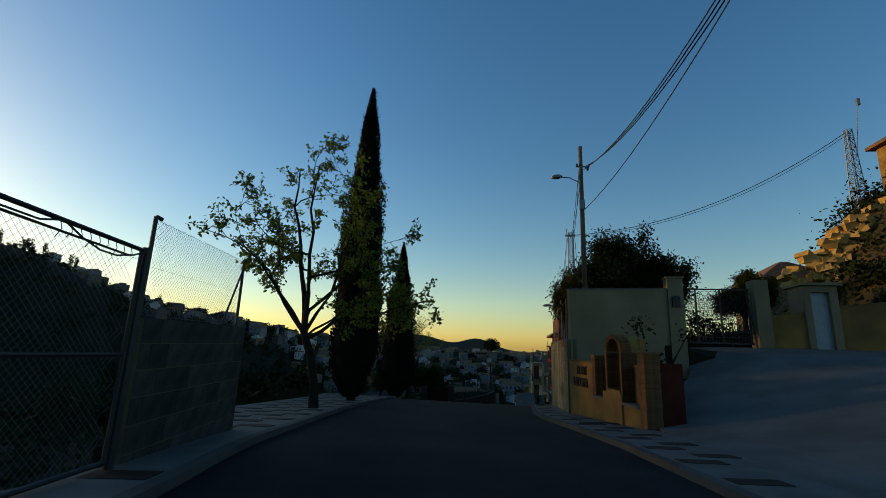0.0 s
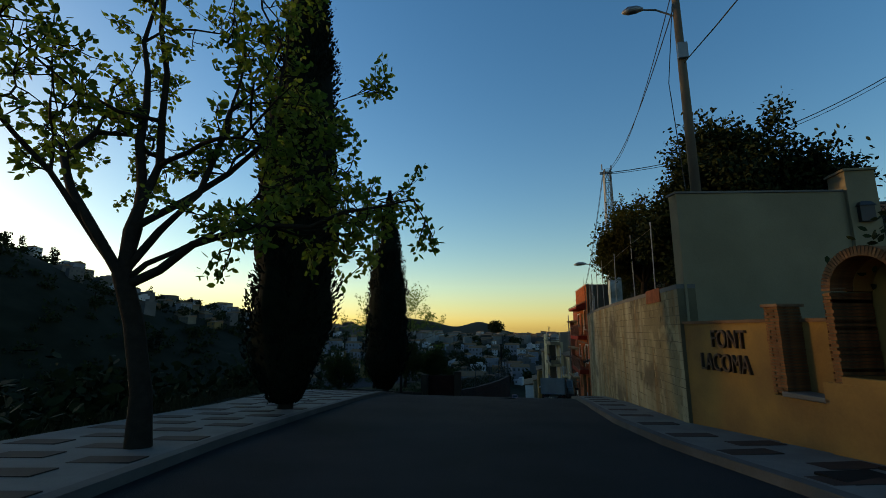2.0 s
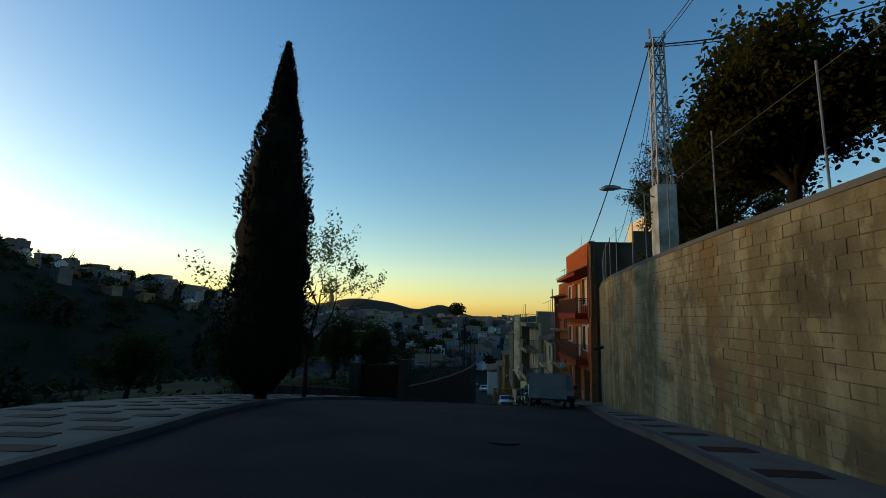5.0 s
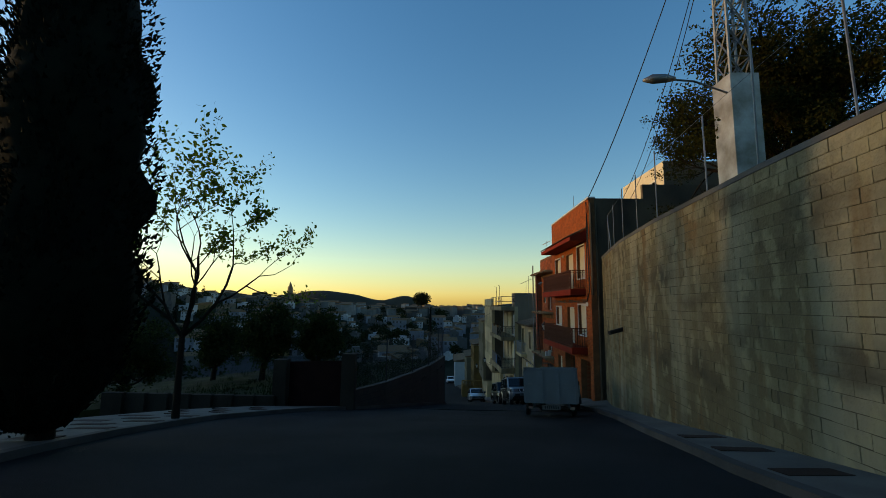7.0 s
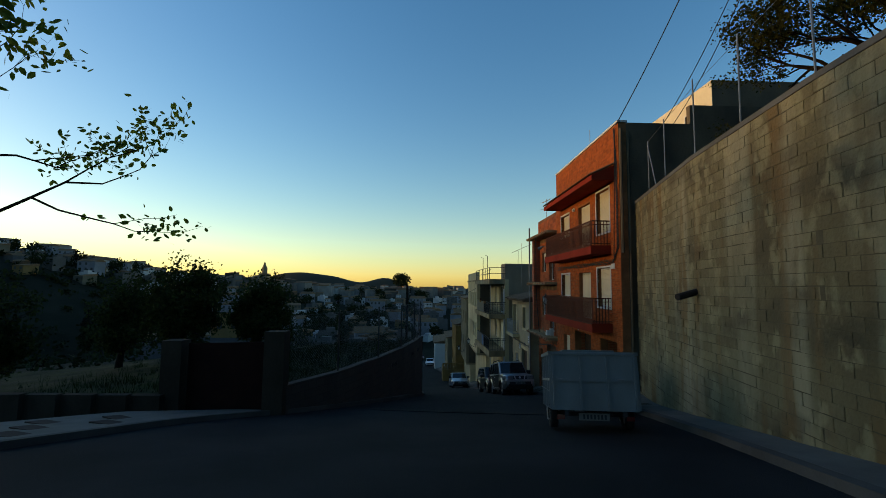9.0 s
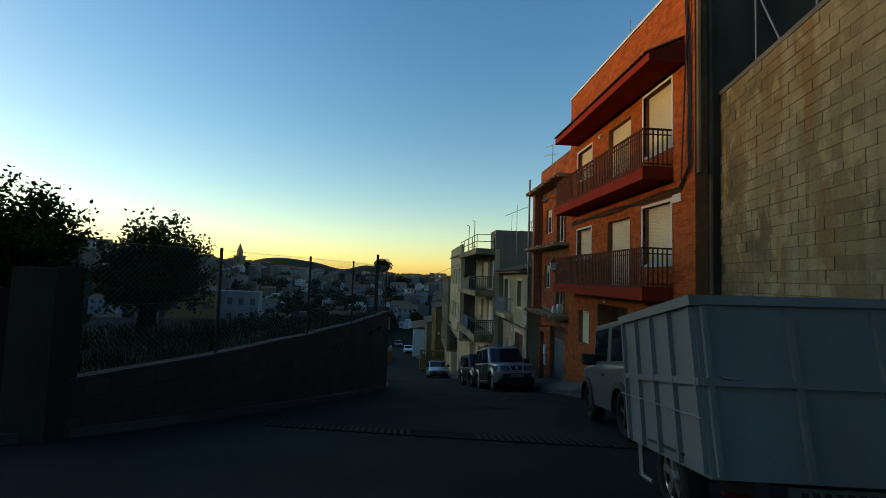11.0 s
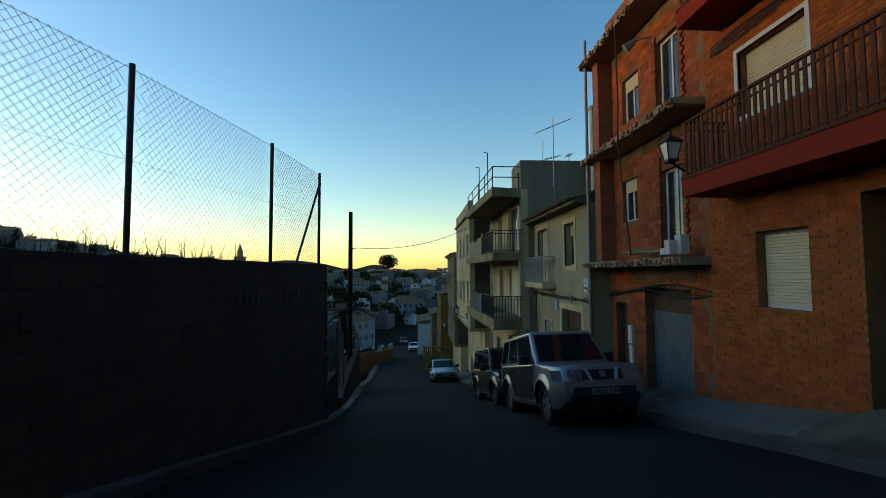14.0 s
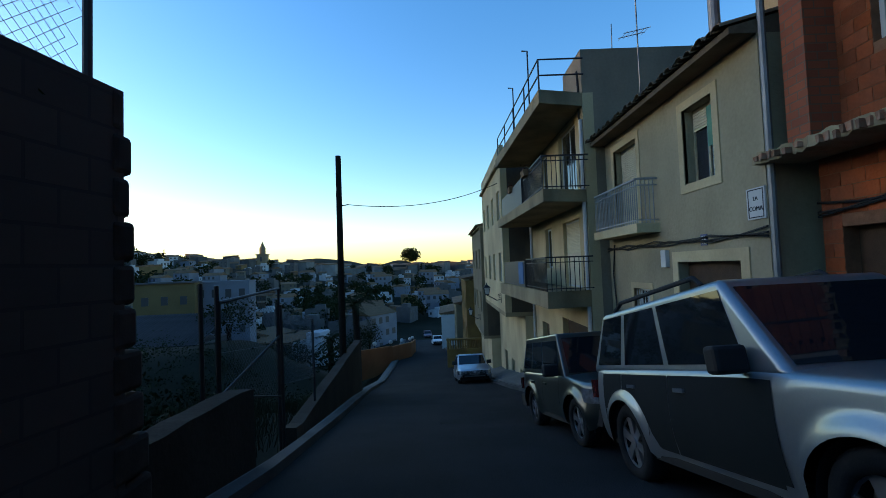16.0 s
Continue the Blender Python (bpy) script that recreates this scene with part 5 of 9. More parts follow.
def block_wall():
    a, b = Vector((-4.88, 4.0)), Vector((-5.71, 7.6))
    d = (b - a).normalized()
    L = (b - a).length
    w = Mesh()
    nrm = Vector((-d.y, d.x))
    foot = road_z(6) - 0.1

    def P(s, o, z):
        p = a + d * s + nrm * o
        return (p.x, p.y, z)

    top = 1.3
    w.hexa([P(0, -0.01, foot - 0.6), P(0, 0.18, foot - 0.6), P(L, 0.18, foot - 0.6), P(L, -0.01, foot - 0.6)][::-1], [P(0, -0.01, top - .01), P(0, 0.18, top - .01), P(L, 0.18, top - .01), P(L, -0.01, top - .01)][::-1])
    core = single("block_wall", w, MORTAR, "bare grey concrete block garden wall", "wall", kind="structure")
    me = {}
    for r in range(6):
        s = -0.25 if r % 2 else 0.0
        while s < L:
            s0, s1 = max(0.0, s) + 0.006, min(L, s + 0.5) - 0.006
            if s1 - s0 > 0.08:
                key = round(s1 - s0, 2)
                if key not in me:
                    me[key] = Mesh().box(0, key, -0.012, 0.195, 0.006, 0.354).data("block", BLOCK_GREY)
                p = a + d * s0
                ob = part("block", me[key], BLOCK_GREY, core)
                ob.matrix_basis = Matrix.Translation((p.x, p.y, top - 0.36 * (r + 1))) @ Matrix.Rotation(math.atan2(d.y, d.x), 4, "Z")
            s += 0.5
    f = thing("wire_fence", "wire mesh fence on steel posts above the block wall", "fence")
    for s in (0.05, L - 0.25):
        part("post", Mesh().tube([P(s, 0.1, 0.2), P(s, 0.1, 2.75)], 0.03, 8).tube([P(s, 0.1, 2.75), P(s + 0.08, 0.05, 2.72)], 0.03, 6), IRON, f)
    part("brace", Mesh().tube([P(L - 0.27, 0.1, 2.5), P(L - 0.95, 0.1, 1.32)], 0.022, 6), IRON, f)
    p0, p1 = P(0.05, 0.1, 0), P(L - 0.25, 0.1, 0)
    mesh_fence(f, p0[:2], p1[:2], (1.31, 1.31), (2.72, 2.72), 0.075, 0.002)
    g = thing("wire_gate", "steel framed wire mesh gate with a cable tangled along its top", "gate")
    q0, q1 = (-4.8, 3.78), (-4.25, 0.0)
    z0 = road_z(2) + 0.15
    part("gate_post", Mesh().tube([(q0[0], q0[1], z0 - 0.5), (q0[0], q0[1], 2.22)], 0.06, 8), IRON, g)
    part("gate_frame", Mesh().tube([(q0[0] + 0.02, q0[1] - 0.1, z0), (q0[0] + 0.02, q0[1] - 0.1, 2.17), (q1[0], q1[1], 2.36), (q1[0], q1[1], z0), (q0[0] + 0.02, q0[1] - 0.1, z0)], 0.035, 8)
         .tube([(q0[0], q0[1] - 0.1, 0.8), (q1[0], q1[1], 0.86)], 0.025, 6), IRON, g)
    part("inner_frame", Mesh().tube([(q0[0] + 0.03, q0[1] - 0.3, 2.06), (q1[0], q1[1], 2.25)], 0.014, 6), IRON, g)
    mesh_fence(g, (q0[0] + 0.01, q0[1] - 0.14), q1, (z0, z0), (2.06, 2.25), 0.09, 0.002)
    ties = Mesh()
    for i in range(9):
        u = 0.06 + 0.035 * i
        x, y, z = q0[0] + (q1[0] - q0[0]) * u + 0.03, q0[1] - 0.1 + (q1[1] - q0[1]) * u, 2.17 + 0.19 * u
        ties.tube([(x, y, z), (x + 0.01, y + 0.03, z - 0.1), (x, y - 0.02, z - 0.13 - 0.04 * (i % 3))], 0.006, 4)
    part("cable_ties", ties, CABLE, g, "loose black ties hanging from the top bar")
    c = Mesh()
    c.tube([(q0[0] + (q1[0] - q0[0]) * i / 14 + 0.03, q0[1] + (q1[1] - q0[1]) * i / 14, 2.17 + 0.19 * i / 14 - 0.2 * (math.sin(i * 0.62) if i < 6 else 0.45)) for i in range(15)], 0.012, 5)
    part("cable", c, CABLE, g)


block_wall()

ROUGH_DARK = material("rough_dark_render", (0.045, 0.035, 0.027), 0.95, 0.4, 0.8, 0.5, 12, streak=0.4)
GARDEN = [(46.6, -6.6), (48.5, -5.6), (50.1, -5.05), (51.7, -4.5), (54.65, -3.75), (57, -3.3), (59.6, -2.95)]


def garden_wall():
    m = Mesh()
    n = 40
    for i in range(n + 1):
        y = 46.6 + (59.6 - 46.6) * i / n
        x = lerp(GARDEN, y)
        z = -4.5 + 0.02 * noise.noise((y, 0, 0))
        for o, zz in ((0, road_z(y) - 0.4), (0, z), (-0.25, z), (-0.25, road_z(y) - 3)):
            m.v.append((x + o, y + o * -0.3, zz))
    for i in range(n):
        for j in range(4):
            a, b = 4 * i + j, 4 * i + (j + 1) % 4
            m.f.append((a, a + 4, b + 4, b))
    m.f += [(3, 2, 1, 0), tuple(4 * n + j for j in range(4))]
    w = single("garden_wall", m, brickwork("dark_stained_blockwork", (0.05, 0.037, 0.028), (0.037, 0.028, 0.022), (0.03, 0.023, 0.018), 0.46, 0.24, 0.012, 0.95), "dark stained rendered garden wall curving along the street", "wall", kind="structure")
    slit = Mesh().box(-0.012, 0.004, -0.05, 0.05, 0, 0.15).data("weep_slit", IRON)
    for y in (52.9, 53.08, 53.26, 53.44, 53.62, 56.25, 56.4, 56.55, 56.7, 57.62, 57.77, 57.92, 58.07):
        o = part("weep_slit", slit, IRON, w)
        o.location = (lerp(GARDEN, y) + 0.01, y, -5.12)
    f = thing("wire_fence", "tall wire mesh fence on dark posts along the garden wall", "fence")
    ys = [46.8, 48.8, 51.72, 54.57, 57.3, 59.45]
    po = [(lerp(GARDEN, y) - 0.12, y) for y in ys]
    for x, y in po[1:]:
        part("post", Mesh().tube([(x, y, -4.6), (x, y, -2.55)], 0.03, 8), IRON, f)
    part("brace", Mesh().tube([(po[-1][0], po[-1][1], -2.8), (lerp(GARDEN, 58.3) - 0.12, 58.3, -4.5)], 0.025, 6), IRON, f)
    for p, q in zip(po, po[1:]):
        mesh_fence(f, p, q, (-4.5, -4.5), (-2.58, -2.58), 0.09, 0.0022)
    g = thing("metal_gate", "dark solid metal gate between rough pillars", "gate")
    part("gate_leaf", Mesh().hexa([(-9.5, 46.9, -5.7), (-9.5, 46.95, -5.7), (-7.15, 46.55, -5.7), (-7.15, 46.5, -5.7)], [(-9.5, 46.9, -3.4), (-9.5, 46.95, -3.4), (-7.15, 46.55, -3.3), (-7.15, 46.5, -3.3)]), material("dark_red_gate_paint", (0.02, 0.007, 0.006), 0.9, 0.3, 2, 0.05, 20), g, "dark red sheet metal leaf")
    for x, y, z in ((-9.8, 46.85, -3.3), (-6.85, 46.5, -3.0)):
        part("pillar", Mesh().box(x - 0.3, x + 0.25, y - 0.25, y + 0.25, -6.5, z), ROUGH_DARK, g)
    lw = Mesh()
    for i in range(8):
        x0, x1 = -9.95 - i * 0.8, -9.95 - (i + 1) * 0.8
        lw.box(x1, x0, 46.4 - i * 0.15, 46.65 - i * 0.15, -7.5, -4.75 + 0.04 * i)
    single("low_wall", lw, ROUGH_DARK, "low dark rendered wall beside the gate", "wall", kind="structure")
    # beyond the wall: a low sloping wall with a leaning wire gate
    LOW = [(60.0, -3.1), (63, -3.25), (66, -3.65), (70, -3.95), (76, -4.4)]
    for ya, yb, ha, hb, k in ((59.9, 62.3, 0.75, 1.05, 6), (64.7, 76.0, 0.2, 0.2, 16)):
        s = Mesh()
        for i in range(k + 1):
            y = ya + (yb - ya) * i / k
            x = lerp(LOW, y)
            top = max(road_z(y) + ha + (hb - ha) * min(1.0, (y - ya) / 2.0), -8.85 if ya > 64 else -99) + 0.03 * noise.noise((0, y * 2, 4))
            for o, zz in ((0.03, road_z(y) - 0.5), (0, top), (-0.28, top), (-0.28, road_z(y) - 2)):
                s.v.append((x + o, y, zz))
        for i in range(k):
            for j in range(4):
                a, b = 4 * i + j, 4 * i + (j + 1) % 4
                s.f.append((a, a + 4, b + 4, b))
        s.f += [(3, 2, 1, 0), tuple(4 * k + j for j in range(4))]
        single("low_sloping_wall", s, ROUGH_DARK, "low rough rendered wall sloping down the street", "wall", kind="structure")
    rnd = random.Random(5)
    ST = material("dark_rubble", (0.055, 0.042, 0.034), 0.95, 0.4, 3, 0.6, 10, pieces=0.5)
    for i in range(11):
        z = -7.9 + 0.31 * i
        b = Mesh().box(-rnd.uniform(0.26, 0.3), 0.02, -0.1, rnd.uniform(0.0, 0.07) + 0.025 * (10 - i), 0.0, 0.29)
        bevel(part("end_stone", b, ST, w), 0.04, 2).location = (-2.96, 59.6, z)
    f2 = thing("wire_gate", "leaning wire mesh gate on steel posts", "gate")
    for y, x in ((62.0, -3.7), (62.2, -3.6), (64.0, -3.5), (64.3, -3.55), (67.0, -3.8)):
        part("post", Mesh().tube([(x, y, road_z(y) - 0.2), (x - 0.03, y, road_z(y) + 2.4)], 0.03, 8), IRON, f2)
    part("gate_frame", Mesh().tube([(-3.6, 62.2, -6.2), (-3.5, 64.0, -6.1), (-3.5, 64.0, -7.9), (-3.6, 62.2, -7.4), (-3.6, 62.2, -6.2)], 0.025, 6).tube([(-3.6, 62.2, -7.4), (-3.5, 64.0, -6.9)], 0.02, 6), IRON, f2)
    mesh_fence(f2, (-3.6, 62.25), (-3.5, 63.95), (-7.5, -7.9), (-6.2, -6.15), 0.08, 0.002)
    mesh_fence(f2, (-3.55, 64.35), (-3.8, 67.0), (-7.8, -8.3), (-6.4, -6.9), 0.09, 0.002)


garden_wall()
p = thing("utility_pole", "weathered wooden utility pole beside the street", "pole")
part("pole", Mesh().tube([(-4.5, 73.0, -11.0), (-4.5, 73.0, -1.5)], [0.14, 0.1], 10), BARK, p)
part("bracket", Mesh().tube([(-4.5, 73.0, -3.4), (-4.15, 73.0, -3.35)], 0.02, 6), IRON, p)


# ---- the wall fountain ----
FOUNT = Matrix(((0.267, 0.964, 0, 2.25), (-0.964, 0.267, 0, 19.4), (0, 0, 1, 0), (0, 0, 0, 1)))   # local x along the wall towards the drive, local -y out over the pavement


def brick_pier(parent, x0, x1, y0, y1, z0, z1, name="pier"):
    """A pier of thin bricks laid in courses, slightly uneven: a mortar core with every course of bricks a part of its own."""
    rnd = random.Random(int(x0 * 100))
    core = part(name, Mesh().box(x0 + 0.014, x1 - 0.014, y0 + 0.014, y1, z0, z1 - 0.01), MORTAR, parent, "thin weathered bricks")
    kinds = {}
    z, k = z0, 0
    while z < z1 - 0.02:
        mid = (x0 + x1) / 2 + (0.06 if k % 2 else -0.06)
        for side, (a, b) in enumerate(((x0, mid - 0.005), (mid + 0.005, x1))):
            key = (side, k % 2)
            if key not in kinds:
                kinds[key] = Mesh().box(a, b, y0, y1 - 0.004, 0, 0.039).data("brick", THIN_BRICK)
            o = part("brick", kinds[key], THIN_BRICK, core)
            o.location = ((side * 2 - 1) * rnd.uniform(0, 0.01), rnd.uniform(-0.012, 0.006), z)
        z += 0.05
        k += 1
    return core


THIN_BRICK = material("thin_brick", (0.21, 0.09, 0.036), 0.9, 0.35, 5.0, 0.35, 25, tint=(0.11, 0.05, 0.026), pieces=0.3)


def fountain():
    f = thing("wall_fountain", "ochre rendered wall fountain with brick arch and raised letters", "fountain", FOUNT)
    part("name_panel", Mesh().box(0.3, 2.7, 0.0, 0.35, -2.2, 0.60), OCHRE, f, "ochre rendered panel")
    part("panel_coping", Mesh().box(0.28, 2.7, -0.04, 0.4, 0.60, 0.66), TERRACOTTA, f, "terracotta coping tiles")
    base = part("base_wall", Mesh().box(2.7, 6.1, -0.07, 0.35, -2.2, -0.62), OCHRE, f, "ochre rendered base")
    part("plinth", Mesh().box(3.7, 5.05, -0.13, -0.07, -2.2, -0.3), OCHRE, base)
    for a, b, c, d, e in ((2.7, 3.86, 0.35, 0.6, 0.60), (5.04, 6.1, 0.35, 0.6, 0.60), (3.86, 5.04, 0.62, 0.8, 1.5)):
        part("back_panel", Mesh().box(a, b, c, d, -2.2, e), OCHRE, f)
    for a, b in ((2.98, 3.84), (5.06, 6.1)):
        part("back_coping", Mesh().box(a, b, 0.3, 0.66, 0.60, 0.66), TERRACOTTA, f)
    for a, b in ((2.92, 3.78), (5.02, 6.06)):
        bevel(part("sill", Mesh().box(a, b, -0.13, 0.34, -0.62, -0.54), CONCRETE, f, "pale stone sill"), 0.012)
    brick_pier(f, 2.71, 2.99, -0.07, 0.36, -0.58, 0.86)
    brick_pier(f, 6.06, 6.44, -0.08, 0.42, -1.9, 1.04)
    part("pier_cap", Mesh().box(2.67, 3.03, -0.11, 0.4, 0.86, 0.91), TERRACOTTA, f)
    part("pier_cap", Mesh().box(6.01, 6.49, -0.13, 0.46, 1.04, 1.1), TERRACOTTA, f)
    part("end_wall", Mesh().box(6.1, 6.42, 0.42, 1.15, -1.9, 0.76), DULL_RED, f, "dull red end wall")
    # arch
    for a, b in ((3.86, 3.99), (4.91, 5.04)):
        brick_pier(f, a, b, -0.08, 0.6, -0.58, 1.04, "arch_pier")
    vous = Mesh().box(-0.02, 0.02, -0.08, 0.3, 0.46, 0.6).data("voussoir", THIN_BRICK)
    for i in range(33):
        a = math.pi * (i + 0.5) / 33
        o = part("voussoir", vous, THIN_BRICK, f)
        o.matrix_basis = Matrix.Translation((4.45, 0, 1.04)) @ Matrix.Rotation(a - math.pi / 2, 4, "Y")
    ba = Mesh()
    for i in range(25):
        c, e = math.cos(math.pi * i / 24), math.sin(math.pi * i / 24)
        ba.v += [(4.45 + q * c, d, 1.04 + q * e) for q, d in ((0.58, 0.302), (0.58, 0.8), (0.45, 0.8), (0.45, 0.302))]
    for i in range(24):
        for j in range(4):
            ba.f.append((4 * i + j, 4 * i + (j + 1) % 4, 4 * i + 4 + (j + 1) % 4, 4 * i + 4 + j))
    ba.f += [(3, 2, 1, 0), (96, 97, 98, 99)]
    part("vault", ba, OCHRE, f, "rendered vault behind the arch")
    basin = part("basin", Mesh().box(3.99, 4.91, -0.06, 0.6, -0.58, -0.3), DARK_RENDER, f, "dark stone basin")
    part("basin_rim", Mesh().box(3.99, 4.91, -0.11, 0.02, -0.3, -0.2).box(3.99, 4.08, 0.02, 0.6, -0.3, -0.2).box(4.82, 4.91, 0.02, 0.6, -0.3, -0.2), OCHRE, basin)
    plaque = Mesh()
    for i in range(9):
        a = 2 * math.pi * i / 9
        plaque.tube([(4.47 + 0.11 * math.cos(a), 0.63, 0.62 + 0.15 * math.sin(a)), (4.47 + 0.11 * math.cos(a), 0.56, 0.62 + 0.15 * math.sin(a))], [0.06, 0.035], 7)
    plaque.tube([(4.47, 0.63, 0.62), (4.47, 0.52, 0.62)], [0.13, 0.1], 12).tube([(4.47, 0.54, 0.56), (4.47, 0.38, 0.5)], 0.022, 6)
    part("spout_plaque", plaque, IRON, f, "dark cast spout plaque")
    # raised letters of slim brown strips
    face = Matrix(((1, 0, 0, 0), (0, 0, -1, 0), (0, 1, 0, 0), (0, 0, 0, 1)))
    for text, z, w in (("FONT", 0.27, 0.92), ("LACOMA", -0.2, 1.36)):
        o = flat_text("raised_letters", text, 0.5, BROWN, Matrix.Identity(4), f, depth=0.03)
        s = w / max(o.dimensions.x, 0.01)
        o.matrix_basis = Matrix.Translation((1.68 if text == "FONT" else 1.52, -0.03, z)) @ face @ Matrix.Diagonal((s, 1.0, 1.0, 1.0))
    return f


fountain()
TAR = material("dark_cast_iron", (0.012, 0.012, 0.012), 0.85, 0.3, 6, 0.1, 40)
for x, y, s in ((2.55, 14.3, 0.38), (3.35, 14.75, 0.26)):
    z = pave_z(x, y)
    single("drain_cover", Mesh().box(-s, s, -s * 0.7, s * 0.7, -0.02, 0.012), TAR, "dark iron cover set in the paving", "cover", Matrix.Translation((x, y, z)) @ Matrix.Rotation(0.3, 4, "Z"))

# ---- the tall rendered garden wall behind the fountain, and the gate ----
w = Mesh().hexa([(2.42, 19.1, -2.5), (6.95, 20.6, -2.5), (6.86, 20.86, -2.5), (2.33, 19.36, -2.5)], [(2.42, 19.1, 3.7), (6.95, 20.6, 3.98), (6.86, 20.86, 3.98), (2.33, 19.36, 3.7)])
wall = single("garden_wall_tall", w, CREAM, "tall plain cream rendered garden wall behind the fountain", "wall", kind="structure")
part("wall_cap", Mesh().hexa([(2.38, 19.05, 3.702), (6.9, 20.55, 3.982), (6.8, 20.9, 3.982), (2.28, 19.4, 3.702)], [(2.38, 19.05, 3.75), (6.9, 20.55, 4.03), (6.8, 20.9, 4.03), (2.28, 19.4, 3.75)]), CONCRETE, wall)
pillar = part("gate_pillar", Mesh().box(6.95, 7.62, 20.5, 21.15, 0.0, 4.5), CREAM, wall, "cream gate pillar with a letter box")
part("pillar_cap", Mesh().box(6.9, 7.67, 20.45, 21.2, 4.5, 4.56), CREAM, pillar)
part("letter_box", Mesh().box(7.1, 7.42, 20.38, 20.5, 3.15, 3.55).hexa([(7.07, 20.35, 3.55), (7.45, 20.35, 3.55), (7.45, 20.5, 3.55), (7.07, 20.5, 3.55)], [(7.15, 20.4, 3.66), (7.37, 20.4, 3.66), (7.37, 20.5, 3.66), (7.15, 20.5, 3.66)]), IRON, pillar, "black letter box")
gate = thing("iron_gate", "black wrought iron gate with scroll bars", "gate")
GY = 23.5
fr = Mesh()
z0, z1 = 1.62, 4.42
fr.box(7.9, 11.72, GY - 0.03, GY + 0.03, z1 - 0.07, z1)
fr.box(7.9, 11.72, GY - 0.03, GY + 0.03, z0, z0 + 0.09)
fr.box(7.9, 11.72, GY - 0.02, GY + 0.02, z0 + 0.32, z0 + 0.36)
for x in (7.9, 9.15, 10.3, 11.6):
    fr.box(x, x + 0.07, GY - 0.035, GY + 0.035, z0 + 0.002, z1 - 0.002)
part("gate_frame", fr, IRON, gate)
ring = Mesh().tube([(0.27 * math.cos(a), 0, 0.27 * math.sin(a)) for a in [i * math.pi / 7 for i in range(15)]], 0.014, 4, caps=False).data("scroll", IRON)
for k in range(19):
    for j in range(11):
        if k % 2 != j % 2:
            continue
        part("scroll", ring, IRON, gate).location = (8.12 + 0.19 * k, GY, z0 + 0.42 + 0.2 * j)
bar = Mesh().box(-0.012, 0.012, -0.012, 0.012, z0 + 0.09, z0 + 0.32).data("upright", IRON)
for k in range(24):
    part("upright", bar, IRON, gate).location = (8.05 + 0.15 * k, GY, 0)
single("gate_pillar_stone", Mesh().box(11.8, 12.45, GY - 0.4, GY + 0.4, -0.5, 4.85), CREAM, "broad cream rendered gate pillar", "pillar", kind="structure")
yw = Mesh().hexa([(12.45, GY, -0.5), (14.12, GY, -0.5), (14.12, GY + 0.3, -0.5), (12.45, GY + 0.3, -0.5)], [(12.45, GY, 3.0), (14.12, GY, 3.25), (14.12, GY + 0.3, 3.25), (12.45, GY + 0.3, 3.0)])
yw.hexa([(15.62, GY, -0.5), (30, GY - 4.0, -0.5), (30, GY - 3.7, -0.5), (15.62, GY + 0.3, -0.5)], [(15.62, GY, 3.55), (30, GY - 4.0, 5.3), (30, GY - 3.7, 5.3), (15.62, GY + 0.3, 3.55)])
ochre_wall = single("ochre_wall", yw, OCHRE, "ochre rendered boundary wall with brick coping", "wall", kind="structure")
part("brick_coping", Mesh().hexa([(12.45, GY - 0.04, 3.0), (14.12, GY - 0.04, 3.25), (14.12, GY + 0.34, 3.25), (12.45, GY + 0.34, 3.0)], [(12.45, GY - 0.04, 3.06), (14.12, GY - 0.04, 3.31), (14.12, GY + 0.34, 3.31), (12.45, GY + 0.34, 3.06)])
     .hexa([(15.62, GY - 0.04, 3.55), (30, GY - 4.04, 5.3), (30, GY - 3.66, 5.3), (15.62, GY + 0.34, 3.55)], [(15.62, GY - 0.04, 3.62), (30, GY - 4.04, 5.37), (30, GY - 3.66, 5.37), (15.62, GY + 0.34, 3.62)]), TERRACOTTA, ochre_wall)
ds = thing("gatehouse_door", "pale blue metal door in a cream rendered surround", "door")
part("surround", Mesh().box(14.12, 14.42, GY - 0.15, GY + 1.2, -0.5, 4.62).box(15.25, 15.62, GY - 0.15, GY + 1.2, -0.5, 4.62).box(14.42, 15.25, GY - 0.15, GY + 1.2, 4.3, 4.62), CREAM, ds, "cream rendered surround")
part("roof_slab", Mesh().hexa([(13.98, GY - 0.3, 4.622), (15.8, GY - 0.3, 4.622), (15.8, GY + 1.4, 4.622), (13.98, GY + 1.4, 4.622)], [(13.98, GY - 0.3, 4.72), (15.8, GY - 0.3, 4.8), (15.8, GY + 1.4, 4.8), (13.98, GY + 1.4, 4.72)]), CREAM, ds)
leaf = part("door_leaf", Mesh().box(14.42, 15.25, GY + 0.05, GY + 0.1, 0.5, 4.3), material("pale_blue_metal", (0.16, 0.24, 0.29), 0.5, 0.15), ds, "pale blue metal leaf")
part("handle", Mesh().tube([(14.52, GY + 0.02, 2.9), (14.66, GY + 0.02, 2.9)], 0.02, 6), STEEL, leaf)
# hillside behind
def hill_z(x, y):
    z = 0.9 + 13.5 * smooth(16.5, 31, x - 0.6 * max(0.0, y - 40)) * smooth(23.9, 36, y) + 4 * smooth(28, 50, x - 0.6 * max(0.0, y - 40)) * smooth(30, 50, y) + 1.6 * noise.noise((x * 0.15, y * 0.15, 3.0)) * smooth(23.9, 27, y) + 0.7 * noise.noise((x * .6, y * .6, 3.0)) * smooth(23.9, 26, y)
    return min(z, 1.6) if x < 14 else z


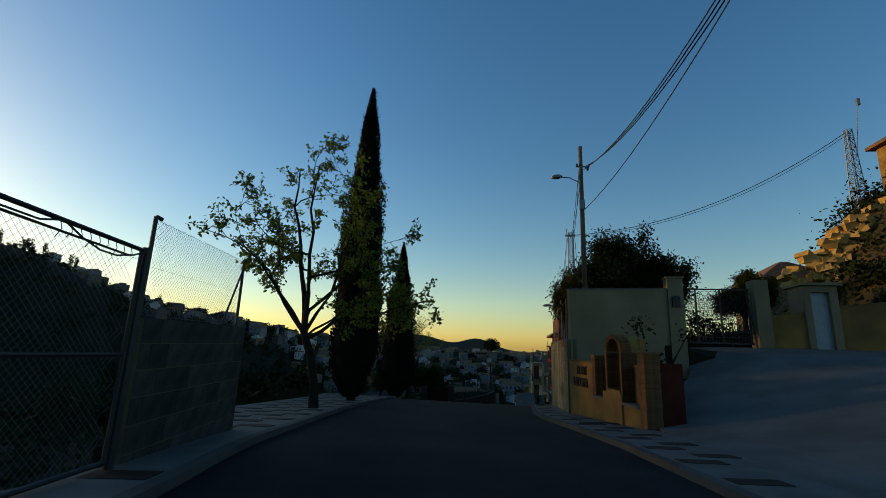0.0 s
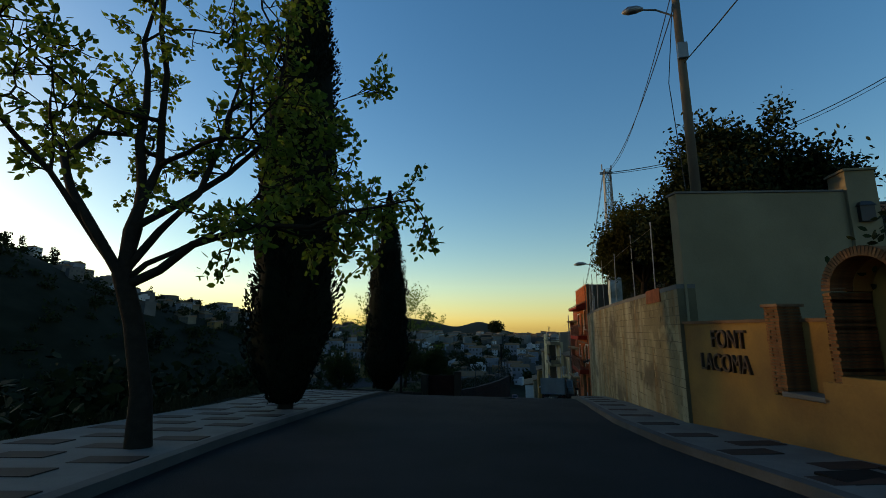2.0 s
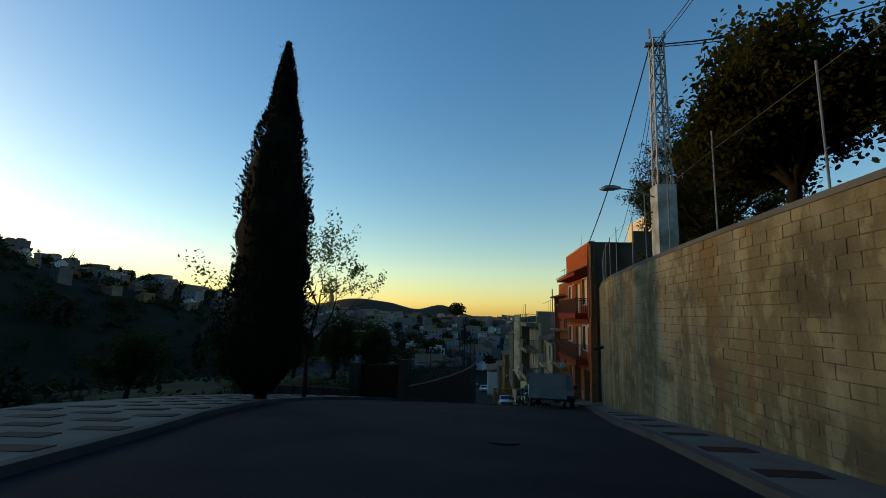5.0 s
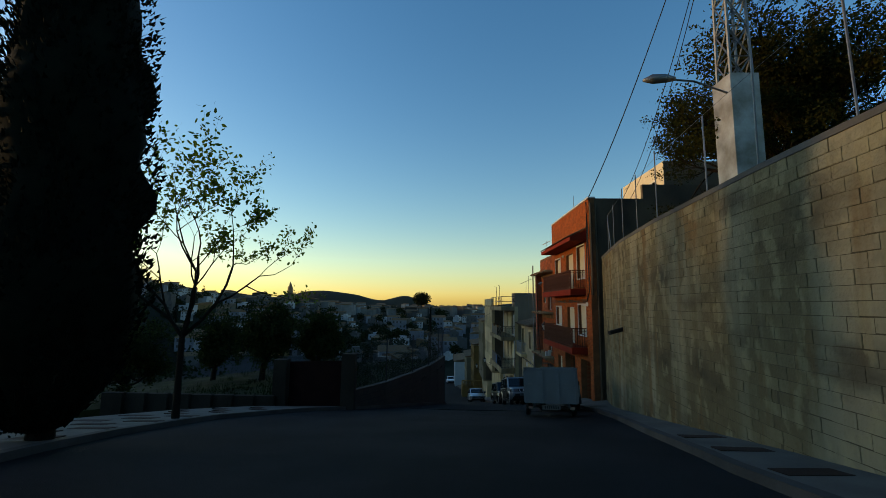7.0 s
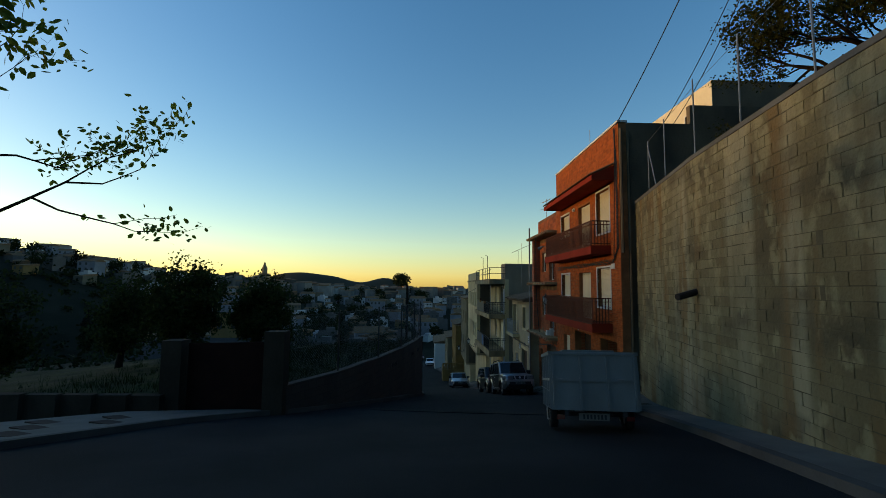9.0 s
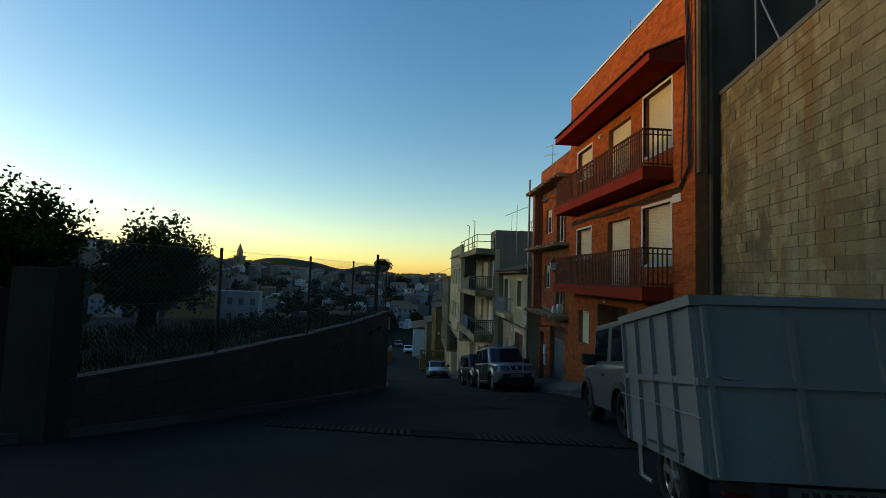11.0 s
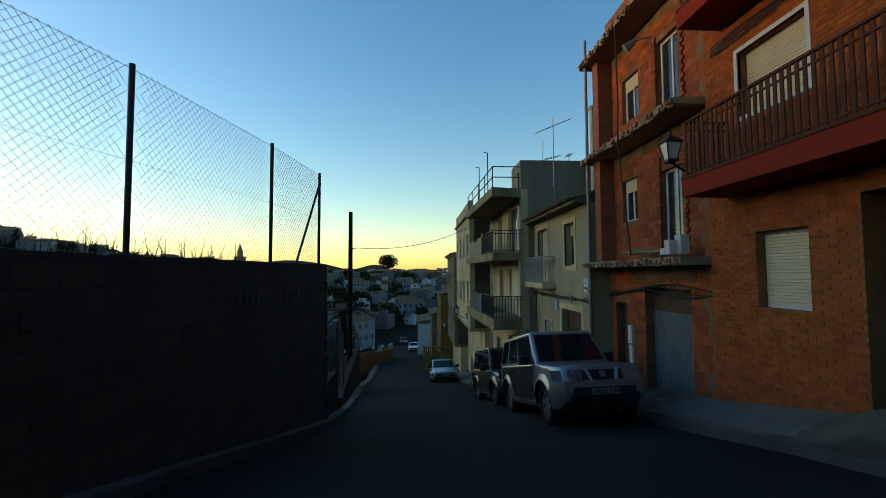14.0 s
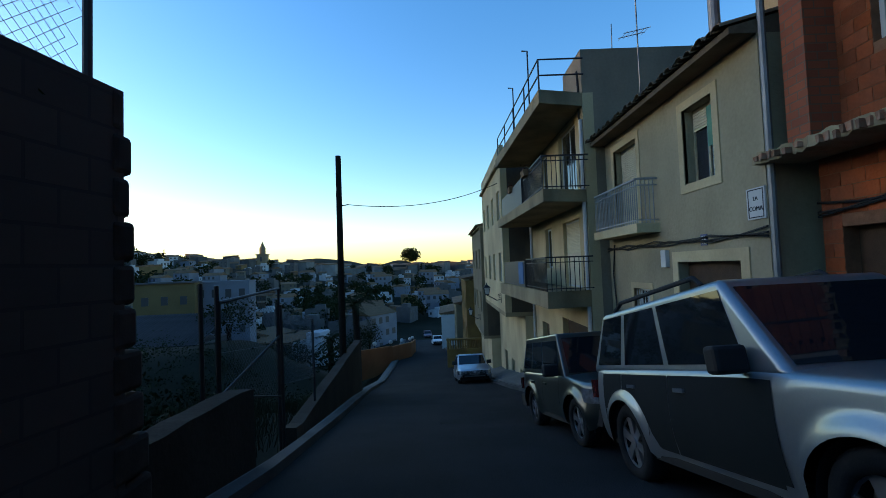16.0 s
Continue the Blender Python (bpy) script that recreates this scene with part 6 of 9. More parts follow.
hl = Mesh()
NX, NY = 52, 44
for j in range(NY + 1):
    for i in range(NX + 1):
        x, y = 8 + i * 1.3, 24.0 + j * 1.2
        hl.v.append((x, y, hill_z(x, y)))
for j in range(NY):
    for i in range(NX):
        a = j * (NX + 1) + i
        hl.f.append((a, a + 1, a + NX + 2, a + NX + 1))
single("hillside", hl, material("ochre_rock_and_scrub", (0.08, 0.055, 0.028), 0.95, 0.45, 0.3, 0.8, 3, tint=(0.02, 0.022, 0.01)), "steep ochre rocky hillside with scrub", "ground", kind="structure")
rk = thing("retaining_wall_ochre", "broken ochre stone retaining wall on the hillside", "wall")
rnd = random.Random(2)
OCHRE_STONE = material("ochre_stone", (0.46, 0.27, 0.09), 0.95, 0.35, 1.5, 0.5, 8, pieces=0.3)
stone_kinds = []
for k in range(7):
    wd, ht = 0.55 + 0.09 * k, 0.42 + 0.05 * (k % 3)
    c = [[(x + rnd.uniform(-0.07, 0.07), y + rnd.uniform(-0.16, 0.1), z + rnd.uniform(-0.06, 0.06)) for x, y in ((0, -0.4), (wd, -0.4), (wd, 0.5), (0, 0.5))] for z in (0, ht)]
    stone_kinds.append(Mesh().hexa(*c).data("stone", OCHRE_STONE))
for i in range(220):
    x = 20.1 + (i % 22) * 0.62 + rnd.uniform(-0.4, 0.4)
    row = i // 22
    top = lerp([(20, 7.7), (21.5, 9.1), (23, 10.2), (24.8, 11.6), (28.4, 13.7), (34, 15.5)], x)
    if rnd.random() < 0.22 + 0.02 * row:
        continue
    o = part("stone", rnd.choice(stone_kinds), OCHRE_STONE, rk)
    o.location = (x, 36.3 + rnd.uniform(-0.3, 0.25) - 0.06 * row, top - 0.45 * (row + 1) + rnd.uniform(-0.3, 0.2))
    o.rotation_euler = (rnd.uniform(-0.3, 0.3), rnd.uniform(-0.35, 0.35), rnd.uniform(-0.5, 0.5))
hb = thing("house", "ochre house on top of the hillside", "house")
part("wall", Mesh().box(35.0, 44, 40, 46, 9, 21.5), OCHRE, hb)
part("roof", Mesh().box(34.3, 44.4, 39.6, 46.4, 21.5, 21.85), TERRACOTTA, hb)
hr = thing("house", "low pale house with a red tiled roof among the trees", "house")
part("wall", Mesh().box(22.5, 29, 44, 50, 3, 8.35), CREAM, hr, "pale rendered wall")
part("roof", Mesh().hexa([(22.2, 43.7, 8.3), (29.3, 43.7, 8.3), (29.3, 50.3, 8.3), (22.2, 50.3, 8.3)], [(25.5, 46.6, 10.3), (26.2, 46.6, 10.3), (26.2, 47.4, 10.3), (25.5, 47.4, 10.3)]), TERRACOTTA, hr, "red tiled hipped roof")


def lattice(parent, x, y, z0, z1, w0, w1, panels, mat, bar=0.03):
    """Four legs with crossed bracing."""
    corners = ((-1, -1), (1, -1), (1, 1), (-1, 1))

    def at(c, t):
        w = w0 + (w1 - w0) * t
        return (x + c[0] * w, y + c[1] * w, z0 + (z1 - z0) * t)

    for c in corners:
        part("leg", Mesh().tube([at(c, 0), at(c, 1)], bar * 1.3, 5), mat, parent)
    for k in range(panels):
        t0, t1 = k / panels, (k + 1) / panels
        for i in range(4):
            c, d = corners[i], corners[(i + 1) % 4]
            for p, q in ((at(c, t0), at(d, t1)), (at(d, t0), at(c, t1)), (at(c, t1), at(d, t1))):
                part("brace", Mesh().tube([p, q], bar * 0.7, 4), mat, parent)


mast = thing("lattice_mast", "steel lattice mast on the hillside", "mast")
lattice(mast, 28.0, 39.0, 12.5, 20.4, 0.42, 0.2, 10, STEEL)
part("aerial", Mesh().tube([(28.4, 39.0, 18.0), (29.15, 39.0, 23.0)], 0.03, 5).box(29.03, 29.27, 38.9, 39.1, 22.7, 23.3), STEEL, mast)

# ---- lamp pole, pylon and lines ----
LAMP_GLASS = glass("lamp_glass", (0.55, 0.53, 0.48), 0.3)


def street_lamp_head(parent, x, y, z, dx):
    part("lamp_arm", Mesh().tube([(x, y, z - 0.35), (x + dx * 0.5, y, z - 0.05), (x + dx * 0.85, y, z)], 0.025, 6), STEEL, parent)
    head = Mesh().tube([(x + dx * 0.8, y, z + 0.02), (x + dx * 0.95, y, z + 0.03), (x + dx * 1.15, y, z + 0.01), (x + dx * 1.3, y, z - 0.03)], [0.05, 0.11, 0.12, 0.04], 10)
    part("lamp_head", head, STEEL, parent, "grey oval lamp head", smooth=True)


pole = thing("street_lamp", "slim concrete pole with a street lamp and cables", "lamp")
part("pole", Mesh().tube([(3.2, 19.95, 0.5), (3.18, 19.94, 10.97)], [0.14, 0.09], 10), DARK_RENDER, pole, smooth=True)
street_lamp_head(pole, 3.18, 19.94, 9.4, -1.1)
part("junction_box", Mesh().box(3.05, 3.3, 19.75, 19.85, 7.7, 8.15), STEEL, pole)
part("cross_arm", Mesh().tube([(2.95, 19.9, 9.9), (3.6, 19.95, 9.9)], 0.03, 6), IRON, pole)
part("insulator", Mesh().tube([(3.5, 19.9, 9.7), (3.5, 19.9, 9.95)], 0.06, 8), IRON, pole)
part("insulator", Mesh().tube([(3.0, 19.9, 9.9), (3.0, 19.9, 10.05)], 0.05, 8), IRON, pole)
pyl = thing("power_pylon", "steel lattice pylon with a pale metal sheet guard round its foot", "pylon")
lattice(pyl, 4.68, 38.5, 1.3, 11.3, 0.32, 0.2, 12, STEEL, 0.03)
SHEET = material("pale_sheet_metal", (0.36, 0.35, 0.32), 0.5, 0.3, 1.6, 0.05, 20, metal=0.3, tint=(0.17, 0.145, 0.11))
for a, b, c, d in ((4.32, 5.04, 38.12, 38.14), (4.32, 5.04, 38.86, 38.88), (4.32, 4.34, 38.14, 38.86), (5.02, 5.04, 38.14, 38.86)):
    part("guard_panel", Mesh().box(a, b, c, d, 1.5, 4.95), SHEET, pyl, "pale sheet metal guard")
part("cross_arm", Mesh().box(4.2, 5.0, 38.4, 38.55, 11.0, 11.15).tube([(4.3, 38.2, 11.2), (4.3, 38.2, 11.6)], 0.05, 6).tube([(4.9, 38.2, 11.2), (4.9, 38.2, 11.5)], 0.05, 6), STEEL, pyl)
lamp2 = thing("street_lamp", "grey street lamp on a curved arm from the pylon", "lamp")
street_lamp_head(lamp2, 4.2, 38.1, 4.75, -1.6)


def wire(a, b, sag, r=0.012, n=18, name="overhead_cable", label="black overhead cable sagging between poles"):
    a, b = Vector(a), Vector(b)
    pts = []
    for i in range(n + 1):
        t = i / n
        p = a.lerp(b, t)
        p.z -= sag * 4 * t * (1 - t)
        pts.append(p)
    return single(name, Mesh().tube(pts, r, 5), CABLE, label, "cable", group="overhead cables")


for k in range(3):
    wire((3.3 + 0.08 * k, 19.8, 9.7 + 0.1 * k), (6.0 + 0.12 * k, -10, 14.0 + 0.12 * k), 3.0 + 0.12 * k, 0.018)
wire((3.2, 19.9, 7.6), (6.2, -10, 14.0), 2.2, 0.016)
wire((3.2, 20.0, 9.6), (4.6, 38.4, 11.1), 0.8, 0.016)
wire((3.1, 20.0, 9.8), (4.9, 38.4, 11.3), 0.9, 0.014)
wire((4.9, 38.5, 11.1), (28.0, 39.0, 20.3), 1.9, 0.03)
wire((4.95, 38.5, 11.0), (28.1, 39.0, 20.1), 1.95, 0.02)
wire((4.35, 38.3, 11.0), (4.38, 49.95, 4.5), 0.5, 0.016)
wire((4.45, 38.3, 11.3), (4.5, 49.95, 4.7), 0.5, 0.016)
wire((4.8, 38.6, 11.0), (6.3, 50.2, 4.6), 0.9, 0.014)
wire((4.9, 38.6, 11.3), (6.7, 50.2, 4.6), 1.1, 0.014)
wire((-4.2, 73.0, -3.35), (2.1, 78.0, -1.8), 0.45, 0.014)
wire((4.3, 49.9, 4.3), (4.3, 50.2, -0.5), 0.0, 0.02, 4)
single("pole_cable", Mesh().tube([(3.05, 19.85, 9.4), (2.75, 19.8, 7.0), (2.9, 19.8, 4.0)], 0.012, 5), CABLE, "black cable hanging down the lamp pole", "cable")

# ---- fence stakes and growth on the terrace ----
for k, (y, h, lean) in enumerate(((21.6, 2.2, 0.05), (24.0, 2.3, -0.06), (27.2, 2.2, 0.08), (30.4, 2.4, -0.05), (33.2, 2.2, 0.1), (35.3, 2.3, -0.12), (37.2, 2.0, 0.08), (40.2, 2.2, 0.03), (42.3, 2.1, -0.05), (44.4, 2.2, 0.05), (46.8, 2.1, 0.02), (48.6, 2.0, 0.0))):
    x = wall_x(y) + 0.22
    single("fence_stake", Mesh().tube([(x, y, WALL_TOP), (x + lean * 0.5, y + lean, WALL_TOP + h)], 0.018, 6), STEEL, "thin grey steel fence stake on the wall top", "stake", group="fence stakes")
single("fence_strut", Mesh().tube([(wall_x(48.6) + 0.2, 48.6, 3.3), (wall_x(47.7) + 0.22, 47.7, 1.5)], 0.02, 6), STEEL, "thin steel strut bracing the fence", "strut")
wf = thing("wire_fence", "sagging wire mesh fence behind the wall top", "fence")
part("wire", Mesh().tube([(wall_x(y) + 0.22, y, 3.4) for y in (21.6, 24, 27.2, 30.4, 33.2, 35.3, 37.2, 40.2, 42.3, 44.4, 46.8, 48.6)], 0.006, 4), STEEL, wf)
rnd = random.Random(8)
hill_scrub = Mesh()
for k in range(900):
    x, y = rnd.uniform(15, 46), rnd.uniform(25.5, 50)
    if y > 34.5 and x < 27:
        continue
    z = hill_z(x, y) - 0.1
    w = rnd.uniform(0.6, 2.0)
    for _ in range(44):
        leaf_card(hill_scrub, (x + rnd.gauss(0, 0.5) * w, y + rnd.gauss(0, 0.5) * w, z + abs(rnd.gauss(0, 0.5)) * w), 0.30 * rnd.uniform(0.6, 1.4), rnd)
single("hill_scrub", hill_scrub, SHRUB, "dark scrub on the rocky hillside", "scrub", kind="stuff")
single("wall_pipe", Mesh().tube([(wall_x(44.1) + 0.1, 44.15, -1.75), (wall_x(44.1) - 0.55, 43.95, -1.9)], 0.08, 10), CABLE, "black plastic drain pipe sticking out of the wall", "pipe")

DENSE = dict(bend=0.16, up=0.07, levels=3, kids=(4, 4, 4), spread=0.75, leaves=22, puff=0.2, leaf=0.15)
PINEY = dict(bend=0.15, up=0.04, levels=3, kids=(4, 4, 4), spread=0.7, leaves=16, puff=0.13, leaf=0.10)
ALL = (0.2, 1.2, 2.2, 3.3, 4.3, 5.4)
tree(5.5, 23.0, 1.3, 71, (1.5, 0.22, 0.1, 0.1), [((math.cos(a) * 1.0, math.sin(a) * 0.6, 0.8), 1.5, 0.13) for a in ALL] + [((0, 0, 1), 2.0, 0.13), ((0.7, 0.1, 1), 1.9, 0.12), ((-0.6, -0.1, 1), 1.9, 0.12), ((0.95, 0, 0.45), 1.7, 0.09), ((-0.95, 0, 0.45), 1.5, 0.09)], DENSE, SHRUB, "broad dark evergreen tree above the wall", group="terrace trees")
tree(5.6, 27.2, 1.3, 72, (1.2, 0.2, 0.1, 0.1), [((math.cos(a) * 0.6, math.sin(a) * 0.9, 1.0), 1.3, 0.13) for a in ALL] + [((0, 0, 1), 1.7, 0.13)], DENSE, SHRUB, "dark evergreen tree leaning over the wall", group="terrace trees")
tree(4.5, 31.0, 1.4, 73, (1.5, 0.16, 0.1, 0.0), [((math.cos(a) * 0.7, math.sin(a), 0.9), 1.25, 0.11) for a in ALL] + [((0, 0, 1), 1.8, 0.11)], DENSE, PINE, "olive-green evergreen tree above the wall", group="terrace trees")
tree(7.4, 40.2, 1.4, 74, (2.0, 0.2, -0.1, 0.1), [((math.cos(a) * 1.0, math.sin(a), 0.75), 1.9, 0.12) for a in ALL] + [((math.cos(a + 0.5), math.sin(a + 0.5), 0.15), 1.4, 0.07) for a in ALL] + [((0, 0, 1.2), 2.4, 0.12), ((0.3, 0.2, 1.2), 2.2, 0.12)], PINEY, PINE,
     "tall pine with dark green needles behind the pylon", group="terrace trees")
tree(9.5, 44.5, 1.6, 75, (2.6, 0.22, 0.3, 0.2), [((math.cos(a), math.sin(a), 0.7), 2.0, 0.12) for a in ALL] + [((0, 0, 1.2), 2.1, 0.12)], PINEY, PINE, "tall pine with dark green needles", group="terrace trees")
tree(17.0, 36.0, 1.5, 77, (2.6, 0.2, 0.1, 0.1), [((math.cos(a) * 0.9, math.sin(a), 0.8), 1.1, 0.13) for a in ALL] + [((0, 0, 1), 1.6, 0.13), ((0.3, 0, 1), 1.4, 0.1)], DENSE, PINE, "dark evergreen tree behind the gate", group="terrace trees")
bush(4.75, 15.6, -0.7, 0.8, 3.0, 81, SHRUB, 420, 0.13, "thin leafy shrub behind the fountain")
for k, (x, y, r, h) in enumerate(((9.3, 26.0, 1.0, 2.2), (10.6, 27.0, 1.1, 2.6), (12.0, 26.2, 1.1, 2.3), (13.6, 25.6, 1.0, 2.0), (21, 26.5, 1.5, 1.6), (25, 27, 1.8, 1.8), (20, 29, 1.6, 1.8), (27, 30, 2.0, 2.0), (17, 26.5, 1.4, 1.8), (30, 34, 1.8, 2.0), (23.4, 33, 1.6, 1.5), (33, 31, 2.2, 2.2))):
    bush(x, y, hill_z(x, y) - 0.2, r, h, 90 + k, SHRUB, 620, 0.28 if x > 14 else 0.2, "dark scrubby bush on the rocky hillside" if x > 14 else "dark bush behind the iron gate")



# ---- vehicles ----
def paint(name, colour, rough=0.3, metal=0.5):
    m = material(name, colour, rough, 0.12, 1.2, 0.0, 60, metal=metal)
    m.node_tree.nodes["Principled BSDF"].inputs["Coat Weight"].default_value = 0.6
    return m


TYRE = material("tyre_rubber", (0.018, 0.018, 0.019), 0.85, 0.2, 8, 0.2, 60)
PLASTIC = material("black_plastic", (0.013, 0.013, 0.014), 0.7, 0.2, 4, 0.1, 60)
ALLOY = material("alloy_wheel", (0.42, 0.42, 0.43), 0.35, 0.15, 4, 0.0, metal=0.9)
CHROME = material("chrome", (0.5, 0.5, 0.52), 0.3, 0.05, 4, 0.0, metal=1.0)
SATIN = material("satin_silver", (0.32, 0.33, 0.35), 0.45, 0.1, 4, 0.0)
HEADLAMP = material("headlamp_glass", (0.26, 0.28, 0.3), 0.12, 0.5, 14, 0.0, 30, metal=0.5)
RED_LAMP = glass("red_lamp_glass", (0.09, 0.006, 0.006), 0.12)
CARGLASS = glass("tinted_car_glass", (0.008, 0.011, 0.014), 0.03)
CARGLASS.node_tree.nodes["Principled BSDF"].inputs["Specular IOR Level"].default_value = 0.45
# white plates toned down to grey, their shade put into the colour
PLATE = material("plate_white_shaded", (0.12, 0.12, 0.12), 0.5, 0.08, 4, 0.0)


def wheel(parent, x, y, r, w, side, spokes=6, rim_mat=None):
    g = new("wheel")
    g.parent = parent
    t = Mesh()
    n = 28
    prof = [(-w / 2, r * 0.66), (-w / 2, r * 0.92), (-w * 0.36, r), (w * 0.36, r), (w / 2, r * 0.92), (w / 2, r * 0.66)]
    for px, pr in prof:
        for i in range(n):
            a = 2 * math.pi * i / n
            t.v.append((x + px, y + pr * math.cos(a), r + pr * math.sin(a)))
    k = len(prof)
    for j in range(k):
        for i in range(n):
            a, b = j * n + i, j * n + (i + 1) % n
            c, d = ((j + 1) % k) * n + (i + 1) % n, ((j + 1) % k) * n + i
            t.f.append((a, b, c, d))
    part("tyre", t, TYRE, g, smooth=True)
    rim = Mesh()
    xo = x + side * w * 0.36
    rim.tube([(x - side * w * 0.3, y, r), (x - side * w * 0.2, y, r)], r * 0.67, 24)
    for i in range(spokes):
        a = 2 * math.pi * i / spokes + 0.3
        ca, sa = math.cos(a), math.sin(a)
        p = [(0.1, 0.10), (0.64, 0.13), (0.64, -0.13), (0.1, -0.10)]
        lo = [(xo - side * 0.03, y + r * (u * ca - v * sa), r + r * (u * sa + v * ca)) for u, v in p]
        hi = [(xo, y + r * (u * ca - v * sa), r + r * (u * sa + v * ca)) for u, v in p]
        rim.hexa(lo, hi)
    ring = [(xo - side * 0.01, y + r * 0.65 * math.cos(i * math.pi / 12), r + r * 0.65 * math.sin(i * math.pi / 12)) for i in range(25)]
    rim.tube(ring, r * 0.035, 5, caps=False)
    rim.tube([(xo - side * 0.03, y, r), (xo + side * 0.012, y, r)], r * 0.15, 12)
    part("rim", rim, rim_mat or ALLOY, g)
    return g


def sharpen(ob, angle=0.6):
    """Keeps the creases of a smooth mesh crisp."""
    bm = bmesh.new()
    bm.from_mesh(ob.data)
    for e in bm.edges:
        e.smooth = e.calc_face_angle(0.0) < angle
    bm.to_mesh(ob.data)
    bm.free()


def car(name, label, at, L, W, wb, front, r, clear, hood_z, belt_z, roof_z, wind_base, roof_front, roof_rear, rear_base, body, hood_front_z=None, lower=None, arches=None, boxy=0.06,
        group="parked cars", rails=False, spare=False, spokes=6, tyre_w=0.23, plate=True, panes=((0.10, 0.42, 0.03), (0.45, 0.71, 0.45), (0.745, 0.95, 0.745)), rim_mat=None, tail=True, round_lamps=False, doors=None, glaze=(0.16, 0.84)):
    """A car whose nose is at y = 0 and whose tail is at y = L, standing on z = 0."""
    t = thing(name, label, "car", at, group=group)
    hood_front_z = hood_front_z or hood_z - 0.1
    ya, yb = front, front + wb
    R = r * 1.17

    ym = sorted({0.0, 0.03, 0.08, 0.16, 0.28, 0.45, wind_base, L - 0.4, L - 0.2, L - 0.08, L - 0.02, L} | {c + R * k / 8 for c in (ya, yb) for k in range(-9, 10)} | {ya + (yb - ya) * k / 10 for k in range(1, 10)})
    ym = [y for y in ym if 0 <= y <= L]
    hw = W / 2
    NR = 9

    def low(y):
        for c in (ya, yb):
            if abs(y - c) < R:
                return max(clear, r * 0.95 + math.sqrt(R * R - (y - c) ** 2))
        return clear + 0.14 * max(0.0, 1 - y / 0.2) + 0.16 * max(0.0, 1 - (L - y) / 0.25)

    def high(y):
        nose = hood_front_z - 0.07 * max(0.0, 1 - y / 0.1) ** 2
        z = lerp([(0, nose), (0.3, hood_front_z), (wind_base, hood_z), (wind_base + 0.4, belt_z), (L, belt_z)], y)
        return z - 0.12 * max(0.0, 1 - (L - y) / 0.12) ** 2

    def half(y):
        return hw - 0.13 * max(0.0, 1 - y / 0.45) ** 2 - (0.09 if boxy > 0.03 else 0.02) * max(0.0, 1 - (L - y) / 0.4) ** 2

    def push(z):
        """How far the nose leans back at height z."""
        a, b = clear + 0.42, hood_front_z
        u = min(1.0, max(0.0, (z - a) / (b - a)))
        return 0.07 * u ** 1.5 * (boxy > 0.05) + 0.05 * u + 0.10 * min(1.0, max(0.0, (clear + 0.22 - z) / 0.22))

    def lean(mesh):
        mesh.v = [(x, y + push(z) * max(0.0, 1 - max(y, 0.0) / 0.5), z) for x, y, z in mesh.v]
        return mesh

    def side_x(y, z):
        z1 = high(y)
        v = (z - clear) / (z1 - clear)
        flare = 0.0 if arches else 0.06 * sum(max(0.0, 1 - (math.hypot(y - c, z - r * 0.95) - R) / 0.12) for c in (ya, yb) if math.hypot(y - c, z - r * 0.95) < R + 0.12)
        return half(y) - (0.05 if boxy > 0.03 else 0.014) * (2 * v - 0.95) ** 2 * (1.3 if v < 0.4 else 0.8) + min(0.05, flare)

    m = Mesh()
    for y in ym:
        z0, z1, w = low(y), high(y), half(y)
        row = []
        for k in range(NR):
            u = k / (NR - 1)
            z = z0 + (z1 - 0.05 - z0) * u
            row.append((side_x(y, z), y, z))
        row += [(row[-1][0] - 0.02, y, z1 - 0.02), (row[-1][0] - 0.07, y, z1), (w * 0.45, y, z1 + 0.025)]
        m.v += [(-x, yy, z) for x, yy, z in row] + [(x, yy, z) for x, yy, z in reversed(row)]
    n = 2 * (NR + 3)
    for i in range(len(ym) - 1):
        for k in range(n - 1):
            m.f.append((i * n + k, i * n + k + 1, (i + 1) * n + k + 1, (i + 1) * n + k))
    for e in (0, (len(ym) - 1) * n):
        for k in range(n // 2 - 1):
            q = (e + k, e + k + 1, e + n - 2 - k, e + n - 1 - k)
            m.f.append(q[::-1] if e == 0 else q)
    sharpen(part("body", lean(m), body, t, smooth=True), 0.75)
    for yc in (ya, yb):
        for s in (-1, 1):
            lin = Mesh()
            for k in range(14):
                a0, a1 = math.pi * k / 14, math.pi * (k + 1) / 14
                q = [(yc - R * math.cos(a), r * 0.95 + R * math.sin(a)) for a in (a0, a1)]
                xs = (s * (hw - 0.4), s * (hw - 0.035))
                lin.add([(xs[0], *q[0]), (xs[0], *q[1]), (xs[1], *q[1]), (xs[1], *q[0])], [(0, 1, 2, 3)])
            lin.add([(s * (hw - 0.4), yc - R * math.cos(math.pi * k / 14), r * 0.95 + R * math.sin(math.pi * k / 14)) for k in range(15)], [tuple(range(15))])
            part("wheel_well", lin, PLASTIC, t)
    # cabin
    bw, tw = hw - 0.05, hw - 0.05 - (0.10 if boxy > 0.03 else 0.05)
    c = Mesh()
    c.hexa([(-bw, wind_base, hood_z - 0.05), (bw, wind_base, hood_z - 0.05), (bw, rear_base, belt_z - 0.05), (-bw, rear_base, belt_z - 0.05)],
           [(-tw, roof_front, roof_z), (tw, roof_front, roof_z), (tw, roof_rear, roof_z - 0.02), (-tw, roof_rear, roof_z - 0.02)])
    cb = part("cabin", c, body, t, smooth=True)
    bevel(cb, boxy * 0.9, 3).modifiers["bevel"].harden_normals = True

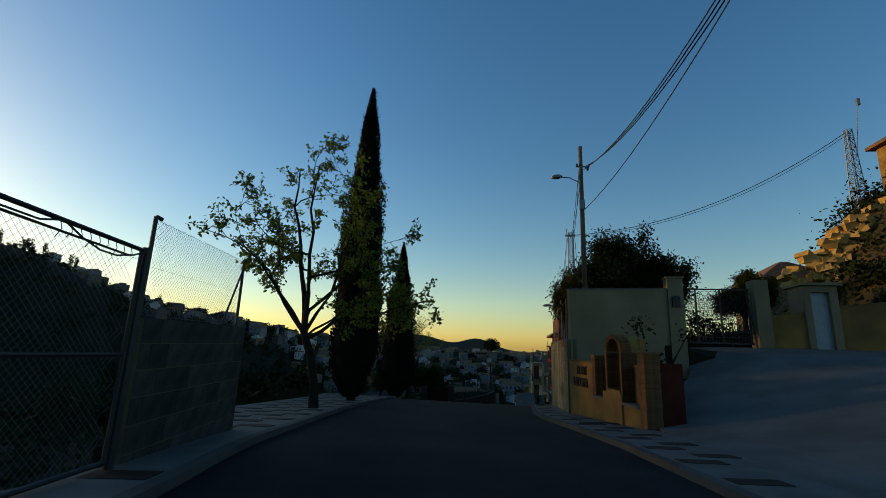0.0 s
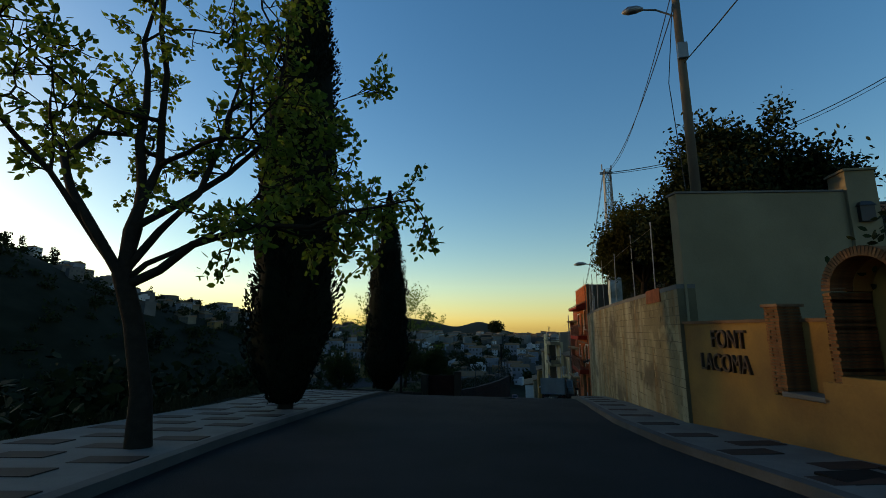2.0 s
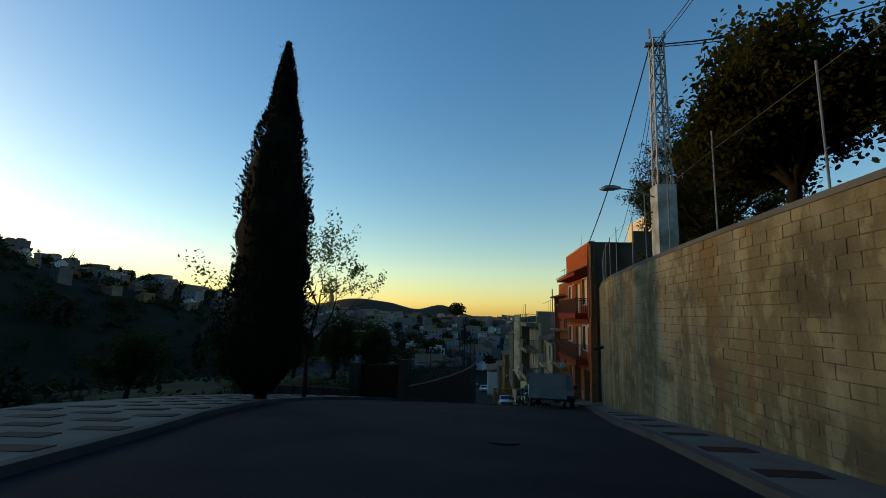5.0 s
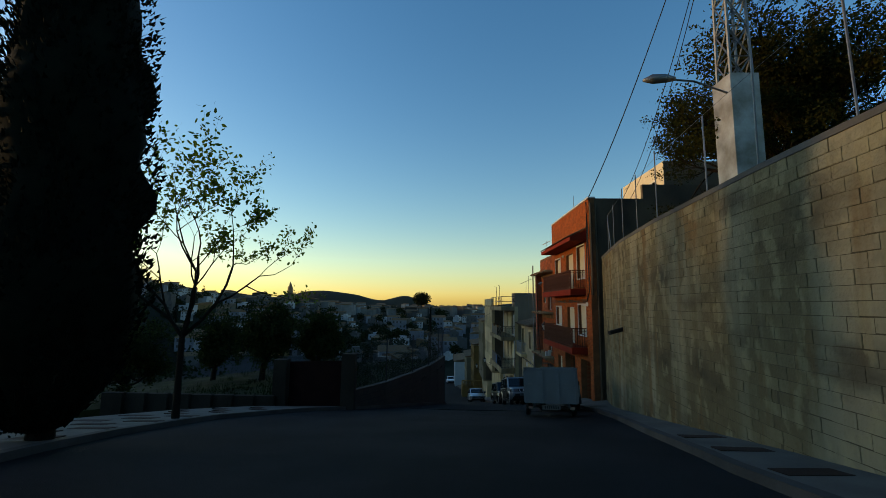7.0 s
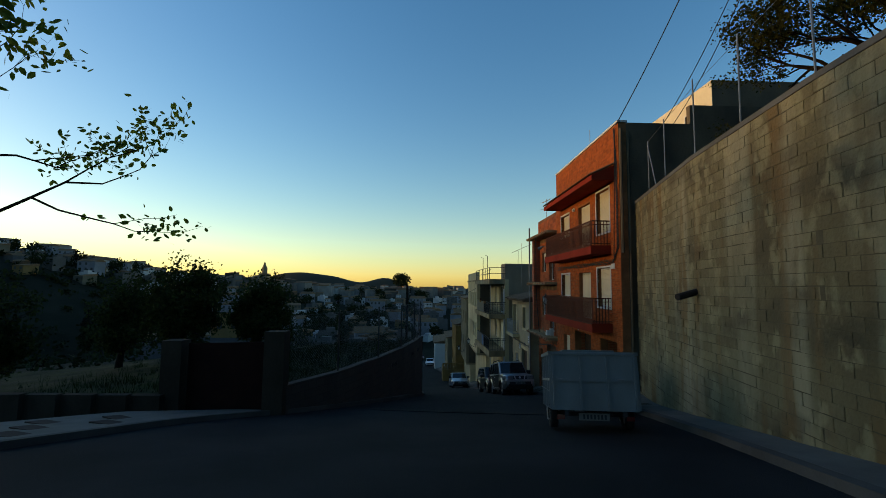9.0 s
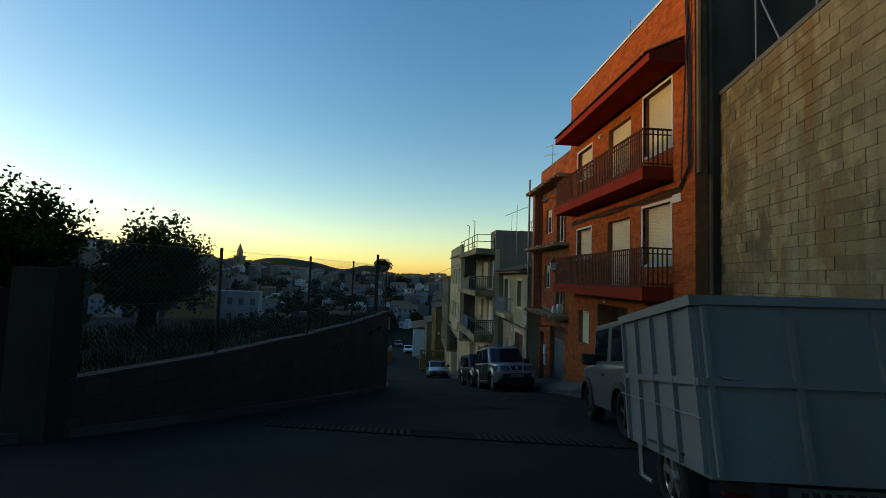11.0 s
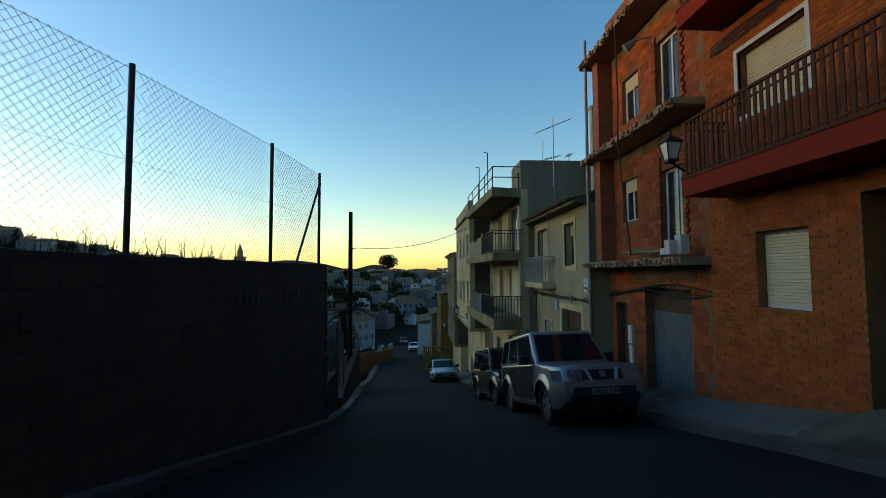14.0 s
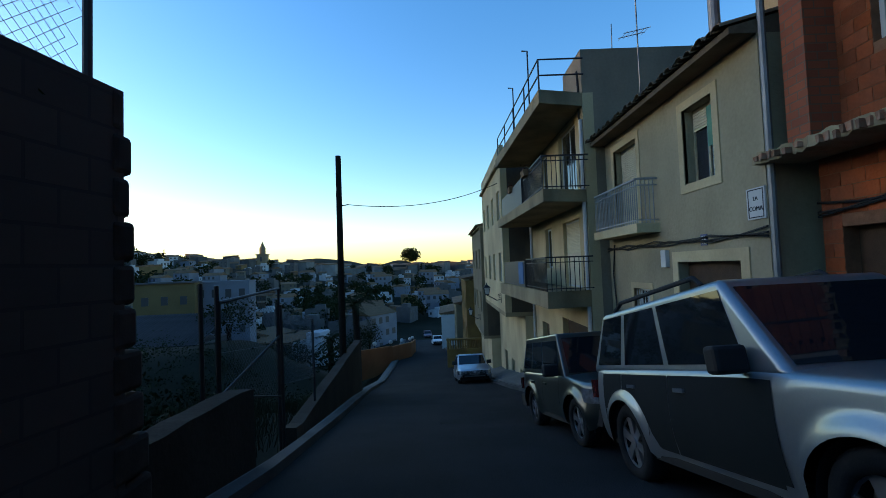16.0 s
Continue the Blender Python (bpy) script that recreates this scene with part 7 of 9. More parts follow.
    def on_side(s, u, v, out=0.006):
        """u along the belt, v from belt to roof."""
        y0, y1 = wind_base + (rear_base - wind_base) * u, roof_front + (roof_rear - roof_front) * u
        z0 = hood_z + (belt_z - hood_z) * u - 0.05
        return (s * (bw + (tw - bw) * v + out), y0 + (y1 - y0) * v, z0 + (roof_z - z0) * v)

    g0, g1 = glaze
    for s in (-1, 1):
        for u0, u1, u0t in panes:
            q = [on_side(s, u0, g0), on_side(s, u1, g0), on_side(s, u1, g1), on_side(s, u0t, g1)]
            q2 = [on_side(s, u0, g0, -0.02), on_side(s, u1, g0, -0.02), on_side(s, u1, g1, -0.02), on_side(s, u0t, g1, -0.02)]
            part("side_window", Mesh().hexa(q2, q), CARGLASS, t)
        for u in ((0.10, 0.435, 0.73) if len(panes) > 2 else (0.10, 0.48)):
            y = min(on_side(s, u, 0.0)[1], yb - R - 0.05) if u > 0.5 else max(on_side(s, u, 0.0)[1], ya + R + 0.06)
            d = Mesh()
            zs = [clear + 0.2 + (belt_z - 0.08 - clear - 0.2) * k / 8 for k in range(9)]
            for z in zs:
                d.v += [(s * (side_x(y, z) + 0.002), y - 0.006, z), (s * (side_x(y, z) + 0.002), y + 0.006, z)]
            d.f += [(2 * k, 2 * k + 1, 2 * k + 3, 2 * k + 2) for k in range(8)]
            part("door_gap", d, PLASTIC, t)
        for u in ((0.38, 0.66) if len(panes) > 2 else (0.4,)):
            y = on_side(s, u, 0)[1]
            x0 = side_x(y, belt_z - 0.18)
            part("door_handle", Mesh().box(min(s * (x0 - 0.01), s * (x0 + 0.025)), max(s * (x0 - 0.01), s * (x0 + 0.025)), y - 0.1, y + 0.06, belt_z - 0.2, belt_z - 0.165), body if not arches else PLASTIC, t)
        y = on_side(s, 0.12, 0)[1]
        mi = Mesh().box(min(s * (hw - 0.05), s * (hw + 0.2)), max(s * (hw - 0.05), s * (hw + 0.2)), y - 0.06, y + 0.08, belt_z - 0.03, belt_z + 0.17)
        bevel(part("mirror", mi, PLASTIC, t), 0.03, 2)
        part("sill_strip", Mesh().box(min(s * (hw - 0.12), s * (hw - 0.045)), max(s * (hw - 0.12), s * (hw - 0.045)), ya + R, yb - R, clear - 0.02, clear + 0.13), lower or PLASTIC, t)
        for yc in (ya, yb):
            wheel(t, s * (hw - tyre_w / 2 - 0.02), yc, r, tyre_w, s, spokes, rim_mat)
            if arches:
                am = Mesh()
                k = 14
                for i in range(k + 1):
                    a = math.pi * i / k
                    for q, xx in ((R * 0.98, hw - 0.1), (R * 0.98, hw + 0.04), (R * 1.2, hw + 0.025), (R * 1.2, hw - 0.1)):
                        am.v.append((s * xx, yc - q * math.cos(a), r * 0.9 + q * math.sin(a)))
                for i in range(k):
                    for j in range(4):
                        a, b = 4 * i + j, 4 * i + (j + 1) % 4
                        am.f.append((a, b, b + 4, a + 4))
                am.f += [(3, 2, 1, 0), tuple(4 * k + j for j in range(4))]
                part("wheel_arch", am, arches, t)
    # dark skins over the body sides, a reflection put in as colour
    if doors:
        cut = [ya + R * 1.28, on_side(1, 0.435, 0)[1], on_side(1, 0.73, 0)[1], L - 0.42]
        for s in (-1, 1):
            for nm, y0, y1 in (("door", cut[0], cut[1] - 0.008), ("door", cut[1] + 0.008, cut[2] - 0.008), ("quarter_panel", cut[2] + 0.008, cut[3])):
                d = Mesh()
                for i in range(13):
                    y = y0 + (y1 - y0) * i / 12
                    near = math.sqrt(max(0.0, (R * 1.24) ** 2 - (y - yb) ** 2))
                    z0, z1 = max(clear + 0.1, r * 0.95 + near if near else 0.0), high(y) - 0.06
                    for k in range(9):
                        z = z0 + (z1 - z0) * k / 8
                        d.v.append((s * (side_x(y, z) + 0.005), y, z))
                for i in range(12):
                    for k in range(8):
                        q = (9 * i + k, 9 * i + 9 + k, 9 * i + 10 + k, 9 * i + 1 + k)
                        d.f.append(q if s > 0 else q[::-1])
                part(nm, d, doors, t, "panel painted dark for what it reflects", smooth=True)
        part("valance", lean(Mesh().hexa([(-0.5, -0.03, clear - 0.02), (0.5, -0.03, clear - 0.02), (0.5, 0.2, clear - 0.02), (-0.5, 0.2, clear - 0.02)], [(-0.66, -0.035, clear + 0.2), (0.66, -0.035, clear + 0.2), (0.66, 0.2, clear + 0.2), (-0.66, 0.2, clear + 0.2)])), PLASTIC, t, "black lower bumper")
    # windscreens
    fw = [(-bw + 0.1, wind_base + 0.02, hood_z + 0.04), (bw - 0.1, wind_base + 0.02, hood_z + 0.04), (tw - 0.07, roof_front + 0.0, roof_z - 0.08), (-tw + 0.07, roof_front + 0.0, roof_z - 0.08)]
    dy = (roof_front - wind_base) / (roof_z - hood_z + 0.05)

    def slant(p, out):
        return (p[0], wind_base + (p[2] - hood_z + 0.05) * dy - out, p[2])

    part("windscreen", Mesh().hexa([slant(p, -0.02) for p in fw], [slant(p, 0.008) for p in fw]), CARGLASS, t)
    dr = (roof_rear - rear_base) / (roof_z - belt_z + 0.03)
    rw = [(-bw + 0.12, belt_z + 0.05), (bw - 0.12, belt_z + 0.05), (tw - 0.1, roof_z - 0.1), (-tw + 0.1, roof_z - 0.1)]
    part("rear_window", Mesh().hexa([(x, rear_base + (z - belt_z + 0.05) * dr - 0.02, z) for x, z in rw][::-1], [(x, rear_base + (z - belt_z + 0.05) * dr + 0.008, z) for x, z in rw][::-1]), CARGLASS, t)
    # nose
    part("grille", lean(Mesh().box(-0.42, 0.42, -0.012, 0.1, hood_front_z - 0.26, hood_front_z - 0.08)), PLASTIC, t)
    for x in (-0.3, 0.3):
        gb = Mesh().hexa([(x * 0.75 - 0.028, -0.03, hood_front_z - 0.27), (x * 0.75 + 0.028, -0.03, hood_front_z - 0.27), (x * 0.75 + 0.028, 0.1, hood_front_z - 0.27), (x * 0.75 - 0.028, 0.1, hood_front_z - 0.27)],
                         [(x - 0.03, -0.02, hood_front_z - 0.06), (x + 0.03, -0.02, hood_front_z - 0.06), (x + 0.03, 0.1, hood_front_z - 0.06), (x - 0.03, 0.1, hood_front_z - 0.06)])
        part("grille_bar", lean(gb), SATIN if boxy > 0.05 else PLASTIC, t)
    part("badge", lean(Mesh().tube([(0, -0.03, hood_front_z - 0.16), (0, -0.015, hood_front_z - 0.16)], 0.06, 16)), CHROME, t)
    part("bumper_opening", lean(Mesh().box(-0.58, 0.58, -0.02, 0.1, clear + 0.2, clear + 0.37)), PLASTIC, t)
    if lower:
        part("bumper", lean(Mesh().box(-hw + 0.1, hw - 0.1, -0.06, 0.12, clear + 0.08, clear + 0.3)), lower, t, "black plastic bumper")
        part("rear_bumper", Mesh().box(-hw + 0.03, hw - 0.03, L - 0.22, L + 0.09, clear + 0.02, clear + 0.26), lower, t, "black plastic bumper")
    for s in (-1, 1):
        if round_lamps:
            part("headlight", Mesh().tube([(s * (hw - 0.3), -0.03, hood_front_z - 0.17), (s * (hw - 0.3), 0.08, hood_front_z - 0.17)], 0.09, 16), HEADLAMP, t, "round clear headlight")
        line = [(hw - 0.48, -0.012), (hw - 0.3, -0.012), (hw - 0.145, -0.012)] + [(half(y) + 0.008, y) for y in (0.03, 0.1, 0.2, 0.32)]
        hl = Mesh()
        for z in (hood_front_z - 0.27, hood_front_z - 0.16, hood_front_z - 0.075):
            hl.v += [(s * x, y, z) for x, y in line]
        k = len(line)
        for a in range(2):
            for i in range(k - 1):
                q = (a * k + i, a * k + i + 1, a * k + k + i + 1, a * k + k + i)
                hl.f.append(q if s > 0 else q[::-1])
        if not round_lamps:
            lamp = part("headlight", lean(hl), HEADLAMP, t, "clear headlight", smooth=True)
            for x in (hw - 0.4, hw - 0.24):
                part("reflector", lean(Mesh().tube([(s * x, -0.018, hood_front_z - 0.165), (s * x, 0.02, hood_front_z - 0.165)], [0.06, 0.045], 14)), HEADLAMP, lamp)
        part("fog_lamp", lean(Mesh().tube([(s * (hw - 0.28), -0.02, clear + 0.2), (s * (hw - 0.28), 0.15, clear + 0.2)], 0.06, 14)), PLASTIC, t)
        part("tail_light", Mesh().box(min(s * (hw - 0.1), s * (hw - 0.3)), max(s * (hw - 0.1), s * (hw - 0.3)), L - 0.05, L + 0.01, clear + 0.1, clear + 0.2), RED_LAMP, t) if not tail else part("tail_light", Mesh().box(min(s * (hw - 0.02), s * (hw - 0.15)), max(s * (hw - 0.02), s * (hw - 0.15)), L - 0.1, L + 0.008, belt_z - 0.36, belt_z - 0.14), RED_LAMP, t)
    if plate:
        for y in (-0.045, L + 0.005):
            pl = part("number_plate", Mesh().box(-0.26, 0.26, y, y + 0.02, clear + 0.24, clear + 0.35), PLATE, t)
            for i in range(7):
                x = -0.2 + i * 0.062 + (0.03 if i > 3 else 0)
                bar = Mesh().box(x, x + 0.035, y - 0.003 if y < 0 else y + 0.02, y if y < 0 else y + 0.023, clear + 0.262, clear + 0.328)
                part("bar", bar, INK, pl)
    if rails:
        for s in (-1, 1):
            part("roof_rail", Mesh().tube([(s * (tw - 0.1), roof_front + 0.35, roof_z), (s * (tw - 0.1), roof_front + 0.45, roof_z + 0.09), (s * (tw - 0.1), roof_rear - 0.4, roof_z + 0.08), (s * (tw - 0.1), roof_rear - 0.2, roof_z)], 0.025, 7), PLASTIC, t)
    if spare:
        part("spare_wheel", Mesh().tube([(0.05, L + 0.0, r + clear + 0.3), (0.05, L + 0.06, r + clear + 0.3), (0.05, L + 0.2, r + clear + 0.3)], [r * 0.9, r, r * 0.95], 24), TYRE, t)
    part("underbody", Mesh().box(-hw + 0.12, hw - 0.12, 0.3, L - 0.3, clear - 0.04, clear + 0.15), PLASTIC, t)
    return t


def on_street(x, y, yaw=0.0, towards=True):
    """Pose of a car whose nose stands at x, y: nose up the street if towards, else down it."""
    z = top_z(x, y)
    e = 2.0 if towards else -2.0
    dz = (top_z(x, y + e) - z) / e
    m = Matrix.Translation((x, y, z)) @ Matrix.Rotation(radians(yaw) + (0 if towards else math.pi), 4, "Z")
    return m @ Matrix.Rotation(math.atan(dz) * (1 if towards else -1), 4, "X") @ Matrix.Rotation(-0.012 * (1 if towards else -1), 4, "Y")


GREY_METAL = paint("silver_grey_paint", (0.24, 0.265, 0.28), 0.36, 0.7)
# silver doors painted near black, standing in for the dark wall they reflect
DOOR_METAL = material("dark_reflection_paint", (0.013, 0.016, 0.017), 0.82, 0.12, 1.2, 0.0, 60)
PALE_METAL = paint("pale_silver_paint", (0.068, 0.08, 0.08), 0.45, 0.15)
GREEN_METAL = paint("dark_green_paint", (0.03, 0.04, 0.036), 0.32, 0.5)
SILVER = paint("silver_blue_paint", (0.38, 0.41, 0.45), 0.3, 0.7)
WHITE_CAR = paint("white_car_paint", (0.7, 0.7, 0.7), 0.3, 0.0)
RED_CAR = paint("dark_red_paint", (0.2, 0.02, 0.03), 0.3, 0.2)
car("suv", "silver four-wheel-drive parked nose uphill, dark reflection painted on its doors", on_street(2.34, 57.75, 3), 4.66, 1.72, 2.82, 0.88, 0.395, 0.33, 1.15, 1.17, 1.86, 1.3, 1.95, 4.32, 4.62, GREY_METAL, 1.08, boxy=0.07, rails=True, doors=DOOR_METAL, glaze=(0.13, 0.88))
car("suv", "old dark green compact four-wheel-drive with black bumpers", on_street(2.08, 62.45, 6), 3.62, 1.64, 2.16, 0.68, 0.345, 0.28, 0.98, 1.0, 1.66, 1.05, 1.5, 3.35, 3.55, GREEN_METAL, 0.92, boxy=0.04, lower=PLASTIC, spokes=5)
car("hatchback", "silver hatchback parked nose uphill", on_street(0.75, 79.4, 2), 4.2, 1.74, 2.6, 0.85, 0.31, 0.2, 0.92, 0.98, 1.5, 0.95, 1.75, 3.6, 4.12, SILVER, 0.72, boxy=0.09)
car("hatchback", "white car parked far down the street", on_street(-1.9, 128, 4), 4.1, 1.72, 2.5, 0.8, 0.31, 0.2, 0.92, 0.98, 1.48, 0.95, 1.75, 3.6, 4.0, WHITE_CAR, 0.72, boxy=0.09)
car("hatchback", "dark red car at the foot of the street", on_street(-4.3, 150, 6), 4.1, 1.72, 2.5, 0.8, 0.31, 0.2, 0.92, 0.98, 1.48, 0.95, 1.75, 3.6, 4.0, RED_CAR, 0.72, boxy=0.09)
car("jeep", "pale grey boxy off-roader with black wheel arches towing a trailer", on_street(2.3, 49.0, -10, False), 3.35, 1.6, 2.2, 0.62, 0.345, 0.32, 1.02, 1.04, 1.72, 0.88, 1.13, 3.26, 3.33, PALE_METAL, 0.98,
    arches=PLASTIC, lower=PLASTIC, boxy=0.03, spare=True, spokes=5, panes=((0.07, 0.43, 0.03), (0.53, 0.92, 0.53)), rim_mat=PLASTIC, tail=False, round_lamps=True, glaze=(0.14, 0.86))


def box_trailer():
    t = thing("box_trailer", "grey steel box trailer with welded ribs hitched to the jeep", "trailer", on_street(0.92, 44.12, -9, False) @ Matrix.Rotation(radians(1.2), 4, "X"))
    STEELBOX = material("grey_painted_steel", (0.12, 0.155, 0.165), 0.55, 0.25, 1.4, 0.05, 30, tint=(0.095, 0.115, 0.12), streak=0.5)
    w, l, z0, z1 = 0.85, 1.5, 0.4, 1.52
    sides = {"side_panel": [(-w, -w + 0.03, 0, l), (w - 0.03, w, 0, l)], "end_panel": [(-w + 0.03, w - 0.03, 0, 0.03), (-w + 0.03, w - 0.03, l - 0.03, l)]}
    for nm, qs in sides.items():
        for a, b, c, d in qs:
            part(nm, Mesh().box(a, b, c, d, z0, z1), STEELBOX, t)
    part("floor", Mesh().box(-w + 0.03, w - 0.03, 0.03, l - 0.03, z0, z0 + 0.04), STEELBOX, t)
    rib = Mesh().box(-0.018, 0.018, -0.018, 0.018, z0 + 0.02, z1 - 0.05).data("rib", STEELBOX)
    for s in (-1, 1):
        for i in range(5):
            o = part("rib", rib, STEELBOX, t)
            o.location = (s * (w + 0.016), 0.03 + (l - 0.06) * i / 4, 0)
        part("rim", Mesh().box(s * w - 0.04, s * w + 0.04, -0.03, l + 0.03, z1 - 0.04, z1 + 0.03), STEELBOX, t)
        part("mid_band", Mesh().box(s * w - 0.03 if s < 0 else w, -w if s < 0 else w + 0.03, -0.02, l + 0.02, z0 + 0.56, z0 + 0.61), STEELBOX, t)
        part("rope", Mesh().tube([(s * (w + 0.045), -0.05, z0 + 0.42), (s * (w + 0.045), l + 0.05, z0 + 0.36)], 0.005, 5), STEEL, t)
        wheel(t, s * (w - 0.09), l * 0.55, 0.27, 0.16, s, 5)
        part("mudguard", Mesh().box(min(s * (w - 0.12), s * (w + 0.02)), max(s * (w - 0.12), s * (w + 0.02)), l * 0.55 - 0.32, l * 0.55 + 0.32, 0.47, 0.488), IRON, t)
        part("hinge", Mesh().tube([(s * 0.6, l + 0.02, z0 + 0.6), (s * 0.6 + 0.14, l + 0.03, z0 + 0.61)], 0.014, 6), STEEL, t)
    for i in range(4):
        o = part("rib", rib, STEELBOX, t)
        o.location = (-w + 0.05 + (2 * w - 0.1) * i / 3, l + 0.016, 0)
    for y in (-0.03, l):
        part("rim", Mesh().box(-w - 0.035, w + 0.035, y, y + 0.03, z1 - 0.035, z1 + 0.027), STEELBOX, t)
        part("mid_band", Mesh().box(-w, w, y - 0.002, y + 0.034, z0 + 0.56, z0 + 0.61), STEELBOX, t)
    part("chassis", Mesh().box(-0.6, -0.52, -0.1, l, z0 - 0.1, z0).box(0.52, 0.6, -0.1, l, z0 - 0.1, z0).box(-0.75, 0.75, l * 0.55 - 0.04, l * 0.55 + 0.04, 0.25, 0.33).box(-0.04, 0.04, -0.85, 0, z0 - 0.2, z0 - 0.12), IRON, t)
    pb = part("number_plate", Mesh().box(-0.3, 0.3, l - 0.2, l - 0.185, z0 - 0.2, z0 - 0.06), PLATE, t)
    for i in range(7):
        part("bar", Mesh().box(-0.24 + i * 0.07, -0.2 + i * 0.07, l - 0.185, l - 0.181, z0 - 0.175, z0 - 0.085), INK, pb)
    for s in (-1, 1):
        part("tail_light", Mesh().box(min(s * 0.6, s * 0.75), max(s * 0.6, s * 0.75), l - 0.1, l - 0.06, z0 - 0.18, z0 - 0.09), RED_LAMP, t)
        part("prop_leg", Mesh().tube([(s * 0.8, 0.1, z0), (s * 0.8, 0.1, 0.12)], 0.025, 6).tube([(s * 0.8, 0.1, 0.12), (s * 0.8, 0.35, 0.12)], 0.02, 6), STEEL, t)
    return t


box_trailer()


# ---- the town across the valley ----
TOWN_WALLS = [material("lime_wash_" + n, c, 0.9, 0.2, 0.3, 0.1, 6) for n, c in
              (("white", (0.40, 0.40, 0.405)), ("grey", (0.10, 0.097, 0.095)), ("cream", (0.14, 0.12, 0.09)), ("ochre", (0.17, 0.11, 0.05)), ("blue_white", (0.17, 0.185, 0.215)), ("brick", (0.12, 0.075, 0.05)))]
TOWN_PANE = material("dark_opening", (0.03, 0.03, 0.035), 0.4, 0.1, 2, 0.0)


def town_house(w, d, h, mat, roof, seed):
    rnd = random.Random(seed)
    t = thing("house", "small rendered town house with dark windows", "house", group="town houses")
    part("wall", Mesh().box(-w / 2, w / 2, -d / 2, d / 2, -8, h), mat, t)
    if roof == "gable":
        m = Mesh()
        e = 0.3
        m.add([(-w / 2 - e, -d / 2 - e, h), (w / 2 + e, -d / 2 - e, h), (w / 2 + e, d / 2 + e, h), (-w / 2 - e, d / 2 + e, h), (-w / 2 - e, 0, h + d * 0.2), (w / 2 + e, 0, h + d * 0.2)],
              [(0, 1, 5, 4), (2, 3, 4, 5), (0, 4, 3), (1, 2, 5), (3, 2, 1, 0)])
        part("roof", m, TERRACOTTA, t)
    elif roof == "lean":
        m = Mesh()
        m.hexa([(-w / 2 - .2, -d / 2 - .3, h), (w / 2 + .2, -d / 2 - .3, h), (w / 2 + .2, d / 2, h), (-w / 2 - .2, d / 2, h)], [(-w / 2 - .2, -d / 2 - .3, h + .15), (w / 2 + .2, -d / 2 - .3, h + .15), (w / 2 + .2, d / 2, h + 1.4), (-w / 2 - .2, d / 2, h + 1.4)])
        part("roof", m, TERRACOTTA, t)
    else:
        m = Mesh()
        for a, b, c, e in ((-w / 2, w / 2, -d / 2, -d / 2 + .2), (-w / 2, w / 2, d / 2 - .2, d / 2), (-w / 2, -w / 2 + .2, -d / 2 + .2, d / 2 - .2), (w / 2 - .2, w / 2, -d / 2 + .2, d / 2 - .2)):
            m.box(a, b, c, e, h, h + 0.7)
        part("parapet", m, mat, t)
        part("roof_room", Mesh().box(-w * 0.1, w * 0.35, -d * 0.1, d * 0.35, h, h + 2.2), mat, t)
    pane = Mesh().box(-0.6, 0.6, -0.06, 0.02, 0, 1.45).data("pane", TOWN_PANE)
    z = h - 2.1
    while z > -1.5:
        n = max(2, round(w / 2.8))
        for i in range(n):
            if rnd.random() < 0.8:
                o = part("window", pane, TOWN_PANE, t)
                o.location = (-w / 2 + w * (i + 0.5) / n, -d / 2, z)
        z -= 3.0
    return t


rnd = random.Random(77)
PROTO = [town_house(rnd.uniform(6, 11), rnd.uniform(6, 10), rnd.uniform(3.5, 8.5), TOWN_WALLS[(0, 2, 1, 1, 3, 4, 0, 2, 5, 1, 0, 4)[k]], ("flat", "lean", "gable")[k % 3], k) for k in range(12)]
spots = []
for k in range(6000):
    az, r = rnd.uniform(-60, 4), rnd.uniform(75, 390)
    x, y = r * math.sin(radians(az)), 40 + r * math.cos(radians(az))
    if y < 95 and x > -40:
        continue
    if -9 - (y - 60) * 0.05 < x + 2 and y < 170:
        continue
    if r < (88 if az > -21 else 125 if az > -34 else 185) or (az < -34 and r > 285):
        continue
    if az < -47 and rnd.random() < 0.75:
        continue
    if any((x - a) ** 2 + (y - b) ** 2 < (5.6 + r * 0.011) ** 2 for a, b in spots):
        continue
    spots.append((x, y))
    if len(spots) > 500:
        break
spots.sort(key=lambda p: math.hypot(p[0], p[1] - 40))
far_walls, far_roofs = Mesh(), Mesh()
for k, (x, y) in enumerate(spots):
    m = Matrix.Translation((x, y, wild(x, y) - 0.2)) @ Matrix.Rotation(radians(rnd.choice((0, 0, 90, -20, 15, 70)) + rnd.gauss(0, 8)), 4, "Z") @ Matrix.Scale(rnd.uniform(0.55, 0.85), 4)
    if k < 12:
        PROTO[k].matrix_world = m
    elif k < 270:
        copy_thing(PROTO[rnd.randrange(12)], m)
    else:
        w, d, h = rnd.uniform(6, 11), rnd.uniform(6, 10), rnd.uniform(3.5, 8.5)
        n = len(far_walls.v)
        far_walls.box(-w / 2, w / 2, -d / 2, d / 2, -8, h).turned(m, n)
        n = len(far_roofs.v)
        far_roofs.hexa([(-w / 2, -d / 2 - .3, h), (w / 2, -d / 2 - .3, h), (w / 2, d / 2, h), (-w / 2, d / 2, h)], [(-w / 2, -d / 2 - .3, h + .15), (w / 2, -d / 2 - .3, h + .15), (w / 2, d / 2, h + 1.2), (-w / 2, d / 2, h + 1.2)]).turned(m, n)
single("far_house_walls", far_walls, material("far_lime_wash", (0.2, 0.195, 0.185), 0.9, 0.3, 0.3, 0.1, 6, pieces=1.5), "white and grey walls of houses far across the valley", "houses", kind="stuff")
single("far_house_roofs", far_roofs, TERRACOTTA, "tiled roofs of houses far across the valley", "roofs", kind="stuff")

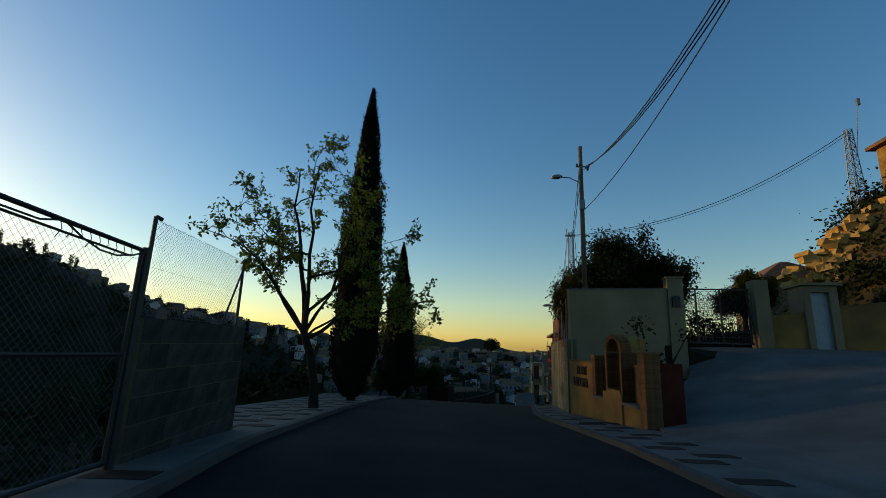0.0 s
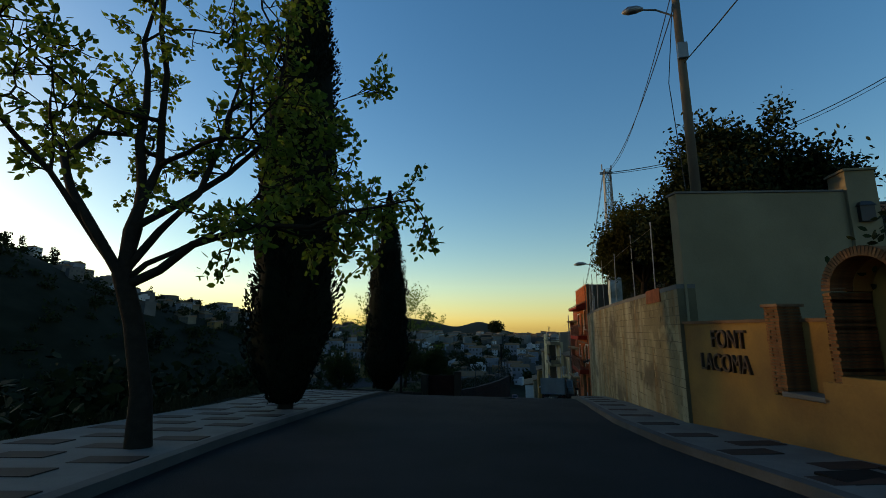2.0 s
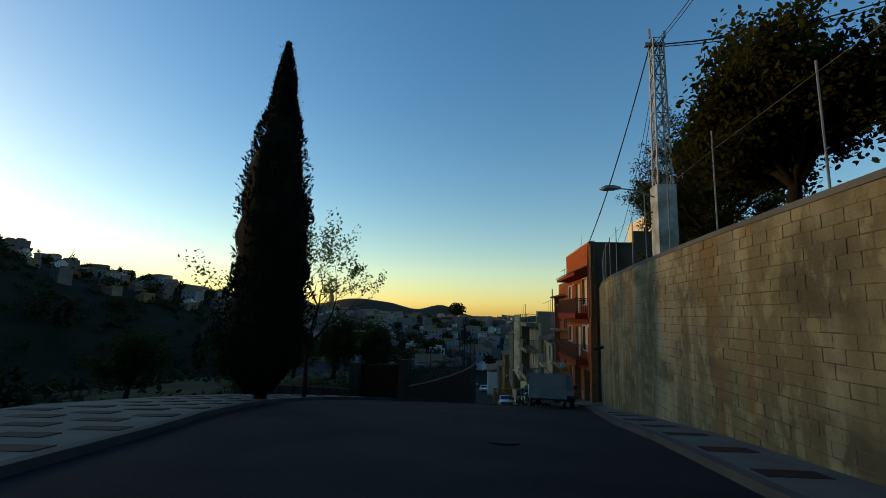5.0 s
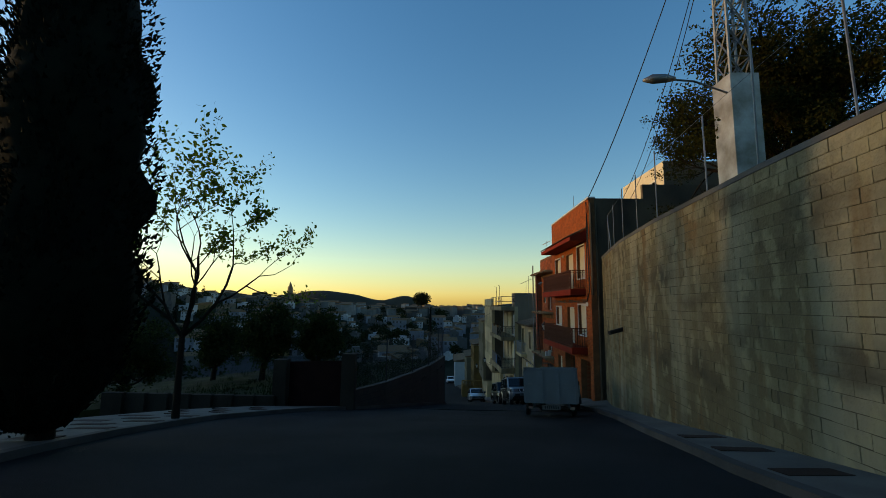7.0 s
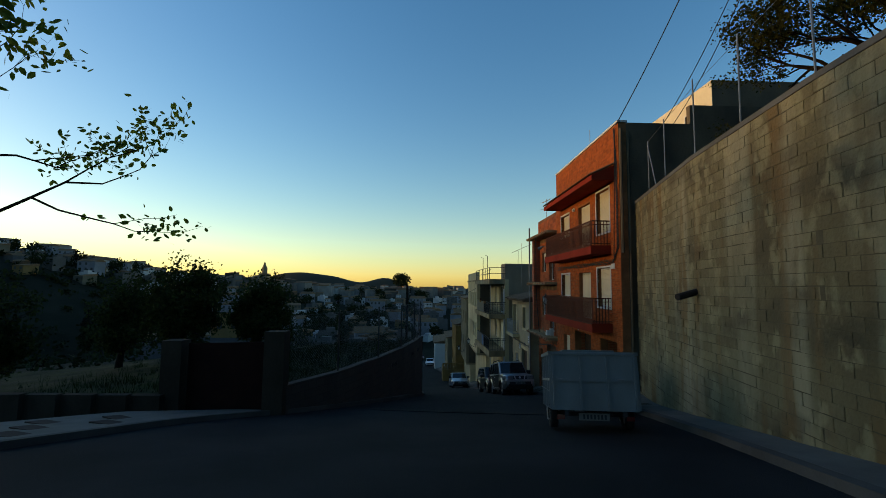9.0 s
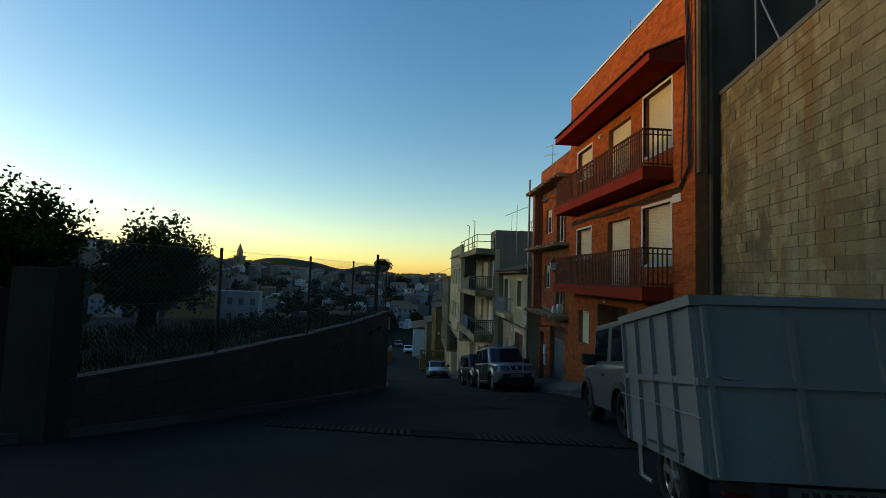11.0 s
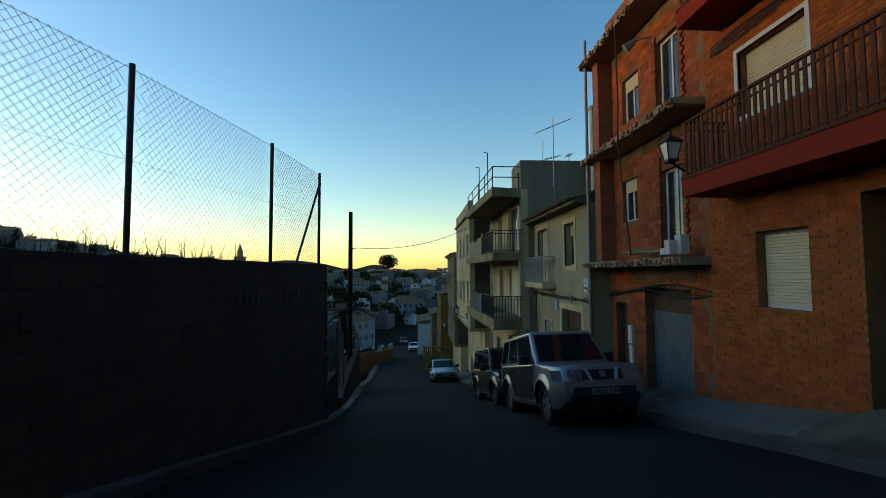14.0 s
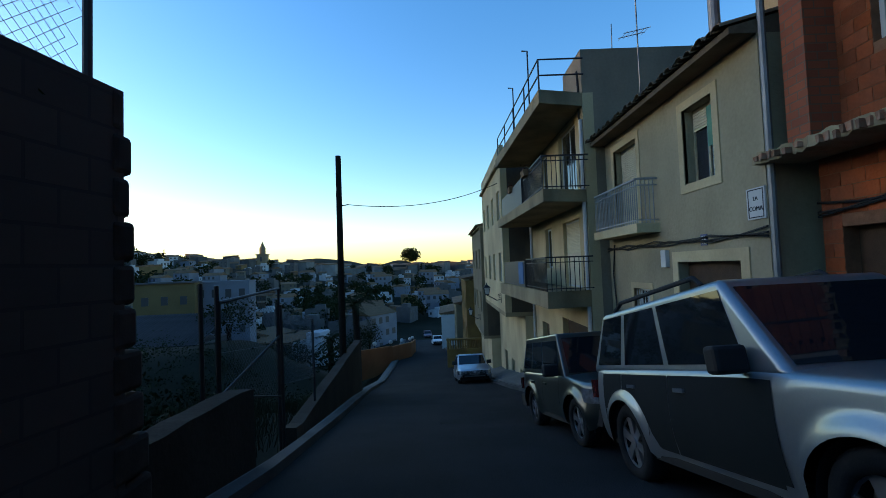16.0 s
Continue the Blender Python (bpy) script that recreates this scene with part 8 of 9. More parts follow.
# church tower
ch = thing("church_tower", "stone bell tower with a pointed lantern above the roofs", "tower", Matrix.Translation((-99.5, 300, wild(-99.5, 300))))
tz = 12.3 - wild(-99.5, 300)
STONE = material("tower_stone", (0.22, 0.16, 0.10), 0.9, 0.2, 0.5, 0.2, 5)
part("shaft", Mesh().box(-2.4, 2.4, -2.4, 2.4, -5, tz - 7.5).box(-2.8, 2.8, -2.8, 2.8, tz - 7.5, tz - 7.0), STONE, ch)
part("belfry", Mesh().tube([(0, 0, tz - 7), (0, 0, tz - 3.6)], 1.7, 8).tube([(0, 0, tz - 3.6), (0, 0, tz)], [1.5, 0.1], 8), STONE, ch)
for a in range(4):
    part("bell_arch", Mesh().box(-0.5, 0.5, -2.45, -2.38, tz - 11, tz - 8.5).turned(Matrix.Rotation(a * math.pi / 2, 4, "Z")), TOWN_PANE, ch)


# umbrella pine on the skyline, palms and scattered trees in the town
def puff_tree(x, y, z, trunk, rx, rz, seed, n=260, leaf=0.9, name="tree", label="dark rounded tree among the roofs", mat=None):
    rnd = random.Random(seed)
    t = thing(name, label, "tree", Matrix.Translation((x, y, z)), group="town trees")
    part("trunk", Mesh().tube([(0, 0, -1), (0, 0, trunk + rz * 0.3)], [0.3, 0.16], 6), BARK, t)
    m = Mesh()
    for i in range(n):
        d = Vector((rnd.gauss(0, 1), rnd.gauss(0, 1), rnd.gauss(0, 1))).normalized() * rnd.random() ** 0.4
        leaf_card(m, (d.x * rx, d.y * rx, trunk + rz + d.z * rz + 0.3 * rz * noise.noise((d.x * 2, d.y * 2, seed))), leaf * rnd.uniform(0.7, 1.3), rnd)
    part("crown", m, mat or SHRUB, t)
    return t


puff_tree(-20, 324, -2.5, 1.2, 6.0, 4.2, 1, 1700, 1.0, "umbrella_pine", "broad dark umbrella pine standing above the town")
for k in range(150):
    az, r = rnd.uniform(-66, 0), rnd.uniform(85, 330)
    x, y = r * math.sin(radians(az)), 40 + r * math.cos(radians(az))
    if x > -14 and y < 160:
        continue
    if k % 4 == 0 and az < -30:
        puff_tree(x, y, wild(x, y), 0.5, 0.9, 3.4, 100 + k, 160, 0.7, "cypress_tree", "small dark cypress on the hillside", CYPRESS)
    else:
        puff_tree(x, y, wild(x, y), 1.0, rnd.uniform(1.8, 3.5), rnd.uniform(1.5, 2.6), 100 + k, 170, 0.9)
for k in range(70):
    az, r = rnd.uniform(-24, -1), rnd.uniform(62, 200)
    x, y = r * math.sin(radians(az)), 40 + r * math.cos(radians(az))
    if x > lerp(PAVE_L, y) - 5:
        continue
    puff_tree(x, y, wild(x, y), 0.6, rnd.uniform(1.4, 3.2), rnd.uniform(1.2, 2.4), 400 + k, 200 if r > 110 else 900, 0.7 if r > 110 else 0.28, label="dark rounded tree below the street")
# scrub that covers the slopes, as one
scrub = Mesh()
for k in range(1500):
    if k < 700:
        x, y = rnd.uniform(-48, -9), rnd.uniform(2, 44)
        if x > lerp(PAVE_L, y) - 1.2:
            continue
        n, size, w, h = 26, 0.3, rnd.uniform(0.5, 1.3), rnd.uniform(0.5, 1.6)
    else:
        az, r = rnd.uniform(-98, -26), rnd.uniform(45, 250)
        if az > -34 and r < 100:
            continue
        x, y = r * math.sin(radians(az)), 40 + r * math.cos(radians(az))
        n, size, w, h = 34, 0.3 + r * 0.004, rnd.uniform(1.2, 2.6), rnd.uniform(1.0, 2.4)
    z = wild(x, y)
    for _ in range(n):
        leaf_card(scrub, (x + rnd.gauss(0, 0.5) * w, y + rnd.gauss(0, 0.5) * w, z + abs(rnd.gauss(0, 0.5)) * h), size * rnd.uniform(0.7, 1.4), rnd)
for k in range(420):
    x, y = rnd.uniform(-34, -5.5), rnd.uniform(61, 92)
    if x > lerp(PAVE_L, y) - 2.2:
        continue
    z = wild(x, y)
    w, h = rnd.uniform(0.4, 1.3), rnd.uniform(0.4, 1.5)
    for _ in range(75):
        leaf_card(scrub, (x + rnd.gauss(0, 0.5) * w, y + rnd.gauss(0, 0.5) * w, z + abs(rnd.gauss(0, 0.5)) * h), 0.12 * rnd.uniform(0.7, 1.4), rnd)
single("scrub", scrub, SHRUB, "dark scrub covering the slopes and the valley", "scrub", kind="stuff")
for k in range(16):
    x, y = rnd.uniform(-26, -12), rnd.uniform(10, 42)
    x = min(x, lerp(PAVE_L, y) - 2.5)
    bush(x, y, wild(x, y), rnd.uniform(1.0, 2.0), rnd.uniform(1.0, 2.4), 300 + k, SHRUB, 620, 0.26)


# ---- the orchard terrace behind the garden wall ----
of = Mesh()
rows = [(47.0 + i * 0.625) for i in range(21)]
for y in rows:
    e = lerp([(44, -11.2), (46.0, -10.3), (46.55, -6.7), *GARDEN], y) - 0.25
    for j in range(13):
        x = e - (j / 12) ** 1.3 * 26
        of.v.append((x, y + 0.02, -4.72 - 0.05 * (e - x) - 0.9 * smooth(6, 24, e - x) + 0.12 * noise.noise((x * 0.5, y * 0.5, 9))))
    of.v.append((e - 27, y + 0.02, -16))
for i in range(20):
    for j in range(13):
        a = i * 14 + j
        of.f.append((a, a + 14, a + 15, a + 1))
k = len(of.v)
of.v += [(of.v[280 + j][0], of.v[280 + j][1], -12) for j in range(14)] + [(of.v[j][0], of.v[j][1], -12) for j in range(14)]
for j in range(13):
    of.f.append((280 + j, k + j, k + j + 1, 280 + j + 1))
    of.f.append((j, j + 1, k + 15 + j, k + 14 + j))
GRASS = material("dark_meadow_grass", (0.018, 0.028, 0.007), 0.95, 0.45, 0.8, 0.6, 15, tint=(0.010, 0.014, 0.005))
single("orchard_ground", of, GRASS, "rough dark green meadow behind the garden wall", "ground", kind="structure")
rnd = random.Random(14)
tuft = Mesh()


def blades(m, x, y, z, n, h, spread):
    for _ in range(n):
        p = Vector((x + rnd.gauss(0, spread), y + rnd.gauss(0, spread), z))
        q = p + Vector((rnd.gauss(0, 0.12) * h * 2, rnd.gauss(0, 0.12) * h * 2, h * rnd.uniform(0.5, 1.1)))
        k = len(m.v)
        m.v += [tuple(p + Vector((-0.008, 0, 0))), tuple(p + Vector((0.008, 0.004, 0))), tuple(q)]
        m.f.append((k, k + 1, k + 2))


for _ in range(900):
    y = rnd.uniform(47.1, 59.4)
    e = lerp([(44, -11.2), (46.0, -10.3), (46.55, -6.7), *GARDEN], y) - 0.3
    x = e - abs(rnd.gauss(0, 5))
    blades(tuft, x, y, -4.75 - 0.05 * (e - x) - 0.9 * smooth(6, 24, e - x), 9, 0.35, 0.12)
for _ in range(16):
    y = 55.2 + rnd.gauss(0, 0.7)
    blades(tuft, lerp(GARDEN, y) - 0.5, y, -4.72, 9, 0.55, 0.2)
single("meadow_grass", tuft, GRASS, "tufts of long dark meadow grass", "grass", kind="stuff")
dry = Mesh()
for _ in range(420):
    y = rnd.uniform(61, 80)
    x = lerp([(60, -4.4), (76, -5), (80, -5.2)], y) - abs(rnd.gauss(0, 4))
    blades(dry, x, y, wild(x, y), 12, 0.8, 0.3)
for _ in range(500):
    y = rnd.uniform(8.5, 46)
    x = lerp(PAVE_L, y) - 0.2 - abs(rnd.gauss(0, 2.0))
    blades(dry, x, y, wild(x, y), 9, 0.5, 0.25)
single("verge_grass", dry, material("dry_grass", (0.055, 0.045, 0.022), 0.95, 0.4, 2, 0.0, pieces=0.4), "dry grass and weeds along the verge", "grass", kind="stuff")

# ---- far end of the street: orange garden wall with globe lamps, palm ----
ow = Mesh()
for a, b in (((-8.2, 93.5), (-5.9, 100)), ((-5.9, 100), (-4.6, 107)), ((-4.6, 107), (-4.7, 116))):
    za, zb = road_z(a[1]), road_z(b[1])
    ow.hexa([(a[0], a[1], za - 1), (a[0] - 0.3, a[1], za - 1), (b[0] - 0.3, b[1], zb - 1), (b[0], b[1], zb - 1)], [(a[0], a[1], za + 1.5), (a[0] - 0.3, a[1], za + 1.5), (b[0] - 0.3, b[1], zb + 1.6), (b[0], b[1], zb + 1.6)])
single("orange_garden_wall", ow, material("orange_render", (0.45, 0.15, 0.06), 0.9, 0.2, 0.5, 0.2, 12), "orange rendered garden wall at the foot of the street", "wall", kind="structure")
gl = thing("globe_lamp", "white globe lamp on the orange garden wall", "lamp", Matrix.Translation((-8.2, 93.6, road_z(93.6) + 1.5)), group="globe lamps")
gm = Mesh()
for i in range(7):
    for c in range(10):
        a, b = math.pi * i / 6, 2 * math.pi * c / 10
        gm.v.append((0.2 * math.sin(a) * math.cos(b), 0.2 * math.sin(a) * math.sin(b), 0.42 + 0.2 * math.cos(a)))
for i in range(6):
    for c in range(10):
        gm.f.append((i * 10 + c, i * 10 + (c + 1) % 10, (i + 1) * 10 + (c + 1) % 10, (i + 1) * 10 + c))
part("globe", gm, WHITE, gl, smooth=True)
part("stem", Mesh().tube([(0, 0, 0), (0, 0, 0.24)], 0.04, 6), IRON, gl)
for x, y in ((-7.0, 97), (-5.9, 100), (-5.2, 104), (-4.6, 107), (-4.65, 112)):
    copy_thing(gl, Matrix.Translation((x - 0.15, y, road_z(y) + 1.55)))


def palm(x, y, z, h, seed):
    rnd = random.Random(seed)
    t = thing("palm_tree", "palm tree with a rough trunk and arching fronds", "tree", Matrix.Translation((x, y, z)))
    part("trunk", Mesh().tube([(0, 0, -0.5), (0.1, 0, h * 0.5), (0, 0, h)], [0.38, 0.3, 0.32], 10), BARK, t)
    for k in range(26):
        a = rnd.uniform(0, 2 * math.pi)
        el = rnd.uniform(-0.3, 1.2)
        L = rnd.uniform(2.0, 2.8)
        f = Mesh()
        pts = []
        for i in range(9):
            u = i / 8
            pts.append(Vector((math.cos(a) * L * u * math.cos(el * (1 - 0.4 * u)), math.sin(a) * L * u * math.cos(el * (1 - 0.4 * u)), h + L * u * math.sin(el) - 1.2 * u * u * L * 0.5)))
        f.tube(pts, [0.03 - 0.003 * i for i in range(9)], 3, caps=False)
        sd = Vector((-math.sin(a), math.cos(a), 0))
        for i in range(1, 9):
            for s in (-1, 1):
                for q in (0.0, 0.5):
                    p = pts[i - 1].lerp(pts[i], q)
                    tip = p + sd * s * 0.5 * (1 - 0.06 * i) + Vector((0, 0, -0.25)) + (pts[i] - pts[i - 1]) * 0.8
                    w = (pts[i] - pts[i - 1]).normalized() * 0.035
                    n = len(f.v)
                    f.v += [tuple(p - w), tuple(p + w), tuple(tip)]
                    f.f.append((n, n + 1, n + 2))
        part("frond", f, SHRUB, t)
    return t


palm(-9.0, 98, road_z(98) - 0.2, 5.8, 3)
palm(-13.0, 104, -17.5, 4.4, 5)
tz = thing("terrace_house", "long low building with a ribbed grey sheet roof below the street", "house", Matrix.Translation((-32.0, 98, -15.0)) @ Matrix.Rotation(0.06, 4, "Z"))
part("wall", Mesh().box(-9.6, 9.6, -3.5, 3.5, -5, 3.2), TOWN_WALLS[1], tz)
RIBBED = material("grey_ribbed_sheet", (0.035, 0.036, 0.037), 0.85, 0.25, 0.8, 0.1, 12, pieces=0.15)
rp = Mesh().hexa([(-0.15, -4.2, 3.3), (0.15, -4.2, 3.3), (0.15, 3.8, 5.35), (-0.15, 3.8, 5.35)], [(-0.11, -4.2, 3.38), (0.11, -4.2, 3.38), (0.11, 3.8, 5.43), (-0.11, 3.8, 5.43)]).data("roof_sheet", RIBBED)
for i in range(62):
    o = part("roof_sheet", rp, RIBBED, tz)
    o.location = (-9.8 + i * 0.32, 0, 0)
wb = thing("house", "white three-storey house with rows of dark windows", "house", Matrix.Translation((-32.1, 122, -15.0)) @ Matrix.Rotation(0.12, 4, "Z"))
part("wall", Mesh().box(-3.7, 3.7, -3.5, -0.5, -4, 8.2), TOWN_WALLS[4], wb)
part("parapet", Mesh().box(-3.78, 3.78, -3.58, -0.42, 8.2, 8.45), TOWN_WALLS[4], wb)
pm = Mesh().box(-0.4, 0.4, -0.05, 0.02, 0, 1.1).data("pane", TOWN_PANE)
for i in range(4):
    for z in (1.2, 3.7, 6.2):
        o = part("window", pm, TOWN_PANE, wb)
        o.location = (-2.7 + 1.8 * i, -3.5, z)
yb = thing("house", "ochre house with a flat roof among the trees", "house", Matrix.Translation((-38.0, 118, -15.0)) @ Matrix.Rotation(0.3, 4, "Z"))
part("wall", Mesh().box(-3.6, 3.4, -4, -0.5, -4, 8.4), TOWN_WALLS[3], yb)
part("roof", Mesh().box(-3.8, 3.6, -4.2, -0.3, 8.4, 8.6), TOWN_WALLS[1], yb)
for i in range(3):
    for z in (2.5, 5.6):
        o = part("window", pm, TOWN_PANE, yb)
        o.location = (-2.3 + 2.2 * i, -4.0, z)

# ---- lanterns, aerials and clutter on the houses ----


def lantern(x, y, z, out=0.75):
    """A wall lantern on a scrolled bracket reaching out from the wall at x."""
    t = thing("wall_lantern", "black wrought iron lantern with frosted panes on a scrolled bracket", "lantern", group="wall lanterns")
    xo = x - out
    part("bracket", Mesh().tube([(x, y, z - 0.55), (x - out * 0.3, y, z - 0.62), (x - out * 0.6, y, z - 0.5), (xo, y, z - 0.35)], 0.022, 6)
         .tube([(x - 0.05 - 0.13 * math.cos(a) * (1 - a / 14), y, z - 0.42 + 0.13 * math.sin(a) * (1 - a / 14)) for a in [i * 0.7 for i in range(13)]], 0.014, 5).tube([(x, y, z - 0.75), (x, y, z - 0.3)], 0.025, 6), IRON, t)
    b, c = 0.085, 0.145

    def ring(w, h):
        return [(xo - w, y - w, h), (xo + w, y - w, h), (xo + w, y + w, h), (xo - w, y + w, h)]

    part("pane", Mesh().hexa(ring(b - 0.012, z - 0.3), ring(c - 0.012, z + 0.02)), LAMP_GLASS, t, "frosted lantern glass")
    fr = Mesh()
    for p, q in zip(ring(b, z - 0.3), ring(c, z + 0.02)):
        fr.tube([p, q], 0.014, 4)
    fr.hexa(ring(b + 0.02, z - 0.35), ring(b + 0.02, z - 0.3))
    fr.hexa(ring(c + 0.03, z + 0.02), ring(0.06, z + 0.14))
    fr.tube([(xo, y, z + 0.14), (xo, y, z + 0.26)], [0.05, 0.015], 6)
    part("frame", fr, IRON, t)
    return t


lantern(4.4, 58.1, -2.25, 0.6)
lantern(2.1, 78.2, -6.9, 0.7)
lantern(1.9, 89.0, -9.0, 0.7)


def aerial(x, y, z, h, yaw, big=True):
    t = thing("television_aerial", "thin metal television aerial on a mast", "aerial", Matrix.Translation((x, y, z)) @ Matrix.Rotation(yaw, 4, "Z"), group="television aerials")
    part("mast", Mesh().tube([(0, 0, 0), (0, 0, h)], 0.018, 5), STEEL, t)
    m = Mesh()
    L = 1.5 if big else 0.8
    m.tube([(-L / 2, 0, h * 0.8), (L / 2, 0, h * 0.8 + 0.45 * L)], 0.016, 4)
    for i in range(13 if big else 7):
        u = i / (12 if big else 6)
        c = Vector((-L / 2 + L * u, 0, h * 0.8 + 0.45 * L * u))
        m.tube([c + Vector((0, -0.16, 0)), c + Vector((0, 0.16, 0))], 0.009, 3)
    part("boom", m, STEEL, t)
    m = Mesh()
    for k in (-0.12, 0.12):
        m.tube([(-0.45, k, h * 0.5), (0.3, k, h * 0.5 + 0.2)], 0.01, 4)
    re = part("reflector", m, STEEL, t)
    for i in range(6):
        part("rod", Mesh().tube([(-0.4 + i * 0.13, -0.22, h * 0.5 + i * 0.035), (-0.4 + i * 0.13, 0.22, h * 0.5 + i * 0.035)], 0.006, 3), STEEL, re)
    return t


aerial(5.0, 62.2, 2.6, 1.5, 0.5, False)
aerial(4.5, 67.6, -1.9, 3.6, 0.15)
aerial(3.0, 76.2, -1.0, 0.9, 0.4, False)
aerial(6.5, 71.5, 0.2, 1.0, 1.0, False)
single("roof_aerial_rod", Mesh().tube([(4.6, 69.5, 0.2), (4.62, 69.5, 1.3)], 0.015, 5), STEEL, "thin metal rod on the stair tower", "aerial")
single("roof_aerial_rod", Mesh().tube([(4.7, 53.5, 4.6), (4.7, 53.5, 5.6)], 0.012, 5), STEEL, "thin metal rod on the orange house roof", "aerial")

# ---- road details ----
RUSTY = material("worn_grate_iron", (0.032, 0.03, 0.027), 0.85, 0.3, 8, 0.1, 40)
PIT_SHADE = material("drain_shade_black", (0.004, 0.004, 0.004), 0.95, 0.2, 4, 0.0)
dg = thing("drain_grate", "long iron drain grate across the street", "drain")
gx0, gx1 = -4.4, 1.6
gy = [48.1, 45.95]


def gpt(u, o):
    x = gx0 + (gx1 - gx0) * u
    y = gy[0] + (gy[1] - gy[0]) * u + o
    return (x, y, top_z(x, y) + 0.006)


# no hollow is cut: a flat black sheet paints the shade below the bars
part("channel_shade", Mesh().hexa([tuple(Vector(gpt(u, o)) - Vector((0, 0, 0.05))) for u, o in ((0, -0.24), (1, -0.24), (1, 0.24), (0, 0.24))], [tuple(Vector(gpt(u, o)) - Vector((0, 0, 0.003))) for u, o in ((0, -0.24), (1, -0.24), (1, 0.24), (0, 0.24))]), PIT_SHADE, dg)
for i in range(58):
    u, v = i / 58, i / 58 + 0.0085
    q = ((u, -0.2), (v, -0.2), (v, 0.2), (u, 0.2))
    part("grate_bar", Mesh().hexa([gpt(*p) for p in q], [tuple(Vector(gpt(*p)) + Vector((0, 0, 0.012))) for p in q]), RUSTY, dg)
for x, y in ((1.2, 53.2), (0.2, 50.9), (-0.6, 66.0), (-2.0, 29.0)):
    single("manhole_cover", Mesh().tube([(0, 0, -0.02), (0, 0, 0.008)], 0.28, 24), TAR, "round iron manhole cover in the asphalt", "cover", Matrix.Translation((x, y, top_z(x, y))) @ Matrix.Rotation(-0.18, 4, "X"), group="manhole covers")
# ramps up to the garage doors
RAMP = material("rough_ramp_concrete", (0.115, 0.098, 0.074), 0.95, 0.45, 1.6, 1.0, 14, tint=(0.055, 0.045, 0.034))
for y0, y1, lab in ((52.5, 55.6, "worn lumpy concrete ramp up to the garage door"), (58.4, 61.0, "worn lumpy concrete ramp up to the steel garage door")):
    m = Mesh()
    nu, nv = 26, 12
    for i in range(nu + 1):
        for k in range(nv + 1):
            u, v = i / nu, k / nv
            x, y = 3.36 + 1.06 * v, y0 + (y1 - y0) * u
            rise = min(1.0, 3.6 * min(u, 1 - u)) * (0.02 + 0.13 * v)
            bumpy = 0.035 * noise.noise((x * 3, y * 2.2, 1.7)) + 0.014 * noise.noise((x * 9, y * 9, 4.1))
            m.v.append((x + 0.05 * noise.noise((y * 2.5, v, 8.0)) * (1 - v), y, pave_z(x, y) - 0.03 + rise + bumpy * min(1.0, 5 * min(u, 1 - u, v + 0.1))))
    for i in range(nu):
        for k in range(nv):
            a = i * (nv + 1) + k
            m.f.append((a, a + 1, a + nv + 2, a + nv + 1))
    n0 = len(m.v)
    m.v += [(x, y, z - 0.35) for x, y, z in m.v]
    for i in range(nu):
        for k in (0, nv):
            a = i * (nv + 1) + k
            m.f.append((a, a + nv + 1, a + nv + 1 + n0, a + n0))
    for k in range(nv):
        for a in (k, nu * (nv + 1) + k):
            m.f.append((a, a + 1, a + 1 + n0, a + n0))
    single("garage_ramp", m, RAMP, lab, "ramp", kind="structure")

# ---- paving tiles ----
tile_me = Mesh().box(-0.39, 0.39, -0.2, 0.2, -0.02, 0.005).data("paving_tile", PAVE_RED)


def lay(parent, y0, y1, side, most):
    n = 0
    y = y0
    row = 0
    while y < y1 and n < most:
        e = kl(y) - 0.25 if side < 0 else kr(y) + 0.25
        lim = lerp(PAVE_L, y) + 0.45 if side < 0 else min(lerp(RIGHT_EDGE, y), wall_x(y) if 19.2 < y < 49.7 else 99) - 0.42
        d = 0.42 + (0.62 if row % 2 else 0.0)
        while (e - d > lim) if side < 0 else (e + d < lim):
            x = e + side * d
            z = (road_z(y) + CURB) if side < 0 else pave_z(x, y)
            sl = (road_z(y + 0.5) - road_z(y - 0.5))
            cr = 0.0 if side < 0 else (pave_z(x + 0.2, y) - pave_z(x - 0.2, y)) / 0.4
            k = ((kl if side < 0 else kr)(y + 0.5) - (kl if side < 0 else kr)(y - 0.5))
            o = part("paving_tile", tile_me, PAVE_RED, parent)
            o.matrix_basis = Matrix.Translation((x, y, z)) @ Matrix.Rotation(-math.atan(k), 4, "Z") @ Matrix.Rotation(math.atan(sl), 4, "X") @ Matrix.Rotation(-math.atan(cr), 4, "Y")
            n += 1
            d += 1.3
        y += 0.8
        row += 1


lay(pave_right, 3.0, 49.0, 1, 290)
lay(pave_left, 2.0, 45.0, -1, 290)

